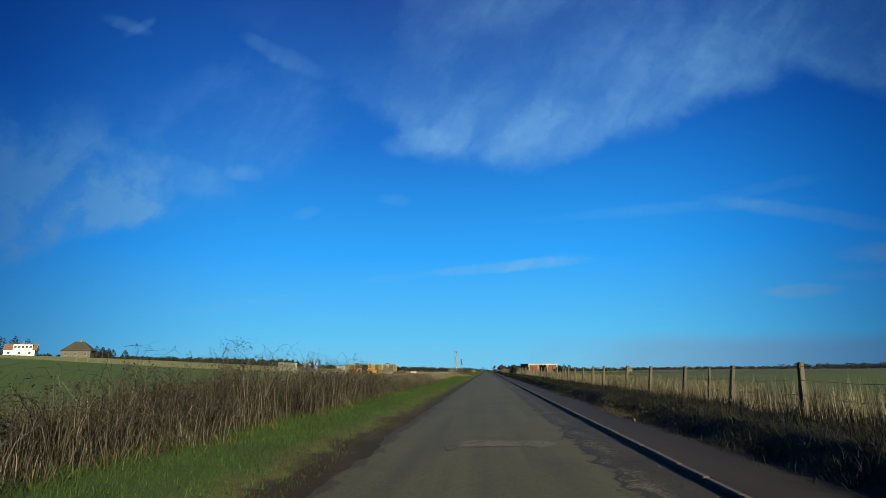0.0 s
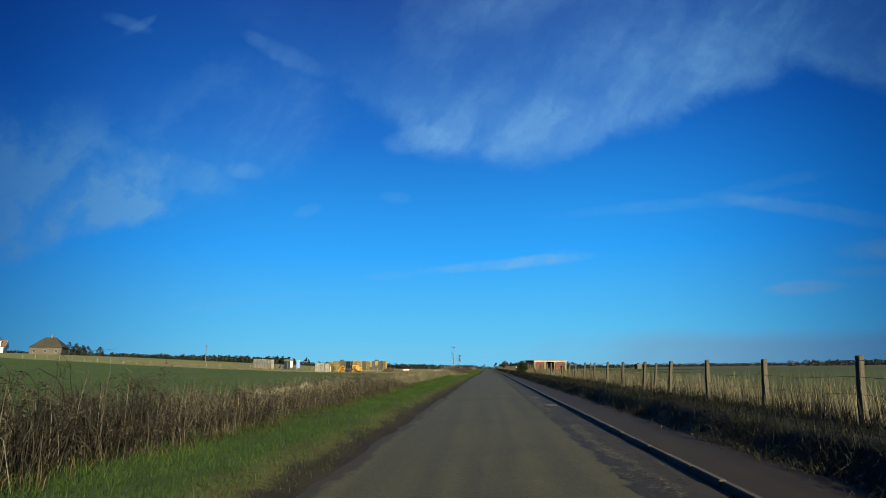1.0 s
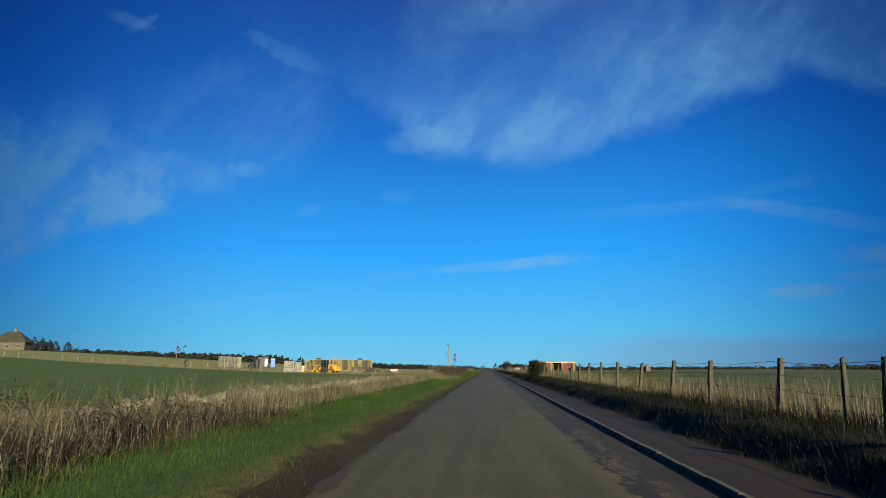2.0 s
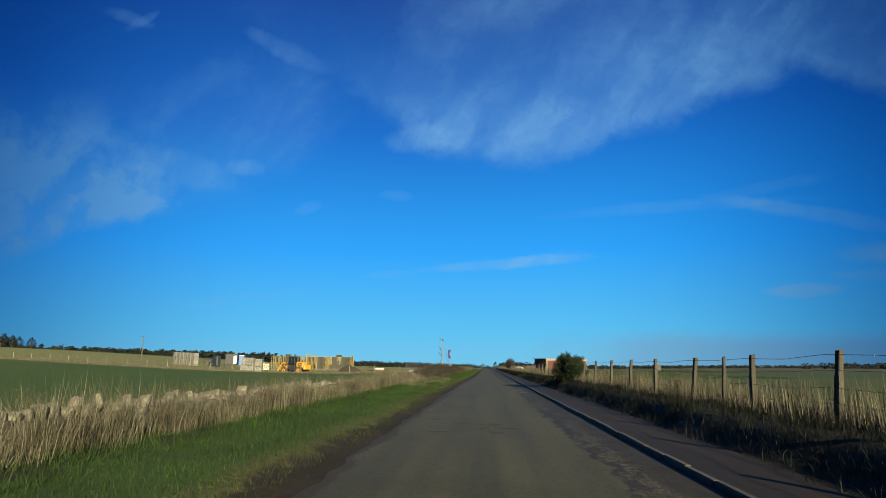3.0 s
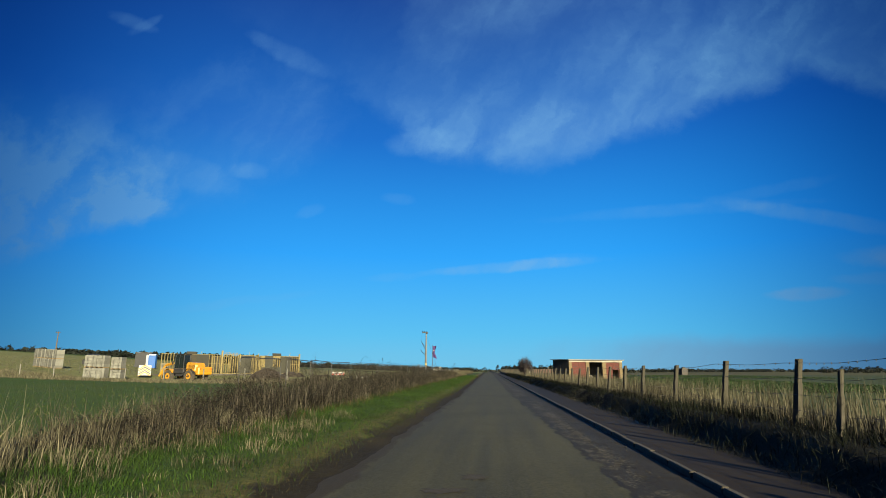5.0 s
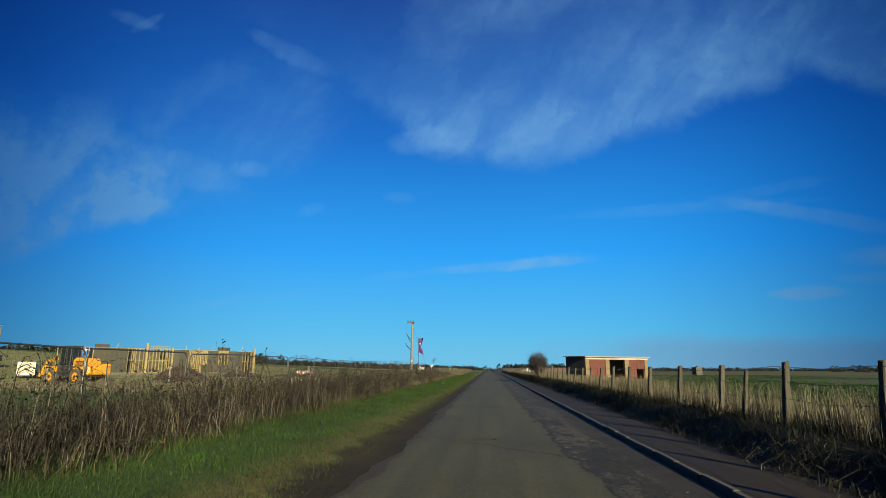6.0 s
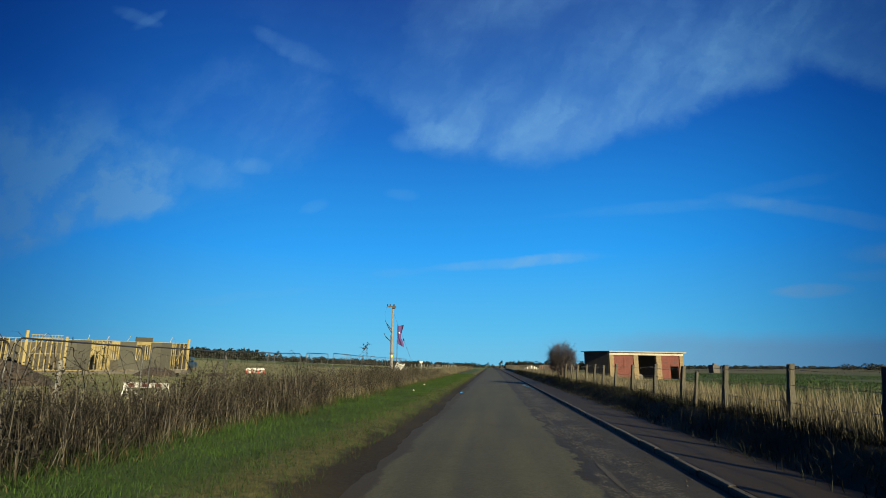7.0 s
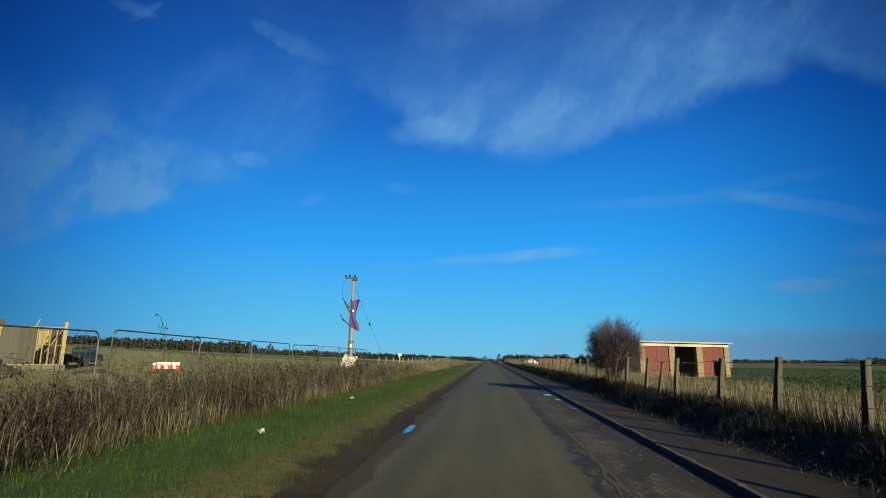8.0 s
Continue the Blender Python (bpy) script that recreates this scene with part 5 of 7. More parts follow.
# ---------------------------------------------------------------- brick shed with three bays
def build_shed():
    W, D, H, T = 14.0, 5.2, 3.85, 0.34
    z0 = -0.62
    shed = thing("brick_shed", "flat-roofed buff brick shed with faded red double doors", "shed", (15.95, 217.3, z0), 30.5)
    bays = [(0.78, 4.30), (5.22, 8.60), (9.60, 13.20)]
    head = 3.38
    edges = [0.0] + [e for b in bays for e in b] + [W]
    for k in range(0, len(edges), 2):
        a, b = edges[k], edges[k + 1]
        bm = bmesh.new()
        # toothed brick courses along the pier's edges
        n = 14
        for c in range(n):
            ins = 0.05 if c % 2 else 0.0
            box(bm, (b - a - (2 * ins if 0 < k < 6 else ins), T, head / n), ((a + b) / 2 + (-ins / 2 if k == 0 else ins / 2 if k == 6 else 0), T / 2, head * (c + 0.5) / n))
        part("pier", bm, BUFF_BRICK, shed)
    part("lintel", boxes(((W, T + 0.05, H - head), (W / 2, T / 2 - 0.01, (H + head) / 2)), bevel=0.02), CONCRETE, shed, "pale concrete lintel band")
    part("side_wall", boxes(((T, D - T, H), (T / 2, T + (D - T) / 2, H / 2))), SHADE_DARK_BRICK, shed)
    part("side_wall", boxes(((T, D - T, H), (W - T / 2, T + (D - T) / 2, H / 2))), BUFF_BRICK, shed)
    part("back_wall", boxes(((W - 2 * T, T, H), (W / 2, D - T / 2, H / 2))), SHADE_DARK_BRICK, shed)
    part("partition", boxes(((0.2, D - 2 * T, H - 0.05), (4.76, D / 2, H / 2))), DIM_INSIDE, shed)
    part("partition", boxes(((0.2, D - 2 * T, H - 0.05), (9.1, D / 2, H / 2))), DIM_INSIDE, shed)
    part("floor_slab", boxes(((W - 0.02, D - 0.02, 0.12), (W / 2, D / 2, -0.02))), DIM_INSIDE, shed)
    roof = bmesh.new()
    box(roof, (W + 0.7, D + 0.7, 0.10), (W / 2, D / 2, H + 0.06), Matrix.Rotation(radians(0.8), 4, "X"), bevel=0.015)
    part("roof", roof, ROOF_SHEET, shed)
    part("eaves_board", boxes(((W + 0.66, 0.05, 0.16), (W / 2, -0.33, H - 0.02))), ROOF_SHEET, shed)
    for bay, (a, b) in enumerate(bays):
        if bay == 1:
            continue
        half = (b - a) / 2
        for leaf in range(2):
            x0 = a + leaf * half
            broken = bay == 2 and leaf == 1
            door = thing("door", "", "", (0, 0, 0))
            door.parent = shed
            door.matrix_local = pose(x0, 0.10, 0.12)
            door_label = "faded red timber door leaf, its lower boards missing" if broken else "faded red timber door leaf"
            tagged(door, door_label)
            n = 9
            w = (half - 0.03) / n
            for k in range(n):
                lo = 1.75 if broken and k < 8 else 0.0
                part("board", boxes(((w - 0.012, 0.045, head - 0.16 - lo), (0.015 + w * (k + 0.5), 0.03, lo + (head - 0.16 - lo) / 2))), RUST_PAINT, door)
            for z in (0.35, 1.40, 2.5):
                if not (broken and z < 1.7):
                    part("ledge", boxes(((half - 0.06, 0.03, 0.13), (half / 2, 0.068, z))), RUST_PAINT, door)
            part("vent", boxes(((half * 0.5, 0.03, 0.09), (half / 2, 0.0, 2.35))), BLACK, door, "black slotted vent")
            part("strap_hinge", boxes(((half * 0.45, 0.014, 0.06), (half * 0.24 if leaf == 0 else half * 0.76, 0.0, 0.62))) if not broken else boxes(((0.3, 0.014, 0.06), (half * 0.76, 0.0, 2.15))), RUSTY, door)
    bale = bmesh.new()
    bmesh.ops.create_icosphere(bale, subdivisions=3, radius=0.55)
    for vert in bale.verts:
        vert.co = Vector((vert.co.x * 1.3, vert.co.y * 0.8, vert.co.z * 0.75)) * (1 + 0.12 * noise.noise(vert.co * 2.2))
    heap = part("sheeted_heap", bale, BLOCK)
    heap.matrix_world = pose(15.95, 217.3, z0, 0, 0, 30.5) @ pose(6.3, 1.2, 0.42)
    tagged(heap, "pale sheeted heap lying inside the open bay", "heap")


# ---------------------------------------------------------------- timber frame house under construction
def build_timber_house():
    house = thing("timber_frame_house", "half-built timber frame house on a block base, without roof", "house", (-44.0, 175.7, 0.28), 58.5)
    L, D, H = 23.4, 9.0, 2.75
    part("foundation", boxes(((L + 0.3, 0.34, 0.55), (L / 2, 0.02, 0.10)), ((L + 0.3, 0.34, 0.55), (L / 2, D, 0.10)),
                             ((0.34, D - 0.36, 0.55), (0.02, D / 2, 0.10)), ((0.34, D - 0.36, 0.55), (L, D / 2, 0.10))), BLOCK, house, "grey block foundation wall")
    floor_bm = boxes(((L - 0.4, D - 0.4, 0.12), (L / 2, D / 2, 0.24)))
    part("floor_deck", floor_bm, SHEATH, house)
    z = 0.38
    stud_me = bpy.data.meshes.new("stud")
    bm = box(bmesh.new(), (0.055, 0.14, H), (0, 0, H / 2))
    bm.to_mesh(stud_me)
    bm.free()
    stud_me.materials.append(TIMBER)

    def stud(x, y, turn=0.0, tall=1.0):
        ob = new("stud", stud_me)
        ob.parent = house
        ob.matrix_local = pose(x, y, z, 0, 0, turn) @ Matrix.Diagonal((1, 1, tall, 1))

    def run(s0, s1, kind, y, along=True, tone=None):
        place = (lambda s, zz, d=0.0: ((s, y + d, zz))) if along else (lambda s, zz, d=0.0: ((y + d, s, zz)))
        size = (lambda l, w, h: (l, w, h)) if along else (lambda l, w, h: (w, l, h))
        for zz in (z + 0.025, z + H - 0.03):
            part("plate", boxes((size(s1 - s0, 0.145, 0.05), place((s0 + s1) / 2, zz))), TIMBER, house)
        if kind == "studs":
            n = max(2, int(round((s1 - s0) / 0.42)))
            for k in range(n + 1):
                p = place(s0 + 0.04 + (s1 - s0 - 0.08) * k / n, 0)
                stud(p[0], p[1], 0 if along else 90)
            part("nogging", boxes((size(s1 - s0 - 0.1, 0.10, 0.05), place((s0 + s1) / 2, z + H * 0.52))), TIMBER, house)
        else:
            n = max(1, int(round((s1 - s0) / 1.22)))
            for k in range(n):
                a = s0 + (s1 - s0) * k / n
                b = s0 + (s1 - s0) * (k + 1) / n
                lo = 0.95 if kind == "window" else 0.0
                part("sheathing_panel", boxes((size(b - a - 0.012, 0.02, H - 0.1 - 0.0 if not lo else lo), place((a + b) / 2, z + (H / 2 if not lo else lo / 2), -0.075 if along else 0.0))), tone or SHEATH, house)
            for p in (place(s0 + 0.05, 0), place(s1 - 0.05, 0)):
                stud(p[0], p[1], 0 if along else 90)
            if kind == "window":
                part("header", boxes((size(s1 - s0, 0.14, 0.30), place((s0 + s1) / 2, z + H - 0.18))), TIMBER, house)
                for q in (0.33, 0.66):
                    p = place(s0 + (s1 - s0) * q, 0)
                    stud(p[0], p[1])

    front = [(0.0, 3.4, "studs", None), (3.4, 5.0, "board", SHEATH), (5.0, 6.9, "board", MEMBRANE), (6.9, 8.7, "studs", None), (9.3, 11.7, "studs", None),
             (11.7, 14.0, "board", MEMBRANE), (14.0, 15.8, "studs", None), (15.8, 16.5, "window", SHEATH), (16.5, 18.0, "board", MEMBRANE), (18.0, 19.4, "window", MEMBRANE),
             (19.4, 21.5, "board", MEMBRANE), (21.5, 23.25, "studs", None)]
    for s0, s1, kind, tone in front:
        run(s0, s1, kind, 0.0, True, tone)
    for s0, s1, kind, tone in [(7.4, 9.0, "studs", None), (9.0, 15.0, "board", SHEATH), (15.0, 18.0, "studs", None), (18.0, 23.2, "board", SHEATH)]:
        run(s0, s1, kind, D, True, tone)
    for y, segs in ((L - 0.05, [(0.2, 3.0, "board"), (3.0, 5.2, "studs"), (5.2, 8.8, "board")]),
                    (7.8, [(0.4, 7.6, "board")]), (15.9, [(0.4, 5.0, "studs"), (5.0, 8.6, "board")])):
        for s0, s1, kind in segs:
            run(s0, s1, kind, y, False, SHEATH)
    for x, h in ((9.0, 3.35), (23.32, 3.15), (12.0, 2.95)):
        part("corner_post", boxes(((0.20, 0.20, h), (x, 0.0, z + h / 2)), bevel=0.01), TIMBER, house)
    part("header_box", boxes(((1.6, 0.16, 0.42), (18.7, -0.02, z + H + 0.20))), SHEATH, house, "boarded header above an opening")
    part("header_box", boxes(((1.4, 0.16, 0.34), (4.2, -0.02, z + H + 0.17))), SHEATH, house)
    part("lattice_joist", boxes(((2.4, 0.08, 0.05), (10.5, 0, z + H + 0.28)), ((2.4, 0.08, 0.05), (10.5, 0, z + H + 0.05)),
                                *[((0.04, 0.05, 0.22), (9.4 + 0.24 * k, 0, z + H + 0.165)) for k in range(10)]), TIMBER, house)
    for k, s in enumerate((5.6, 9.9, 13.7, 15.2, 17.0, 18.6, 21.3, 23.0)):
        bm = bmesh.new()
        d = 0.55 + 0.25 * math.sin(k * 2.1)
        rod(bm, (s - d, 0.25, z + 0.9), (s + d * 0.8, 0.45, z + H + 0.45 + 0.12 * math.sin(k * 3.3)), 0.032, sides=4)
        part("brace", bm, TIMBER, house)


# ---------------------------------------------------------------- telehandler
def wheel(parent, x, y, r, w):
    hub = part("wheel", rod(bmesh.new(), (x, y - w * 0.36, r), (x, y + w * 0.36, r), r * 0.56, sides=20), YELLOW, parent)
    tyre = bmesh.new()
    bmesh.ops.create_cone(tyre, cap_ends=False, segments=28, radius1=r, radius2=r, depth=w * 0.72, matrix=Matrix.Translation((x, y, r)) @ Matrix.Rotation(radians(90), 4, "X"))
    for sgn in (1, -1):
        for ro, ri, yo, yi in ((r, r * 0.92, 0.36, 0.5), (r * 0.92, r * 0.56, 0.5, 0.42)):
            ring_o, ring_i = [], []
            for k in range(28):
                a = 2 * math.pi * k / 28
                ring_o.append(tyre.verts.new((x + ro * math.cos(a), y + sgn * yo * w, r + ro * math.sin(a))))
                ring_i.append(tyre.verts.new((x + ri * math.cos(a), y + sgn * yi * w, r + ri * math.sin(a))))
            for k in range(28):
                tyre.faces.new((ring_o[k], ring_o[k - 1], ring_i[k - 1], ring_i[k]))
    for k in range(18):
        a = 2 * math.pi * k / 18
        box(tyre, (0.05, w * 0.8, 0.10), (x + (r + 0.005) * math.cos(a), y, r + (r + 0.005) * math.sin(a)), Matrix.Rotation(-a, 4, "Y") @ Matrix.Rotation(radians(25), 4, "X"))
    bmesh.ops.recalc_face_normals(tyre, faces=tyre.faces)
    part("tyre", tyre, TYRE, hub, "muddy black treaded tyre")
    part("hub_cap", rod(bmesh.new(), (x, y - w * 0.42, r), (x, y + w * 0.42, r), r * 0.2, sides=12), BLACK, hub)


def build_telehandler():
    m = thing("telehandler", "yellow telescopic handler with a dark cab, forks lowered", "construction vehicle", (-36.8, 169.6, float(land(-36.8, 169.6))), 163.0)
    for x in (1.55, -1.35):
        for y in (0.92, -0.92):
            wheel(m, x, y, 0.60, 0.42)
    part("chassis", boxes(((4.3, 1.0, 0.45), (0.0, 0, 0.82)), ((1.0, 1.9, 0.25), (0.1, 0, 0.72)), bevel=0.04), BLACK, m)
    cover = box(bmesh.new(), (1.50, 1.45, 1.05), (-1.50, 0.30, 1.52), bevel=0.20)
    for vert in cover.verts:
        vert.co.z -= 0.16 * max(0.0, -1.6 - vert.co.x) * (vert.co.z > 1.6)
    cover = part("engine_cover", cover, YELLOW, m, "rounded yellow engine cover")
    part("vent", boxes(*[((0.9, 0.02, 0.045), (-1.7, 1.055, 1.35 + 0.1 * k)) for k in range(5)]), BLACK, cover)
    part("counterweight", box(bmesh.new(), (0.5, 1.9, 0.85), (-2.35, 0, 1.15), bevel=0.1), YELLOW, m)
    part("tail_light", boxes(((0.03, 0.16, 0.09), (-2.62, 0.75, 1.35)), ((0.03, 0.16, 0.09), (-2.62, -0.75, 1.35))), RED, m)
    cab = part("cab", rods(((0.85, 0.15, 0.95), (0.70, 0.15, 2.85), 0.045), ((0.85, 0.95, 0.95), (0.70, 0.95, 2.85), 0.045), ((-0.45, 0.15, 0.95), (-0.45, 0.15, 2.85), 0.045),
                           ((-0.45, 0.95, 0.95), (-0.45, 0.95, 2.85), 0.045), ((0.2, 0.95, 0.95), (0.15, 0.95, 2.85), 0.03)), BLACK, m, "dark cab frame")
    part("cab_roof", box(bmesh.new(), (1.35, 0.98, 0.10), (0.12, 0.55, 2.89), bevel=0.03), BLACK, cab)
    part("cab_base", boxes(((1.4, 0.86, 0.55), (0.18, 0.55, 1.15)), bevel=0.04), BLACK, cab)
    for size, at in (((1.2, 0.012, 1.36), (0.15, 0.96, 2.12)), ((1.2, 0.012, 1.36), (0.15, 0.14, 2.12)), ((0.012, 0.74, 1.36), (-0.45, 0.55, 2.12)), ((0.012, 0.74, 1.36), (0.78, 0.55, 2.12))):
        pane = part("pane", boxes((size, at)), GLASS, cab)
        pane.visible_shadow = False
    part("seat", boxes(((0.5, 0.5, 0.12), (0.0, 0.55, 1.5)), ((0.12, 0.5, 0.6), (-0.25, 0.55, 1.85)), bevel=0.03), BLACK, cab)
    boom = bmesh.new()
    rod(boom, (-1.9, -0.35, 1.78), (2.25, -0.35, 1.20), 0.19, 0.17, 4)
    boom = part("boom", boom, YELLOW, m, "yellow telescopic boom")
    part("inner_boom", rod(bmesh.new(), (2.2, -0.35, 1.26), (2.95, -0.35, 0.95), 0.13, sides=4), BLACK, boom)
    part("carriage", boxes(((0.10, 1.3, 0.10), (3.05, -0.2, 0.95)), ((0.10, 1.3, 0.10), (3.05, -0.2, 0.45)), ((0.10, 0.1, 0.9), (3.05, -0.8, 0.7)), ((0.10, 0.1, 0.9), (3.05, 0.4, 0.7)), ((0.16, 0.4, 0.6), (2.97, -0.3, 0.72))), YELLOW, boom)
    for y in (-0.6, 0.2):
        part("fork", boxes(((0.05, 0.12, 0.75), (3.13, y, 0.52)), ((1.15, 0.12, 0.05), (3.70, y, 0.17))), BLACK, boom)
    for x in (1.55, -1.35):
        for y in (0.92, -0.92):
            guard = bmesh.new()
            for k in range(6):
                q = radians(20 + 24 * k)
                box(guard, (0.34, 0.46, 0.05), (x + 0.74 * math.cos(q), y, 0.62 + 0.74 * math.sin(q)), Matrix.Rotation(radians(90) - q, 4, "Y"))
            part("mudguard", guard, YELLOW if x > 0 else BLACK, m)
    for y in (0.98, -0.98):
        part("loader_arm", rods(((0.95, y, 1.95), (2.05, y, 1.75), 0.13), ((2.05, y, 1.75), (2.85, y, 0.62), 0.12), sides=4), YELLOW, m)
        part("lift_ram", rods(((1.0, y * 0.9, 1.1), (2.1, y * 0.9, 1.55), 0.055), sides=8), BLACK, m)
    part("mirror", boxes(((0.05, 0.2, 0.3), (0.95, 1.1, 2.0))), BLACK, m)
    part("exhaust", rods(((-0.75, 0.2, 1.8), (-0.75, 0.2, 2.4), 0.045)), BLACK, m)
    m.scale = (1.14, 1.14, 1.14)


# ---------------------------------------------------------------- site things
def build_block_pack():
    """A banded pack of building blocks on its pallet."""
    p = thing("block_pack", "wrapped pack of pale building blocks on a pallet", "building materials", group="stacked block packs")
    part("pallet", boxes(*[((0.09, 1.0, 0.09), (x, 0, 0.045)) for x in (-0.5, 0, 0.5)], *[((1.15, 0.11, 0.03), (0, y, 0.105)) for y in (-0.42, -0.14, 0.14, 0.42)]), PALLET, p)
    for k in range(4):
        for j in range(3):
            part("block_course", box(bmesh.new(), (0.37, 1.02, 0.295), (-0.385 + 0.385 * j, 0, 0.27 + 0.305 * k), bevel=0.012), WRAP, p)
    for x in (-0.3, 0.3):
        part("band", boxes(((0.03, 1.04, 1.23), (x, 0, 0.73))), BLACK, p)
    return p


def build_site():
    first = build_block_pack()
    spots = []
    for x in (-43.5, -42.35):
        spots += [(x, 162.0, 0.0), (x, 162.0, 1.36)]
    for x in (-41.4,):
        spots += [(x, 163.4, 0.0), (x, 163.4, 1.36)]
    for k in range(6):
        for tier in (0.0, 1.36):
            spots.append((-69.9 + 1.26 * k, 185.4 - 0.75 * k, tier))
    spots += [(-51.4, 189.3, 0.0)]
    for k, (x, y, up) in enumerate(spots):
        m = pose(x, y, float(land(x, y)) + up, 0, 0, rng.normal(0, 3) + (-30 if x < -60 else 8))
        if k == 0:
            first.matrix_world = m
        else:
            copy_thing(first, m)
    # portable toilet
    t = thing("portable_toilet", "blue plastic portable toilet cabin", "toilet cabin", (-63.5, 204.8, float(land(-63.5, 204.8))), 20)
    part("cabin", box(bmesh.new(), (1.1, 1.1, 2.05), (0, 0, 1.1), bevel=0.04), BLUE, t)
    roof = box(bmesh.new(), (1.14, 1.14, 0.2), (0, 0, 2.22), bevel=0.09)
    part("roof", roof, plain("pale_cabin_roof", (0.5, 0.55, 0.6), 0.5), t, "pale translucent roof")
    part("door", box(bmesh.new(), (0.75, 0.04, 1.85), (0, -0.56, 1.08), bevel=0.012), BLUE, t)
    part("skid", boxes(((0.12, 1.2, 0.1), (-0.4, 0, 0.04)), ((0.12, 1.2, 0.1), (0.4, 0, 0.04))), BLACK, t)
    t.scale = (1.15, 1.15, 1.15)
    # small box trailer with a chevron board on its back
    v = thing("box_trailer", "small white box trailer with a black and yellow chevron board", "trailer", (-44.1, 172.5, float(land(-44.1, 172.5))), 34)
    part("body", box(bmesh.new(), (1.30, 1.9, 1.10), (0, 0.15, 0.92), bevel=0.05), WHITE, v)
    part("tail_board", box(bmesh.new(), (1.42, 0.03, 1.24), (0, -0.83, 0.90), bevel=0.006), WHITE, v)
    for k in range(5):
        for sgn in (1, -1):
            bm = box(bmesh.new(), (0.80, 0.012, 0.12), (sgn * 0.33, -0.852, 0.46 + 0.21 * k), Matrix.Rotation(radians(33 * sgn), 4, "Y"))
            part("chevron_stripe", bm, BLACK if k % 2 else YELLOW, v)
    for sx in (-0.72, 0.72):
        part("wheel", rod(bmesh.new(), (sx - 0.08, 0.2, 0.30), (sx + 0.08, 0.2, 0.30), 0.30, sides=18), TYRE, v)
    part("drawbar", rods(((-0.4, 1.1, 0.45), (0, 2.0, 0.45), 0.035), ((0.4, 1.1, 0.45), (0, 2.0, 0.45), 0.035), ((0, 2.0, 0.45), (0, 2.0, 0.0), 0.03), sides=6), BLACK, v)
    # dark container and machine parked behind
    c = thing("site_container", "dark blue steel site container with open pale door", "container", (-59.6, 183.6, float(land(-59.6, 183.6))), -25)
    body = boxes(((1.15, 1.2, 2.3), (0, 0, 1.2)), *[((0.05, 0.04, 2.1), (-0.5 + 0.2 * k, -0.62, 1.2)) for k in range(6)])
    part("body", body, plain("dark_blue_steel", (0.010, 0.016, 0.030), 0.6), c)
    part("door", boxes(((0.5, 0.05, 2.0), (0.9, -0.6, 1.2))), BLOCK, c)
    # site office cabin beside the toilet
    q = thing("site_cabin", "dark steel site cabin with a white door", "cabin", (-69.0, 211.0, float(land(-69, 211))), 17)
    part("shell", boxes(((3.0, 2.4, 2.7), (0, 0, 1.45)), *[((0.06, 0.05, 2.4), (-1.35 + 0.27 * k, -1.22, 1.45)) for k in range(7)]), BLACK, q)
    part("door", box(bmesh.new(), (0.85, 0.06, 2.2), (0.95, -1.23, 1.3), bevel=0.02), WHITE, q, "white door")
    part("roof", box(bmesh.new(), (3.15, 2.55, 0.12), (0, 0, 2.86), bevel=0.03), BLOCK, q)
    part("skid", boxes(((0.2, 2.3, 0.14), (-1.1, 0, 0.06)), ((0.2, 2.3, 0.14), (1.1, 0, 0.06))), RUSTY, q)
    d = thing("dump_trailer", "small dark dump trailer standing on the plot", "trailer", (-64.8, 190.0, float(land(-65, 190))), 10)
    part("skip", box(bmesh.new(), (1.9, 1.4, 0.8), (0, 0, 1.0), bevel=0.08), BLACK, d)
    for y in (-0.75, 0.75):
        part("wheel", rod(bmesh.new(), (0, y - 0.12, 0.45), (0, y + 0.12, 0.45), 0.45, sides=16), TYRE, d)
    # dark car behind the frame
    car = thing("parked_car", "dark parked pickup behind the house frame", "car", (-37.4, 205.0, float(land(-37, 205))), 104)
    body = bmesh.new()
    box(body, (4.4, 1.75, 0.75), (0, 0, 0.75), bevel=0.14)
    box(body, (1.7, 1.6, 0.72), (0.2, 0, 1.42), bevel=0.2)
    part("body", body, plain("dark_green_car_paint", (0.010, 0.018, 0.014), 0.35), car)
    part("window", box(bmesh.new(), (1.4, 1.63, 0.42), (0.2, 0, 1.5), bevel=0.08), DARK_PANE, car)
    part("windscreen", box(bmesh.new(), (0.05, 1.4, 0.55), (1.08, 0, 1.42), Matrix.Rotation(radians(-25), 4, "Y")), WHITE, car)
    for x in (-1.35, 1.35):
        for y in (-0.8, 0.8):
            part("wheel", rod(bmesh.new(), (x, y - 0.11, 0.34), (x, y + 0.11, 0.34), 0.34, sides=18), TYRE, car)
    # soil mounds
    for x, y, r, h in ((-30.0, 187.5, 2.2, 0.75), (-26.5, 192.0, 1.4, 0.35), (-25.6, 167.2, 2.5, 1.20)):
        bm = bmesh.new()
        bmesh.ops.create_grid(bm, x_segments=26, y_segments=26, size=1.0)
        for vert in bm.verts:
            q = max(0.0, 1 - (vert.co.x ** 2 + vert.co.y ** 2))
            vert.co.z = h * q ** 0.9 * (1 + 0.35 * noise.noise(Vector((vert.co.x * 2.5, vert.co.y * 2.5, x)))) - 0.06
            vert.co.x *= r
            vert.co.y *= r * 0.8
        ob = part("soil_mound", bm, SOIL)
        ob.matrix_world = pose(x, y, float(land(x, y)) + 0.02)
        tagged(ob, "mound of dug dark brown soil on the plot", "soil mound", "soil mounds")
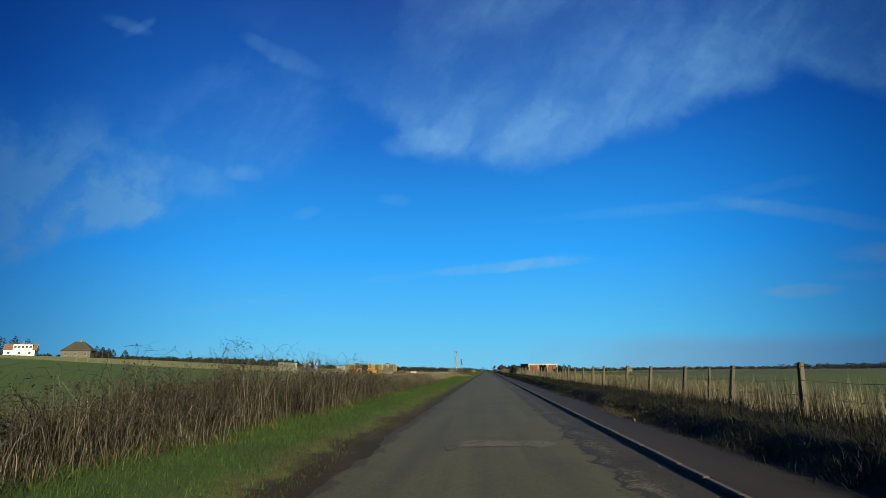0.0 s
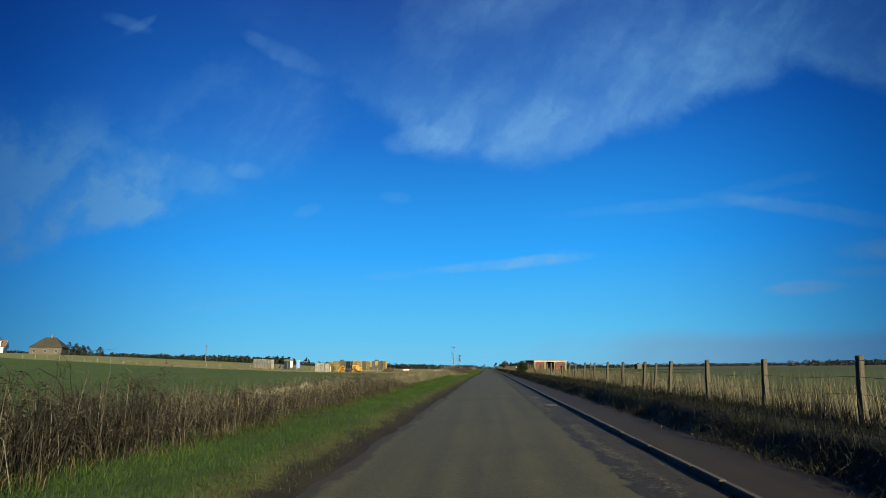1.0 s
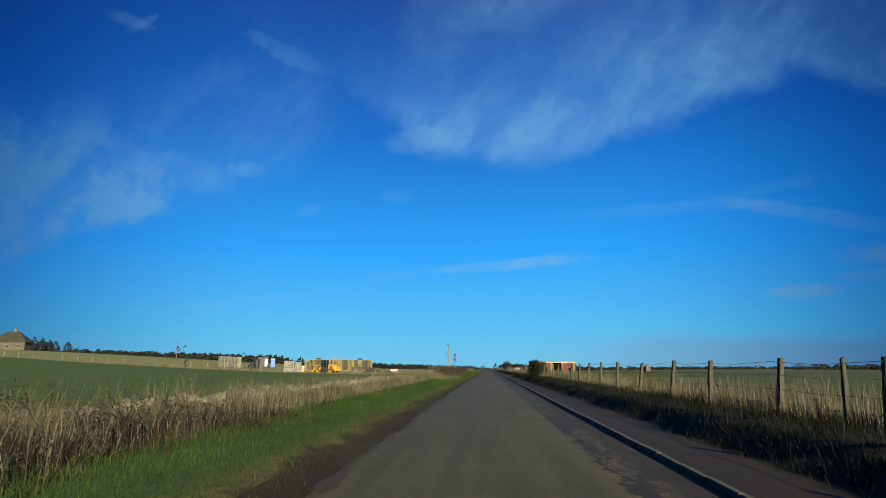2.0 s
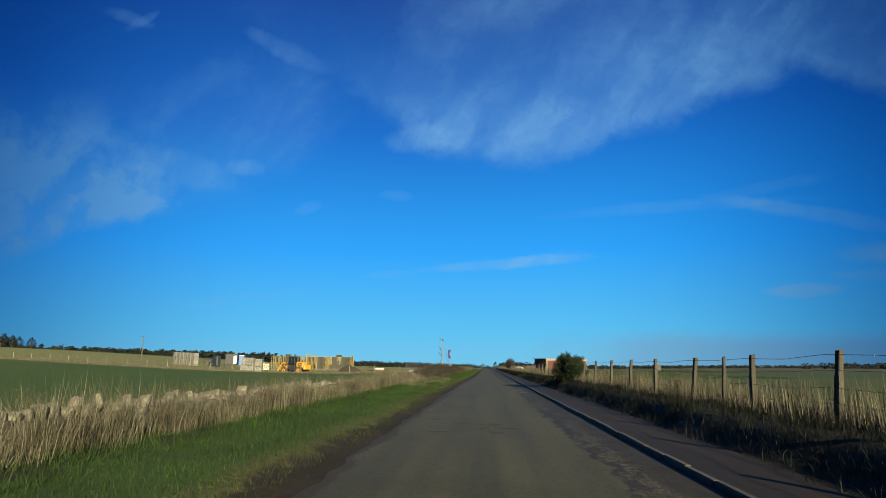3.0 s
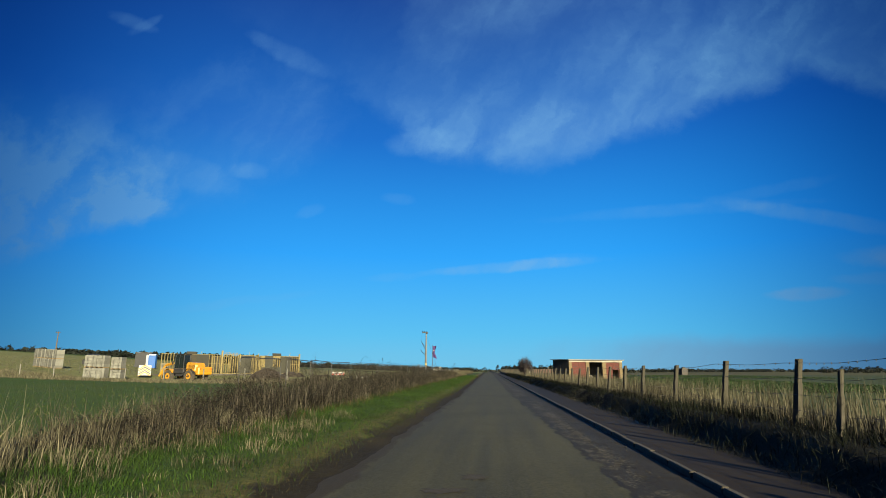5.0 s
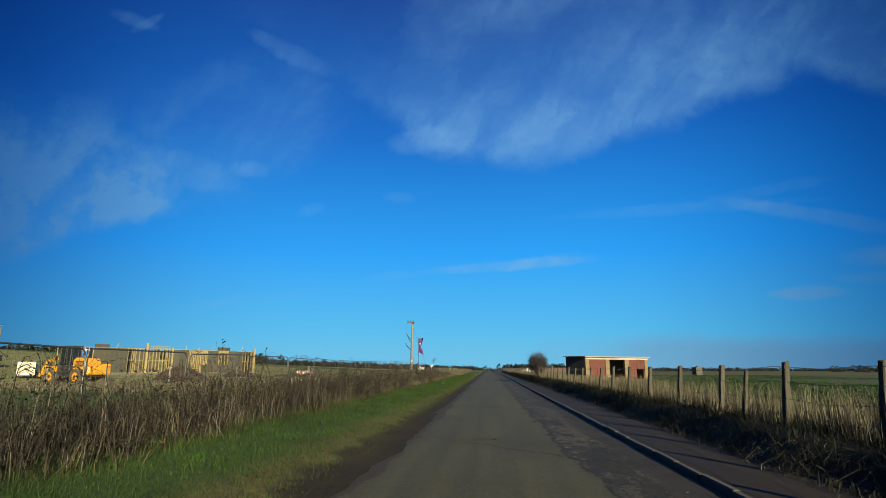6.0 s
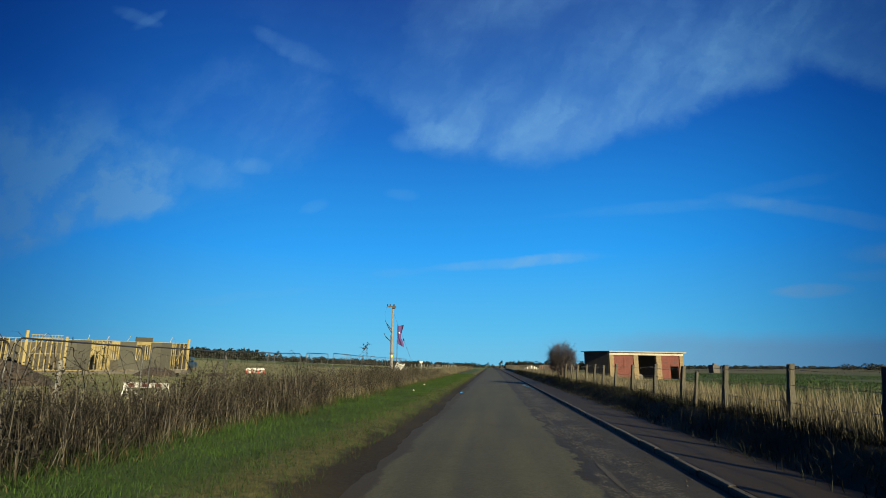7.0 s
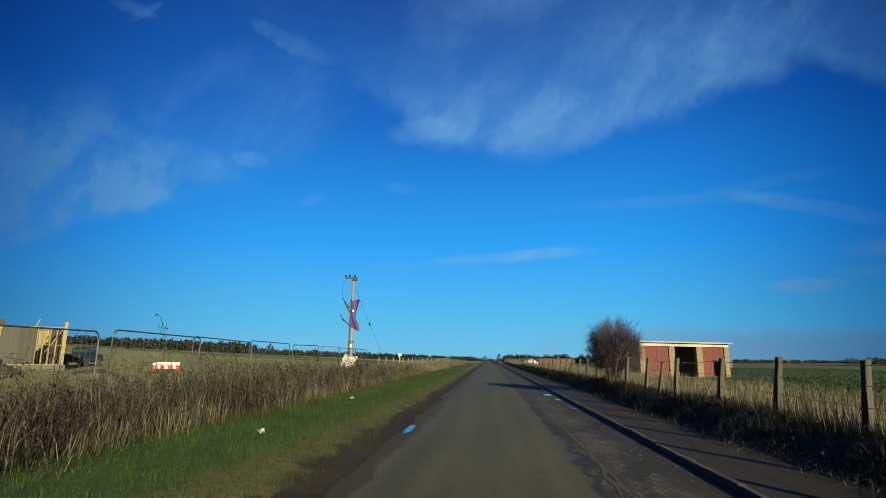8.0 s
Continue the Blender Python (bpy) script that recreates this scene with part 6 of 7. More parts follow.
    # red and white barriers
    for k, (x, y, turn) in enumerate(((-26.2, 199.9, 12),)):
        b = thing("site_barrier", "red and white plastic site barrier standing in rough grass", "barrier", (x, y, float(land(x, y)) - 0.02), turn, "site barriers")
        part("top_rail", boxes(((2.1, 0.07, 0.26), (0, 0, 0.58)), bevel=0.015), WHITE, b, "white rail")
        for j in range(7):
            part("panel", boxes(((0.28, 0.05, 0.26), (-0.90 + 0.30 * j, 0, 0.30)), bevel=0.01), WHITE if j % 2 else RED, b)
        for sx in (-0.9, 0.9):
            part("foot", boxes(((0.08, 0.55, 0.06), (sx, 0, 0.05)), ((0.06, 0.06, 0.4), (sx, 0, 0.22))), RED, b)
    x, y = -12.15, 158.45
    b = thing("trestle_barrier", "white timber trestle barrier with faded red blocks on its board", "barrier", (x, y, float(land(x, y)) - 0.02), -15, "site barriers")
    up = 0.66 - float(land(x, y))
    part("board", boxes(((2.04, 0.04, 0.17), (0, 0, up - 0.085)), bevel=0.006), WHITE, b)
    for dx in (-0.62, 0.0, 0.62):
        part("red_block", boxes(((0.27, 0.012, 0.12), (dx, -0.024, up - 0.085)), bevel=0.003), RUST_PAINT, b)
    for sx in (-1, 1):
        part("leg", rods(((sx * 0.97, 0.05, up - 0.02), (sx * 0.97, -0.22, 0.0), 0.032), ((sx * 0.97, 0.05, up - 0.02), (sx * 0.97, 0.30, 0.0), 0.032), sides=4), WHITE, b)
        part("brace", rods(((sx * 0.80, 0.05, up - 0.16), (sx * 0.04, 0.05, 0.30), 0.03), sides=4), WHITE, b)


# ---------------------------------------------------------------- site fence of tube panels
def build_site_fence():
    w, h = 3.72, 1.72
    p = thing("fence_panel", "galvanised tube and mesh site fence panel on block feet", "fence panel", group="site fence panels")
    r = 0.16
    prof = [(-w / 2, 0.0), (-w / 2, h - r)] + [(-w / 2 + r - r * math.cos(a), h - r + r * math.sin(a)) for a in np.linspace(0.25, 1.57, 5)]
    prof += [(-a, b) for a, b in reversed(prof)]
    bm = bmesh.new()
    for (xa, za), (xb, zb) in zip(prof, prof[1:]):
        rod(bm, (xa, 0, za), (xb, 0, zb), 0.017, sides=7)
    part("tube_frame", bm, STEEL, p)
    part("bottom_rail", rods(((-w / 2, 0, 0.16), (w / 2, 0, 0.16), 0.018)), STEEL, p)
    mesh = bmesh.new()
    for x in np.arange(-w / 2 + 0.16, w / 2 - 0.05, 0.16):
        rod(mesh, (x, 0, 0.16), (x, 0, h - 0.02), 0.0018, sides=3)
    for z in np.arange(0.35, h, 0.3):
        rod(mesh, (-w / 2, 0, z), (w / 2, 0, z), 0.0018, sides=3)
    part("wire_mesh", mesh, WIRE, p)
    for x in (-w / 2, w / 2):
        part("foot_block", box(bmesh.new(), (0.24, 0.6, 0.13), (x, 0, 0.06), bevel=0.02), BLOCK, p)
    first = True
    y = 123.9
    k = 0
    while y < 196:
        x = -8.35 + 0.12 * math.sin(k * 1.7)
        m = pose(x, y, float(land(x, y)) - 0.03 - 0.15 * (1 - float(smooth01(y, 158, 170))), 2.2 * math.sin(k * 2.3), 1.0 * math.sin(k * 1.1), 90 + 1.8 * math.sin(k * 1.3))
        if first:
            p.matrix_world, first = m, False
        else:
            copy_thing(p, m)
        y += w + 0.1
        k += 1
    sheet = bmesh.new()
    bmesh.ops.create_grid(sheet, x_segments=14, y_segments=14, size=0.6)
    for vert in sheet.verts:
        a, b = vert.co.x, vert.co.y
        vert.co = Vector((a * (0.75 + 0.35 * b) + 0.25 * b, 0.09 * math.sin(a * 7 + b * 3) + 0.05 * noise.noise(Vector((a * 4, b * 4, 0))), b * 0.85 + 0.18 * abs(a)))
    ob = part("loose_sheeting", sheet, PLASTIC_SHEET)
    ob.modifiers.new("thick", "SOLIDIFY").thickness = 0.006
    ob.matrix_world = pose(-8.12, 188.0, float(land(-8.1, 188)) + 0.72, 0, 8, 60)
    tagged(ob, "torn white plastic sheeting caught on the site fence", "sheeting")


# ---------------------------------------------------------------- poles, flag, signs
def build_poles():
    x, y = -10.7, 198.8
    z = float(land(x, y))
    pole = thing("utility_pole", "grey wooden utility pole with a short crossarm and insulators", "utility pole", (x, y, z))
    part("shaft", rod(bmesh.new(), (0, 0, -0.2), (0, 0, 7.45), 0.14, 0.10, 14), POLE_WOOD, pole)
    part("crossarm", boxes(((1.0, 0.10, 0.12), (-0.15, -0.10, 7.35)), bevel=0.01), STEEL, pole)
    for dx in (-0.6, -0.3, 0.12):
        part("insulator", rods(((dx, -0.10, 7.40), (dx, -0.10, 7.62), 0.045), ((dx, -0.10, 7.47), (dx, -0.10, 7.50), 0.075), ((dx, -0.10, 7.55), (dx, -0.10, 7.58), 0.07), sides=10), CERAMIC, pole)
    part("cap_box", box(bmesh.new(), (0.28, 0.22, 0.32), (0.12, -0.05, 7.28), bevel=0.03), BLACK, pole)
    for zz, dx in ((5.35, -0.62), (4.0, -0.72), (5.0, -0.45)):
        part("fuse_arm", rods(((-0.1, -0.12, zz - 0.45), (dx, -0.2, zz + 0.15), 0.045), ((dx + 0.1, -0.2, zz - 0.05), (dx - 0.16, -0.2, zz + 0.48), 0.035), sides=7), CERAMIC, pole, "dark cable end")
    part("cable", rods(((-0.15, -0.13, 0.0), (-0.15, -0.13, 4.3), 0.035), sides=6), BLACK, pole)
    part("jumper_cable", rods(((-0.6, -0.1, 7.4), (-0.85, -0.12, 6.6), 0.008), ((-0.85, -0.12, 6.6), (-0.78, -0.2, 5.8), 0.008), sides=4), BLACK, pole)
    part("bracket", rods(((-0.25, -0.15, 2.35), (0.3, -0.15, 2.35), 0.03), sides=6), STEEL, pole)
    part("warning_plate", boxes(((0.18, 0.012, 0.24), (0.02, -0.18, 2.05))), plain("warning_yellow", (0.75, 0.55, 0.04), 0.5), pole, "yellow warning plate")
    guy = thing("guy_wire", "steel stay wire with a yellow guard beside the pole", "stay wire", (0, 0, 0))
    a, b = Vector((x + 0.1, y + 0.1, z + 6.6)), Vector((-8.95, 206.0, float(land(-9, 206)) - 0.05))
    part("wire", rods((a, b, 0.012), sides=5), WIRE, guy)
    part("guard", rods((b, b.lerp(a, 0.13), 0.04), sides=8), plain("guard_yellow", (0.72, 0.48, 0.03), 0.5), guy, "yellow plastic guard")
    part("strain_insulator", rods((b.lerp(a, 0.58), b.lerp(a, 0.61), 0.06), sides=8), CERAMIC, guy)
    # flag
    fx, fy = -8.75, 190.6
    f = thing("flag", "dark purple flag with a pale emblem on a thin dark pole", "flag", (fx, fy, float(land(fx, fy))), -12)
    part("flagpole", rod(bmesh.new(), (0, 0, -0.1), (0, 0, 4.85), 0.038, 0.028, 9), BLACK, f)
    cloth = bmesh.new()
    bmesh.ops.create_grid(cloth, x_segments=16, y_segments=20, size=0.5)
    for vert in cloth.verts:
        a, b = vert.co.x + 0.5, vert.co.y + 0.5
        wave = 0.09 * math.sin(a * 6 + b * 5) * a
        vert.co = Vector((0.04 + a * (0.46 + 0.17 * math.cos(b * 6.0)), wave, 3.05 + 1.65 * b - 0.30 * a * (1 - b) + 0.1 * a * math.sin(b * 8)))
    cl = part("cloth", cloth, FLAG_CLOTH, f)
    cl.modifiers.new("thick", "SOLIDIFY").thickness = 0.008
    emblem = bmesh.new()
    bmesh.ops.create_circle(emblem, cap_ends=True, segments=14, radius=0.085, matrix=Matrix.Translation((0.24, -0.10, 4.05)) @ Matrix.Rotation(radians(90), 4, "X"))
    part("emblem", emblem, WHITE, f, "pale round emblem")
    # far pole in the stubble
    x, y = -118.0, 246.8
    p2 = thing("utility_pole", "distant dark wooden utility pole standing in stubble", "utility pole", (x, y, float(land(x, y))))
    top = 11.4 - float(land(x, y))
    part("shaft", rod(bmesh.new(), (0, 0, -0.2), (0, 0, top), 0.17, 0.12, 10), BARK, p2)
    part("crossarm", boxes(((1.3, 0.1, 0.12), (0, -0.1, top - 0.3)), bevel=0.01), BARK, p2)
    for dx in (-0.55, 0, 0.55):
        part("insulator", rods(((dx, -0.1, top - 0.25), (dx, -0.1, top + 0.05), 0.06), sides=8), CERAMIC, p2)
    # notice board at the field's end
    x, y = -9.9, 217.5
    s = thing("field_sign", "small white notice board on a white post", "sign", (x, y, float(land(x, y))), 4)
    part("post", boxes(((0.09, 0.09, 1.5), (0, 0, 0.7)), bevel=0.01), WHITE, s)
    part("board", boxes(((0.42, 0.04, 0.30), (0, -0.08, 1.52)), bevel=0.012), WHITE, s)
    for k in range(3):
        part("text_bar", boxes(((0.32 - 0.06 * k, 0.008, 0.03), (0, -0.105, 1.60 - 0.07 * k))), plain("sign_grey", (0.25, 0.25, 0.25), 0.6), s)


# ---------------------------------------------------------------- stone wall and gate stones
def stone(r, stretch, seed, fine=2, boxy=0.62):
    bm = bmesh.new()
    bmesh.ops.create_icosphere(bm, subdivisions=fine, radius=r)
    for vert in bm.verts:
        d = vert.co.normalized()
        q = 1 + 0.28 * noise.noise(d * 1.6 + Vector((seed * 3.1, seed, 0))) + 0.10 * noise.noise(d * 4 + Vector((seed, 0, 7))) + ((0.09 * noise.noise(d * 8 + Vector((seed, 3, 7))) + 0.06 * noise.noise(d * 19 + Vector((seed, 3, 7)))) if fine > 2 else 0)
        c = Vector((max(-boxy, min(boxy, d.x)), max(-boxy, min(boxy, d.y)), max(-boxy, min(boxy, d.z)))) * (0.84 / boxy)
        c = Vector((c.x * (1 - 0.16 * c.z), c.y * (1 - 0.16 * c.z), c.z)) if fine > 2 else c
        vert.co = Vector((c.x * stretch[0], c.y * stretch[1], c.z * stretch[2])) * r * q
    return bm


def build_stone_wall():
    wall = thing("drystone_wall", "low overgrown drystone wall with upright coping stones", "stone wall", kind="structure")
    shapes = []
    for k in range(6):
        for kind, st in (("coping_stone", (0.9, 0.50, 1.15)), ("wall_stone", (0.95, 1.25, 0.72))):
            bm = stone(0.17, st, k * 1.7 + (20 if kind[0] == "c" else 0))
            me = bpy.data.meshes.new(kind)
            bm.to_mesh(me)
            bm.free()
            me.materials.append(STONE_WALL)
            shapes.append((kind, me))
    cope, body = [s for s in shapes if s[0][0] == "c"], [s for s in shapes if s[0][0] == "w"]
    y, k = 36.0, 0
    while y < 99:
        x = -6.35 + 0.08 * math.sin(y * 0.7)
        g = float(land(x, y))
        ob = new("coping_stone", cope[k % 6][1])
        ob.parent = wall
        ob.matrix_local = pose(x + rng.normal(0, 0.03), y, g + 0.42 + rng.normal(0, 0.06) - 0.12 * smooth01(y, 80, 98), rng.normal(0, 9), rng.normal(0, 9), rng.normal(0, 14)) @ Matrix.Diagonal((*(rng.uniform(0.6, 0.95, 3)), 1))
        y += 0.17 + 0.09 * rng.random()
        k += 1
    verts, faces, count = [], [], 0
    for row in range(2):
        y = 36.0
        while y < 99:
            me = body[rng.integers(6)][1]
            x = -6.35 + 0.08 * math.sin(y * 0.7) + 0.10
            m = pose(x, y, float(land(x, y)) + 0.10 + 0.2 * row, rng.normal(0, 10), rng.normal(0, 10), rng.normal(0, 25))
            co = np.array([(m @ vv.co)[:] for vv in me.vertices])
            fa = np.array([p.vertices[:] for p in me.polygons]) + count
            verts.append(co)
            faces.append(fa)
            count += len(co)
            y += 0.40
    ob = sheet_object("wall_stones", np.concatenate(verts), np.concatenate(faces), STONE_WALL, wall)
    ob["kind"] = "stuff"
    for x, y, st, turn in ((-6.6, 103.2, (0.98, 1.0, 1.15), 12), (-6.2, 109.5, (0.95, 0.9, 1.0), -6)):
        bm = stone(0.50, st, x * 3 + y, 4, 0.84)
        for vert in bm.verts:
            if vert.co.z > 0:
                vert.co.z *= 0.86 + 0.30 * vert.co.x
        ob = part("gate_boulder", bm, BOULDER)
        ob.matrix_world = pose(x, y, float(land(x, y)) + 0.28, 6, -4, turn)
        tagged(ob, "large pale boulder standing in long grass at a field gap", "boulder", "gate boulders")


# ---------------------------------------------------------------- distance
def far_house(name, label, at, turn, w, d, h, roof_h, wall_mat, roof_mat, hip):
    hs = thing(name, label, "house", at, turn)
    part("wall", boxes(((w, d, h), (0, 0, h / 2))), wall_mat, hs)
    bm = bmesh.new()
    o = 0.5
    c = [bm.verts.new(q) for q in ((-w / 2 - o, -d / 2 - o, h), (w / 2 + o, -d / 2 - o, h), (w / 2 + o, d / 2 + o, h), (-w / 2 - o, d / 2 + o, h))]
    k = d / 2 if hip else 0
    r = [bm.verts.new((-w / 2 - o + k, 0, h + roof_h)), bm.verts.new((w / 2 + o - k, 0, h + roof_h))]
    for f in ((c[0], c[1], r[1], r[0]), (c[2], c[3], r[0], r[1]), (c[1], c[2], r[1]), (c[3], c[0], r[0]), (c[3], c[2], c[1], c[0])):
        bm.faces.new(f)
    bmesh.ops.recalc_face_normals(bm, faces=bm.faces)
    roof = part("roof", bm, roof_mat, hs)
    for side in () if hip else (-1, 1):
        tri = bmesh.new()
        for dx in (0.0, 0.08):
            tri.faces.new([tri.verts.new((side * (w / 2 + o + dx), yy, zz)) for yy, zz in ((-d / 2 - 0.1, h - 0.4), (d / 2 + 0.1, h - 0.4), (d / 2 + 0.1, h + 0.05), (0, h + roof_h - 0.2), (-d / 2 - 0.1, h + 0.05))])
        bmesh.ops.bridge_loops(tri, edges=tri.edges)
        bmesh.ops.recalc_face_normals(tri, faces=tri.faces)
        part("gable", tri, wall_mat, hs)
    if w > 10:
        part("chimney", boxes(((0.9, 0.7, 1.6), (w * 0.05, 0, h + roof_h + 0.5)), ((1.05, 0.85, 0.15), (w * 0.05, 0, h + roof_h + 1.3))), BLOCK, roof)
    n = max(2, int(w / 4))
    for i in range(n):
        x = -w / 2 + w * (i + 0.5) / n
        win = part("window", boxes(((1.25, 0.10, 1.35), (x, -d / 2 - 0.03, h * 0.5))), PALE_FRAME, hs)
        part("pane", boxes(((1.05, 0.06, 1.15), (x, -d / 2 - 0.08, h * 0.5))), DARK_PANE, win)
    return hs


def crowns(name, centres, material, label, category, per=90, leaf=0.55):
    """A belt of far trees: trunks and ragged crowns of many small leaves."""
    pts, st, en = [], [], []
    for x, y, z, h, r in centres:
        d = rng.normal(0, 1, (per, 3))
        d /= np.linalg.norm(d, axis=1, keepdims=True)
        lob = 0.55 + 0.5 * rng.random((per, 1)) ** 0.6
        p = d * lob * np.array([r, r, h * 0.52])
        p[:, :2] *= np.clip(1.25 - 0.75 * (p[:, 2:] / (h * 0.52) + 1) / 2, 0.3, 1.3)
        pts.append(p + np.array([x, y, z + h * 0.46]))
        st.append((x, y, z - 0.3))
        en.append((x + rng.normal(0, 0.2), y, z + h * 0.7))
    leaves(name, np.concatenate(pts), leaf, material, label, category)
    canes(name + "_trunks", np.array(st), np.array(en), np.zeros(len(st)), 0.22, BARK, "dark trunks of " + category, category, segs=2)


def belt(points, n, h, r, seed, spread=8.0):
    q = np.random.default_rng(seed)
    out = []
    pts = np.array(points, float)
    seg = np.linalg.norm(np.diff(pts, axis=0), axis=1)
    cum = np.concatenate([[0], np.cumsum(seg)])
    for s in np.sort(q.uniform(0, cum[-1], n)):
        x, y = np.interp(s, cum, pts[:, 0]), np.interp(s, cum, pts[:, 1])
        x, y = x + q.normal(0, spread), y + q.normal(0, spread)
        out.append((x, y, float(land(x, y)), h * q.uniform(0.65, 1.2), r * q.uniform(0.7, 1.2)))
    return out


def build_distance():
    far_house("farmhouse", "distant single-storey cream farmhouse with a hipped slate roof", (-216, 280, float(land(-216, 280)) - 0.3), 22, 13.5, 10, 3.6, 5.0, HARL, SLATE, True)
    home = far_house("cottage", "distant white cottage with a dark roof and a wide dormer", (-256, 288, float(land(-256, 288)) - 0.3), 30, 14, 8, 3.0, 3.6, WHITE, TILE_RED, False)
    dormer = part("dormer", boxes(((8.6, 3.4, 2.9), (1.5, -2.6, 4.5))), WHITE, home, "white boxed dormer")
    for k in range(5):
        part("pane", boxes(((1.15, 0.06, 1.3), (-1.9 + 1.7 * k, -4.33, 4.7))), DARK_PANE, dormer)
    far_house("cottage", "distant white gabled cottage with a brown roof beside the road", (23.2, 480, float(land(23, 480))), 93, 10, 7.6, 2.5, 2.1, WHITE, TILE_RED, False)
    far_house("farm_shed", "long low distant building with a brown tiled roof", (39, 486, float(land(39, 486))), -3, 19, 7, 2.1, 2.5, HARL, TILE_RED, False)
    far_house("cottage", "small low distant house with a brown roof and white walls", (12.4, 478, float(land(12, 478))), 8, 6.4, 4.5, 2.0, 1.3, WHITE, TILE_RED, False)
    b = thing("bunker", "small square concrete lookout standing in far fields", "bunker", (99, 400, float(land(99, 400))), 20)
    part("wall", boxes(((3.4, 3.0, 4.2), (0, 0, 2.1))), SHADE_DARK_BRICK, b)
    part("roof", boxes(((3.7, 3.3, 0.25), (0, 0, 4.33)), ((1.2, 1.2, 0.7), (0.4, 0, 4.75))), BLOCK, b)
    part("opening", boxes(((0.7, 0.1, 0.9), (-0.7, -1.5, 3.1)), ((0.7, 0.1, 0.9), (0.8, -1.5, 3.1))), BLACK, b)
    crowns("spruce_wood", belt([(-640, 480), (-470, 600), (-376, 690), (-275, 748)], 1700, 11.4, 3.9, 1, 15), FAR_LEAF, "dark conifer wood along the far hillside", "wood", per=40, leaf=1.9)
    crowns("hedgerow_trees", belt([(-275, 760), (-150, 760), (-80, 900), (-20, 980)], 360, 6.4, 4.4, 2, 16), FAR_LEAF, "far bare hedgerow trees beyond the fields", "trees", per=90, leaf=0.8)
    crowns("roadside_trees", belt([(14, 860), (34, 860), (62, 800), (96, 740)], 110, 8.6, 4.6, 3, 8), FAR_LEAF, "dark clump of trees at the far end of the road", "trees", per=120, leaf=0.9)
    crowns("far_trees", belt([(90, 820), (200, 1000), (420, 1150), (900, 1300)], 300, 5.6, 6.0, 4, 25), FAR_LEAF, "thin line of far trees along the horizon", "trees", per=80, leaf=1.0)
    crowns("coastal_wood", belt([(480, 880), (820, 900)], 140, 8.8, 6.0, 5, 20), FAR_LEAF, "dark wood beyond the flat right-hand fields", "wood", per=80, leaf=1.1)
    crowns("farm_trees", belt([(-300, 296), (-268, 300)], 14, 9.5, 3.4, 6, 5), FAR_LEAF, "bare trees behind the farm buildings", "trees", per=260, leaf=0.4)
    crowns("garden_trees", belt([(-214, 296), (-200, 288)], 10, 5.5, 2.4, 8, 3), FAR_LEAF, "bushes and bare trees beside the farmhouse", "trees", per=260, leaf=0.35)
    # far field fence posts on the left, one run
    fence = thing("field_fence", "line of thin grey posts with wire along the field's edge", "fence")
    me = bpy.data.meshes.new("post")
    bm = rod(bmesh.new(), (0, 0, -0.3), (0, 0, 1.2), 0.055, sides=6)
    bm.to_mesh(me)
    bm.free()
    me.materials.append(POLE_WOOD)
    pts = [(-9.5 - 4.2 * k, 151.2 + 0.63 * k) for k in range(30)] + [(-8.8 - 0.1 * k, 200 + 4.0 * k) for k in range(34)]
    for x, y in pts:
        ob = new("post", me)
        ob.parent = fence
        ob.matrix_local = pose(x + rng.normal(0, 0.05), y, float(land(x, y)), rng.normal(0, 2), rng.normal(0, 2), 0)
    for run in (pts[:30], pts[30:]):
        for lv in (0.95, 0.6):
            bm = bmesh.new()
            for (xa, ya), (xb, yb) in zip(run, run[1:]):
                rod(bm, (xa, ya, float(land(xa, ya)) + lv), (xb, yb, float(land(xb, yb)) + lv), 0.006, sides=3)
            part("wire", bm, WIRE, fence)


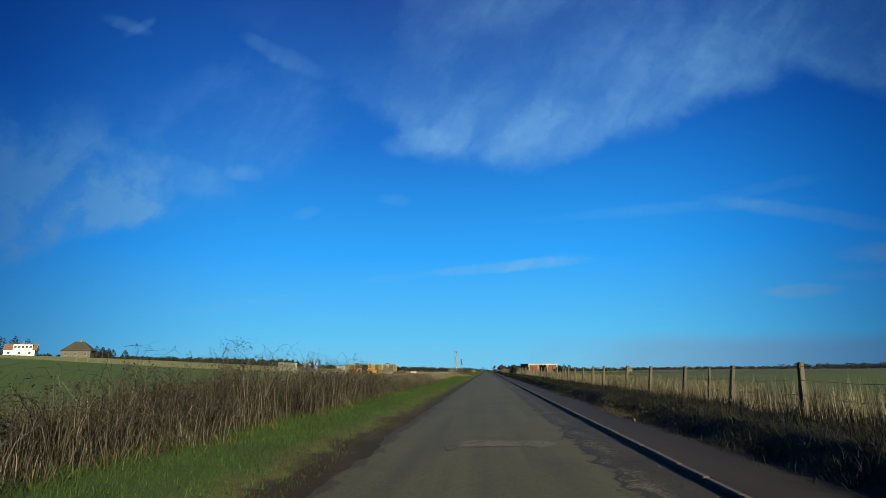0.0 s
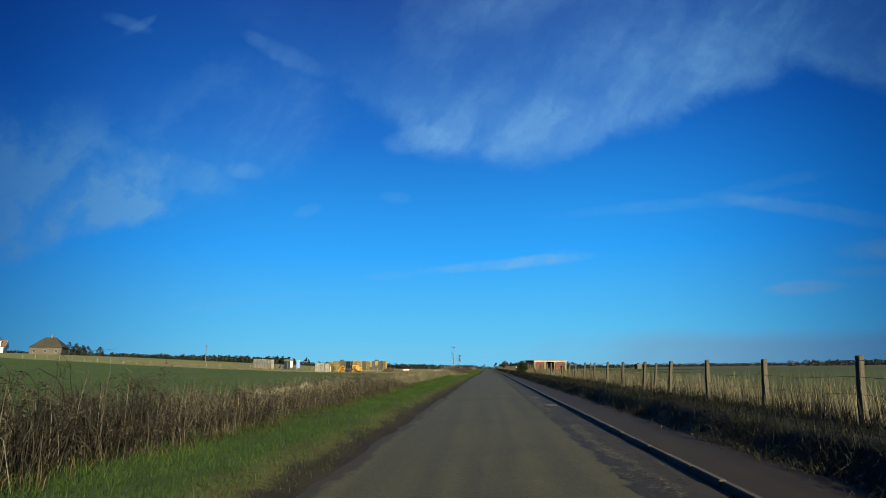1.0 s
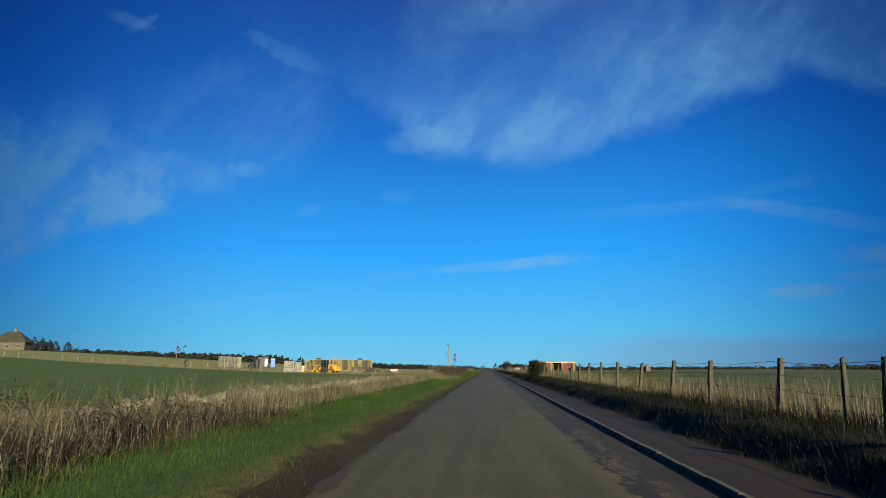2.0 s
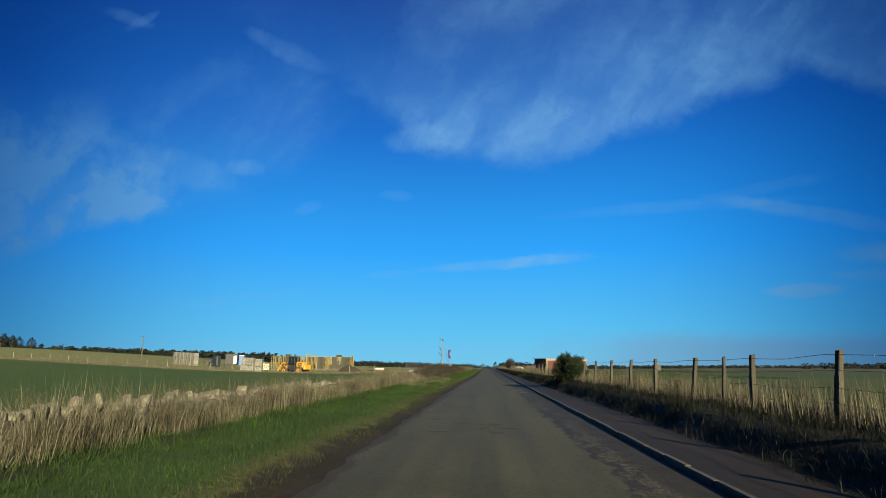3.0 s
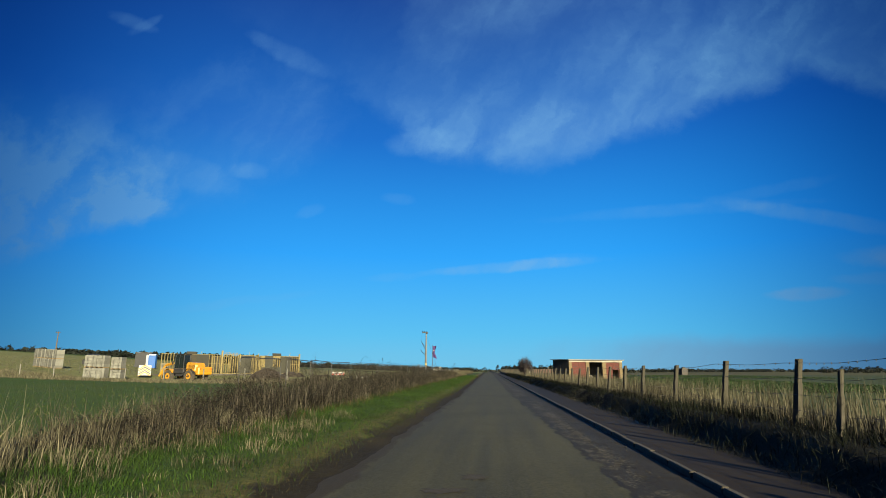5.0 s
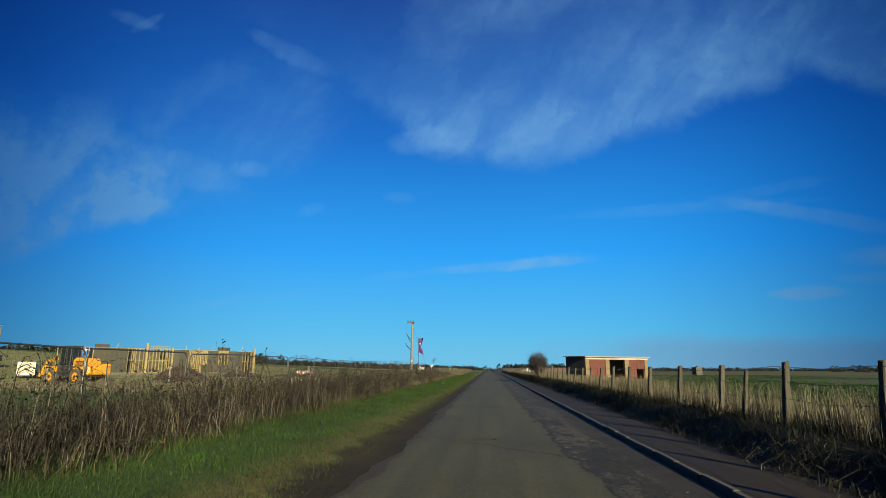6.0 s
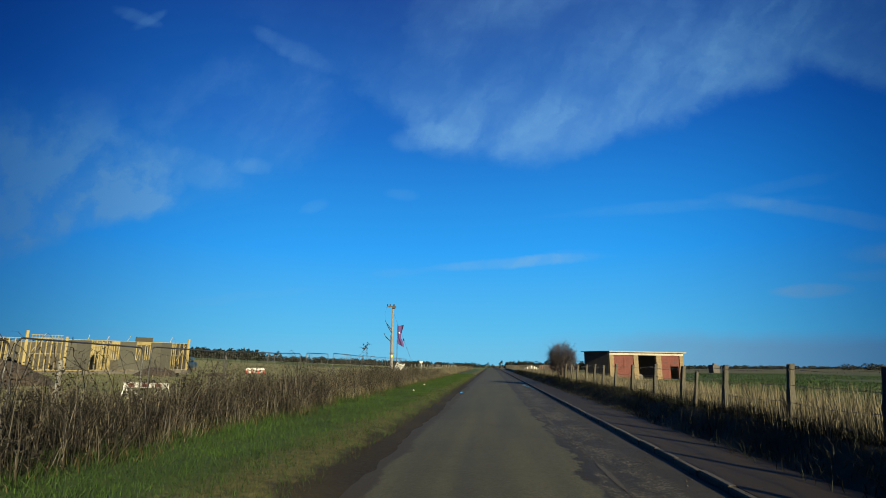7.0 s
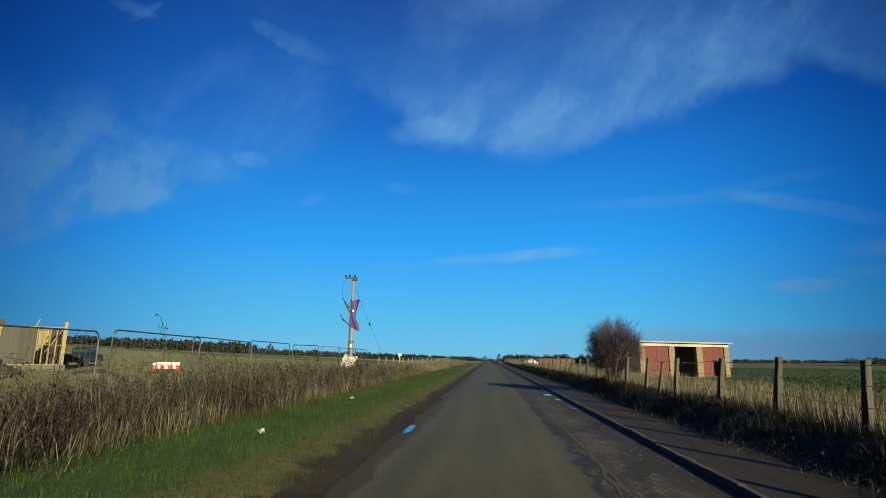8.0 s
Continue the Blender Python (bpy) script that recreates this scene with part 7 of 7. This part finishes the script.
# ---------------------------------------------------------------- road details
def build_road_details():
    blot("tar_patch", 0.35, 10.35, 1.95, 0.95, PATCH_TAR, "pale ragged tar patch in the road", "road patch", 0.004, 0.22, 1)
    blot("pothole", -0.64, 9.75, 0.26, 0.75, HOLE, "small dark pothole in the road", "pothole", 0.008, 0.5, 2)
    for k, (x, y, w, l) in enumerate(((-0.94, 103.5, 0.30, 0.45), (-1.25, 103.3, 0.12, 0.2), (-0.5, 110.2, 0.6, 0.35), (0.05, 109.8, 0.5, 0.3), (-0.2, 111.0, 0.4, 0.5), (-0.05, 76.6, 0.30, 0.9), (0.18, 75.7, 0.35, 0.5), (0.45, 76.5, 0.5, 0.35), (0.15, 77.3, 0.4, 0.4), (-1.0, 75.9, 0.5, 0.25), (-1.25, 78.6, 0.35, 0.3), (0.75, 87.0, 0.14, 1.0), (0.9, 84.6, 0.18, 0.5))):
        blot("pothole", x, y, w, l, HOLE, "small dark pothole in the road", "pothole", 0.006, 0.55, 10 + k)
    for k, (x, y, w, l) in enumerate(((1.95, 108.5, 0.6, 2.2), (2.0, 46.0, 0.4, 1.6), (1.85, 93.2, 0.7, 1.4), (1.6, 95.6, 0.6, 1.6))):
        blot("worn_patch", x, y, w, l, PATCH_TAR, "worn pale patch of broken road surface", "road patch", 0.003, 0.5, 40 + k)
    # branching cracks across the lane
    for k, (x0, y0, x1, y1) in enumerate(((-1.3, 133.6, 0.9, 131.4), (-0.6, 132.9, 0.3, 133.3), (0.1, 132.1, 1.5, 130.6), (-1.1, 77.9, 0.6, 76.6), (0.9, 87.2, 1.4, 83.8), (-0.8, 10.0, 1.3, 10.9), (-0.6, 9.75, 1.35, 9.95), (0.9, 10.2, 1.45, 11.6), (1.25, 160.0, 1.38, 170.5))):
        r = np.random.default_rng(200 + k)
        n = 28
        f = np.linspace(0, 1, n)
        drift = np.cumsum(r.normal(0, 0.035, (n, 2)), 0) * np.sin(f * np.pi)[:, None]
        mid = np.stack([x0 + (x1 - x0) * f, y0 + (y1 - y0) * f], -1) + drift + r.normal(0, 0.015, (n, 2))
        d = np.array([-(y1 - y0), x1 - x0]) / math.hypot(x1 - x0, y1 - y0)
        w = np.maximum(0.003, 0.045 * r.random(n) * np.sin(f * np.pi))[:, None]
        a, b = mid - d * w, mid + d * w
        vv = np.stack([a, b], 1).reshape(-1, 2)
        vv = np.concatenate([vv, (0.017 - 0.012 * np.abs(vv[:, :1]))], 1)
        i = np.arange(n - 1)[:, None] * 2
        tagged(sheet_object("road_crack", vv, i + [0, 1, 3, 2], HOLE), "thin dark crack running across the road", "crack", kind="structure")
    # seam between the two road surfaces
    yy = np.arange(136.0, 186.0, 0.12)
    mid = 1.38 + 0.022 * chipped(yy, 2.6, 700) + 0.008 * chipped(yy, 0.3, 800)
    wide = np.maximum(0.004, 0.020 + 0.020 * chipped(yy, 0.3, 500))
    vv = np.stack([np.stack([mid - wide, yy], -1), np.stack([mid + wide, yy], -1)], 1).reshape(-1, 2)
    vv = np.concatenate([vv, 0.016 - 0.012 * np.abs(vv[:, :1])], 1)
    i = np.arange(len(yy) - 1)[:, None] * 2
    tagged(sheet_object("road_crack", vv, i + [0, 1, 3, 2], HOLE), "long dark seam between old and new road surface", "crack", kind="structure")
    for k, (x, y, w, l) in enumerate(((-1.50, 167.1, 0.16, 1.3), (2.12, 177.6, 0.34, 1.1), (2.2, 175.2, 0.22, 0.7), (2.25, 172.0, 0.16, 0.5), (2.28, 168.6, 0.12, 0.4))):
        ob = blot("puddle", x, y, w, l, WATER, "shallow puddle of water by the road's edge", "puddle", 0.012, 0.4, 70 + k)
    drain = thing("drain_cover", "pale square concrete drain slab beside the kerb", "drain cover", (2.12, 41.3, -0.012), 3)
    part("slab", box(bmesh.new(), (0.36, 0.5, 0.06), (0, 0, -0.018), bevel=0.012), KERB, drain)
    for k, (x, y) in enumerate(((-4.0, 172.6), (-3.6, 165.2))):
        bm = bmesh.new()
        bmesh.ops.create_grid(bm, x_segments=7, y_segments=7, size=0.05)
        for vert in bm.verts:
            vert.co.z = 0.02 + 0.05 * noise.noise(vert.co * 22 + Vector((k * 5.0, 0, 0)))
        ob = part("litter_scrap", bm, PLASTIC_SHEET)
        ob.modifiers.new("thick", "SOLIDIFY").thickness = 0.004
        ob.matrix_world = pose(x, y, float(land(x, y)) + 0.03, 10, 5, 40 * k)
        tagged(ob, "crumpled pale scrap of litter on the grass verge", "litter", "litter scraps")
    # loose grit and fallen lumps on the margins
    n = 1100
    y = rng.uniform(4, 200, n)
    left = rng.random(n) < 0.45
    x = np.where(left, asphalt_left(y) + rng.normal(-0.15, 0.22, n), KERB_X - 0.12 - np.abs(rng.normal(0, 0.25, n)))
    z = np.where(left, -0.02, 0.0 - 0.01)
    at = np.stack([x, y, z], -1)
    s = rng.uniform(0.004, 0.016, n)[:, None, None]
    octa = np.array([(1, 0, 0), (0, 1, 0), (-1, 0, 0), (0, -1, 0), (0, 0, 1), (0, 0, -1)], float)
    vv = at[:, None] + octa[None] * s * rng.uniform(0.6, 1.3, (n, 6, 1))
    fo = np.array([(0, 1, 4), (1, 2, 4), (2, 3, 4), (3, 0, 4), (1, 0, 5), (2, 1, 5), (3, 2, 5), (0, 3, 5)])
    ob = sheet_object("loose_grit", vv.reshape(-1, 3), (np.arange(n)[:, None, None] * 6 + fo[None]).reshape(-1, 3), surface("grit_stone", (0.03, 0.025, 0.02), (0.08, 0.07, 0.055), 0.9, 40.0, 4.0, island=0.4))
    tagged(ob, "loose grit and stones along the road's margins", "grit", kind="stuff")


build_shed()
build_timber_house()
build_telehandler()
build_site()
build_site_fence()
build_poles()
build_stone_wall()
build_distance()
build_road_details()
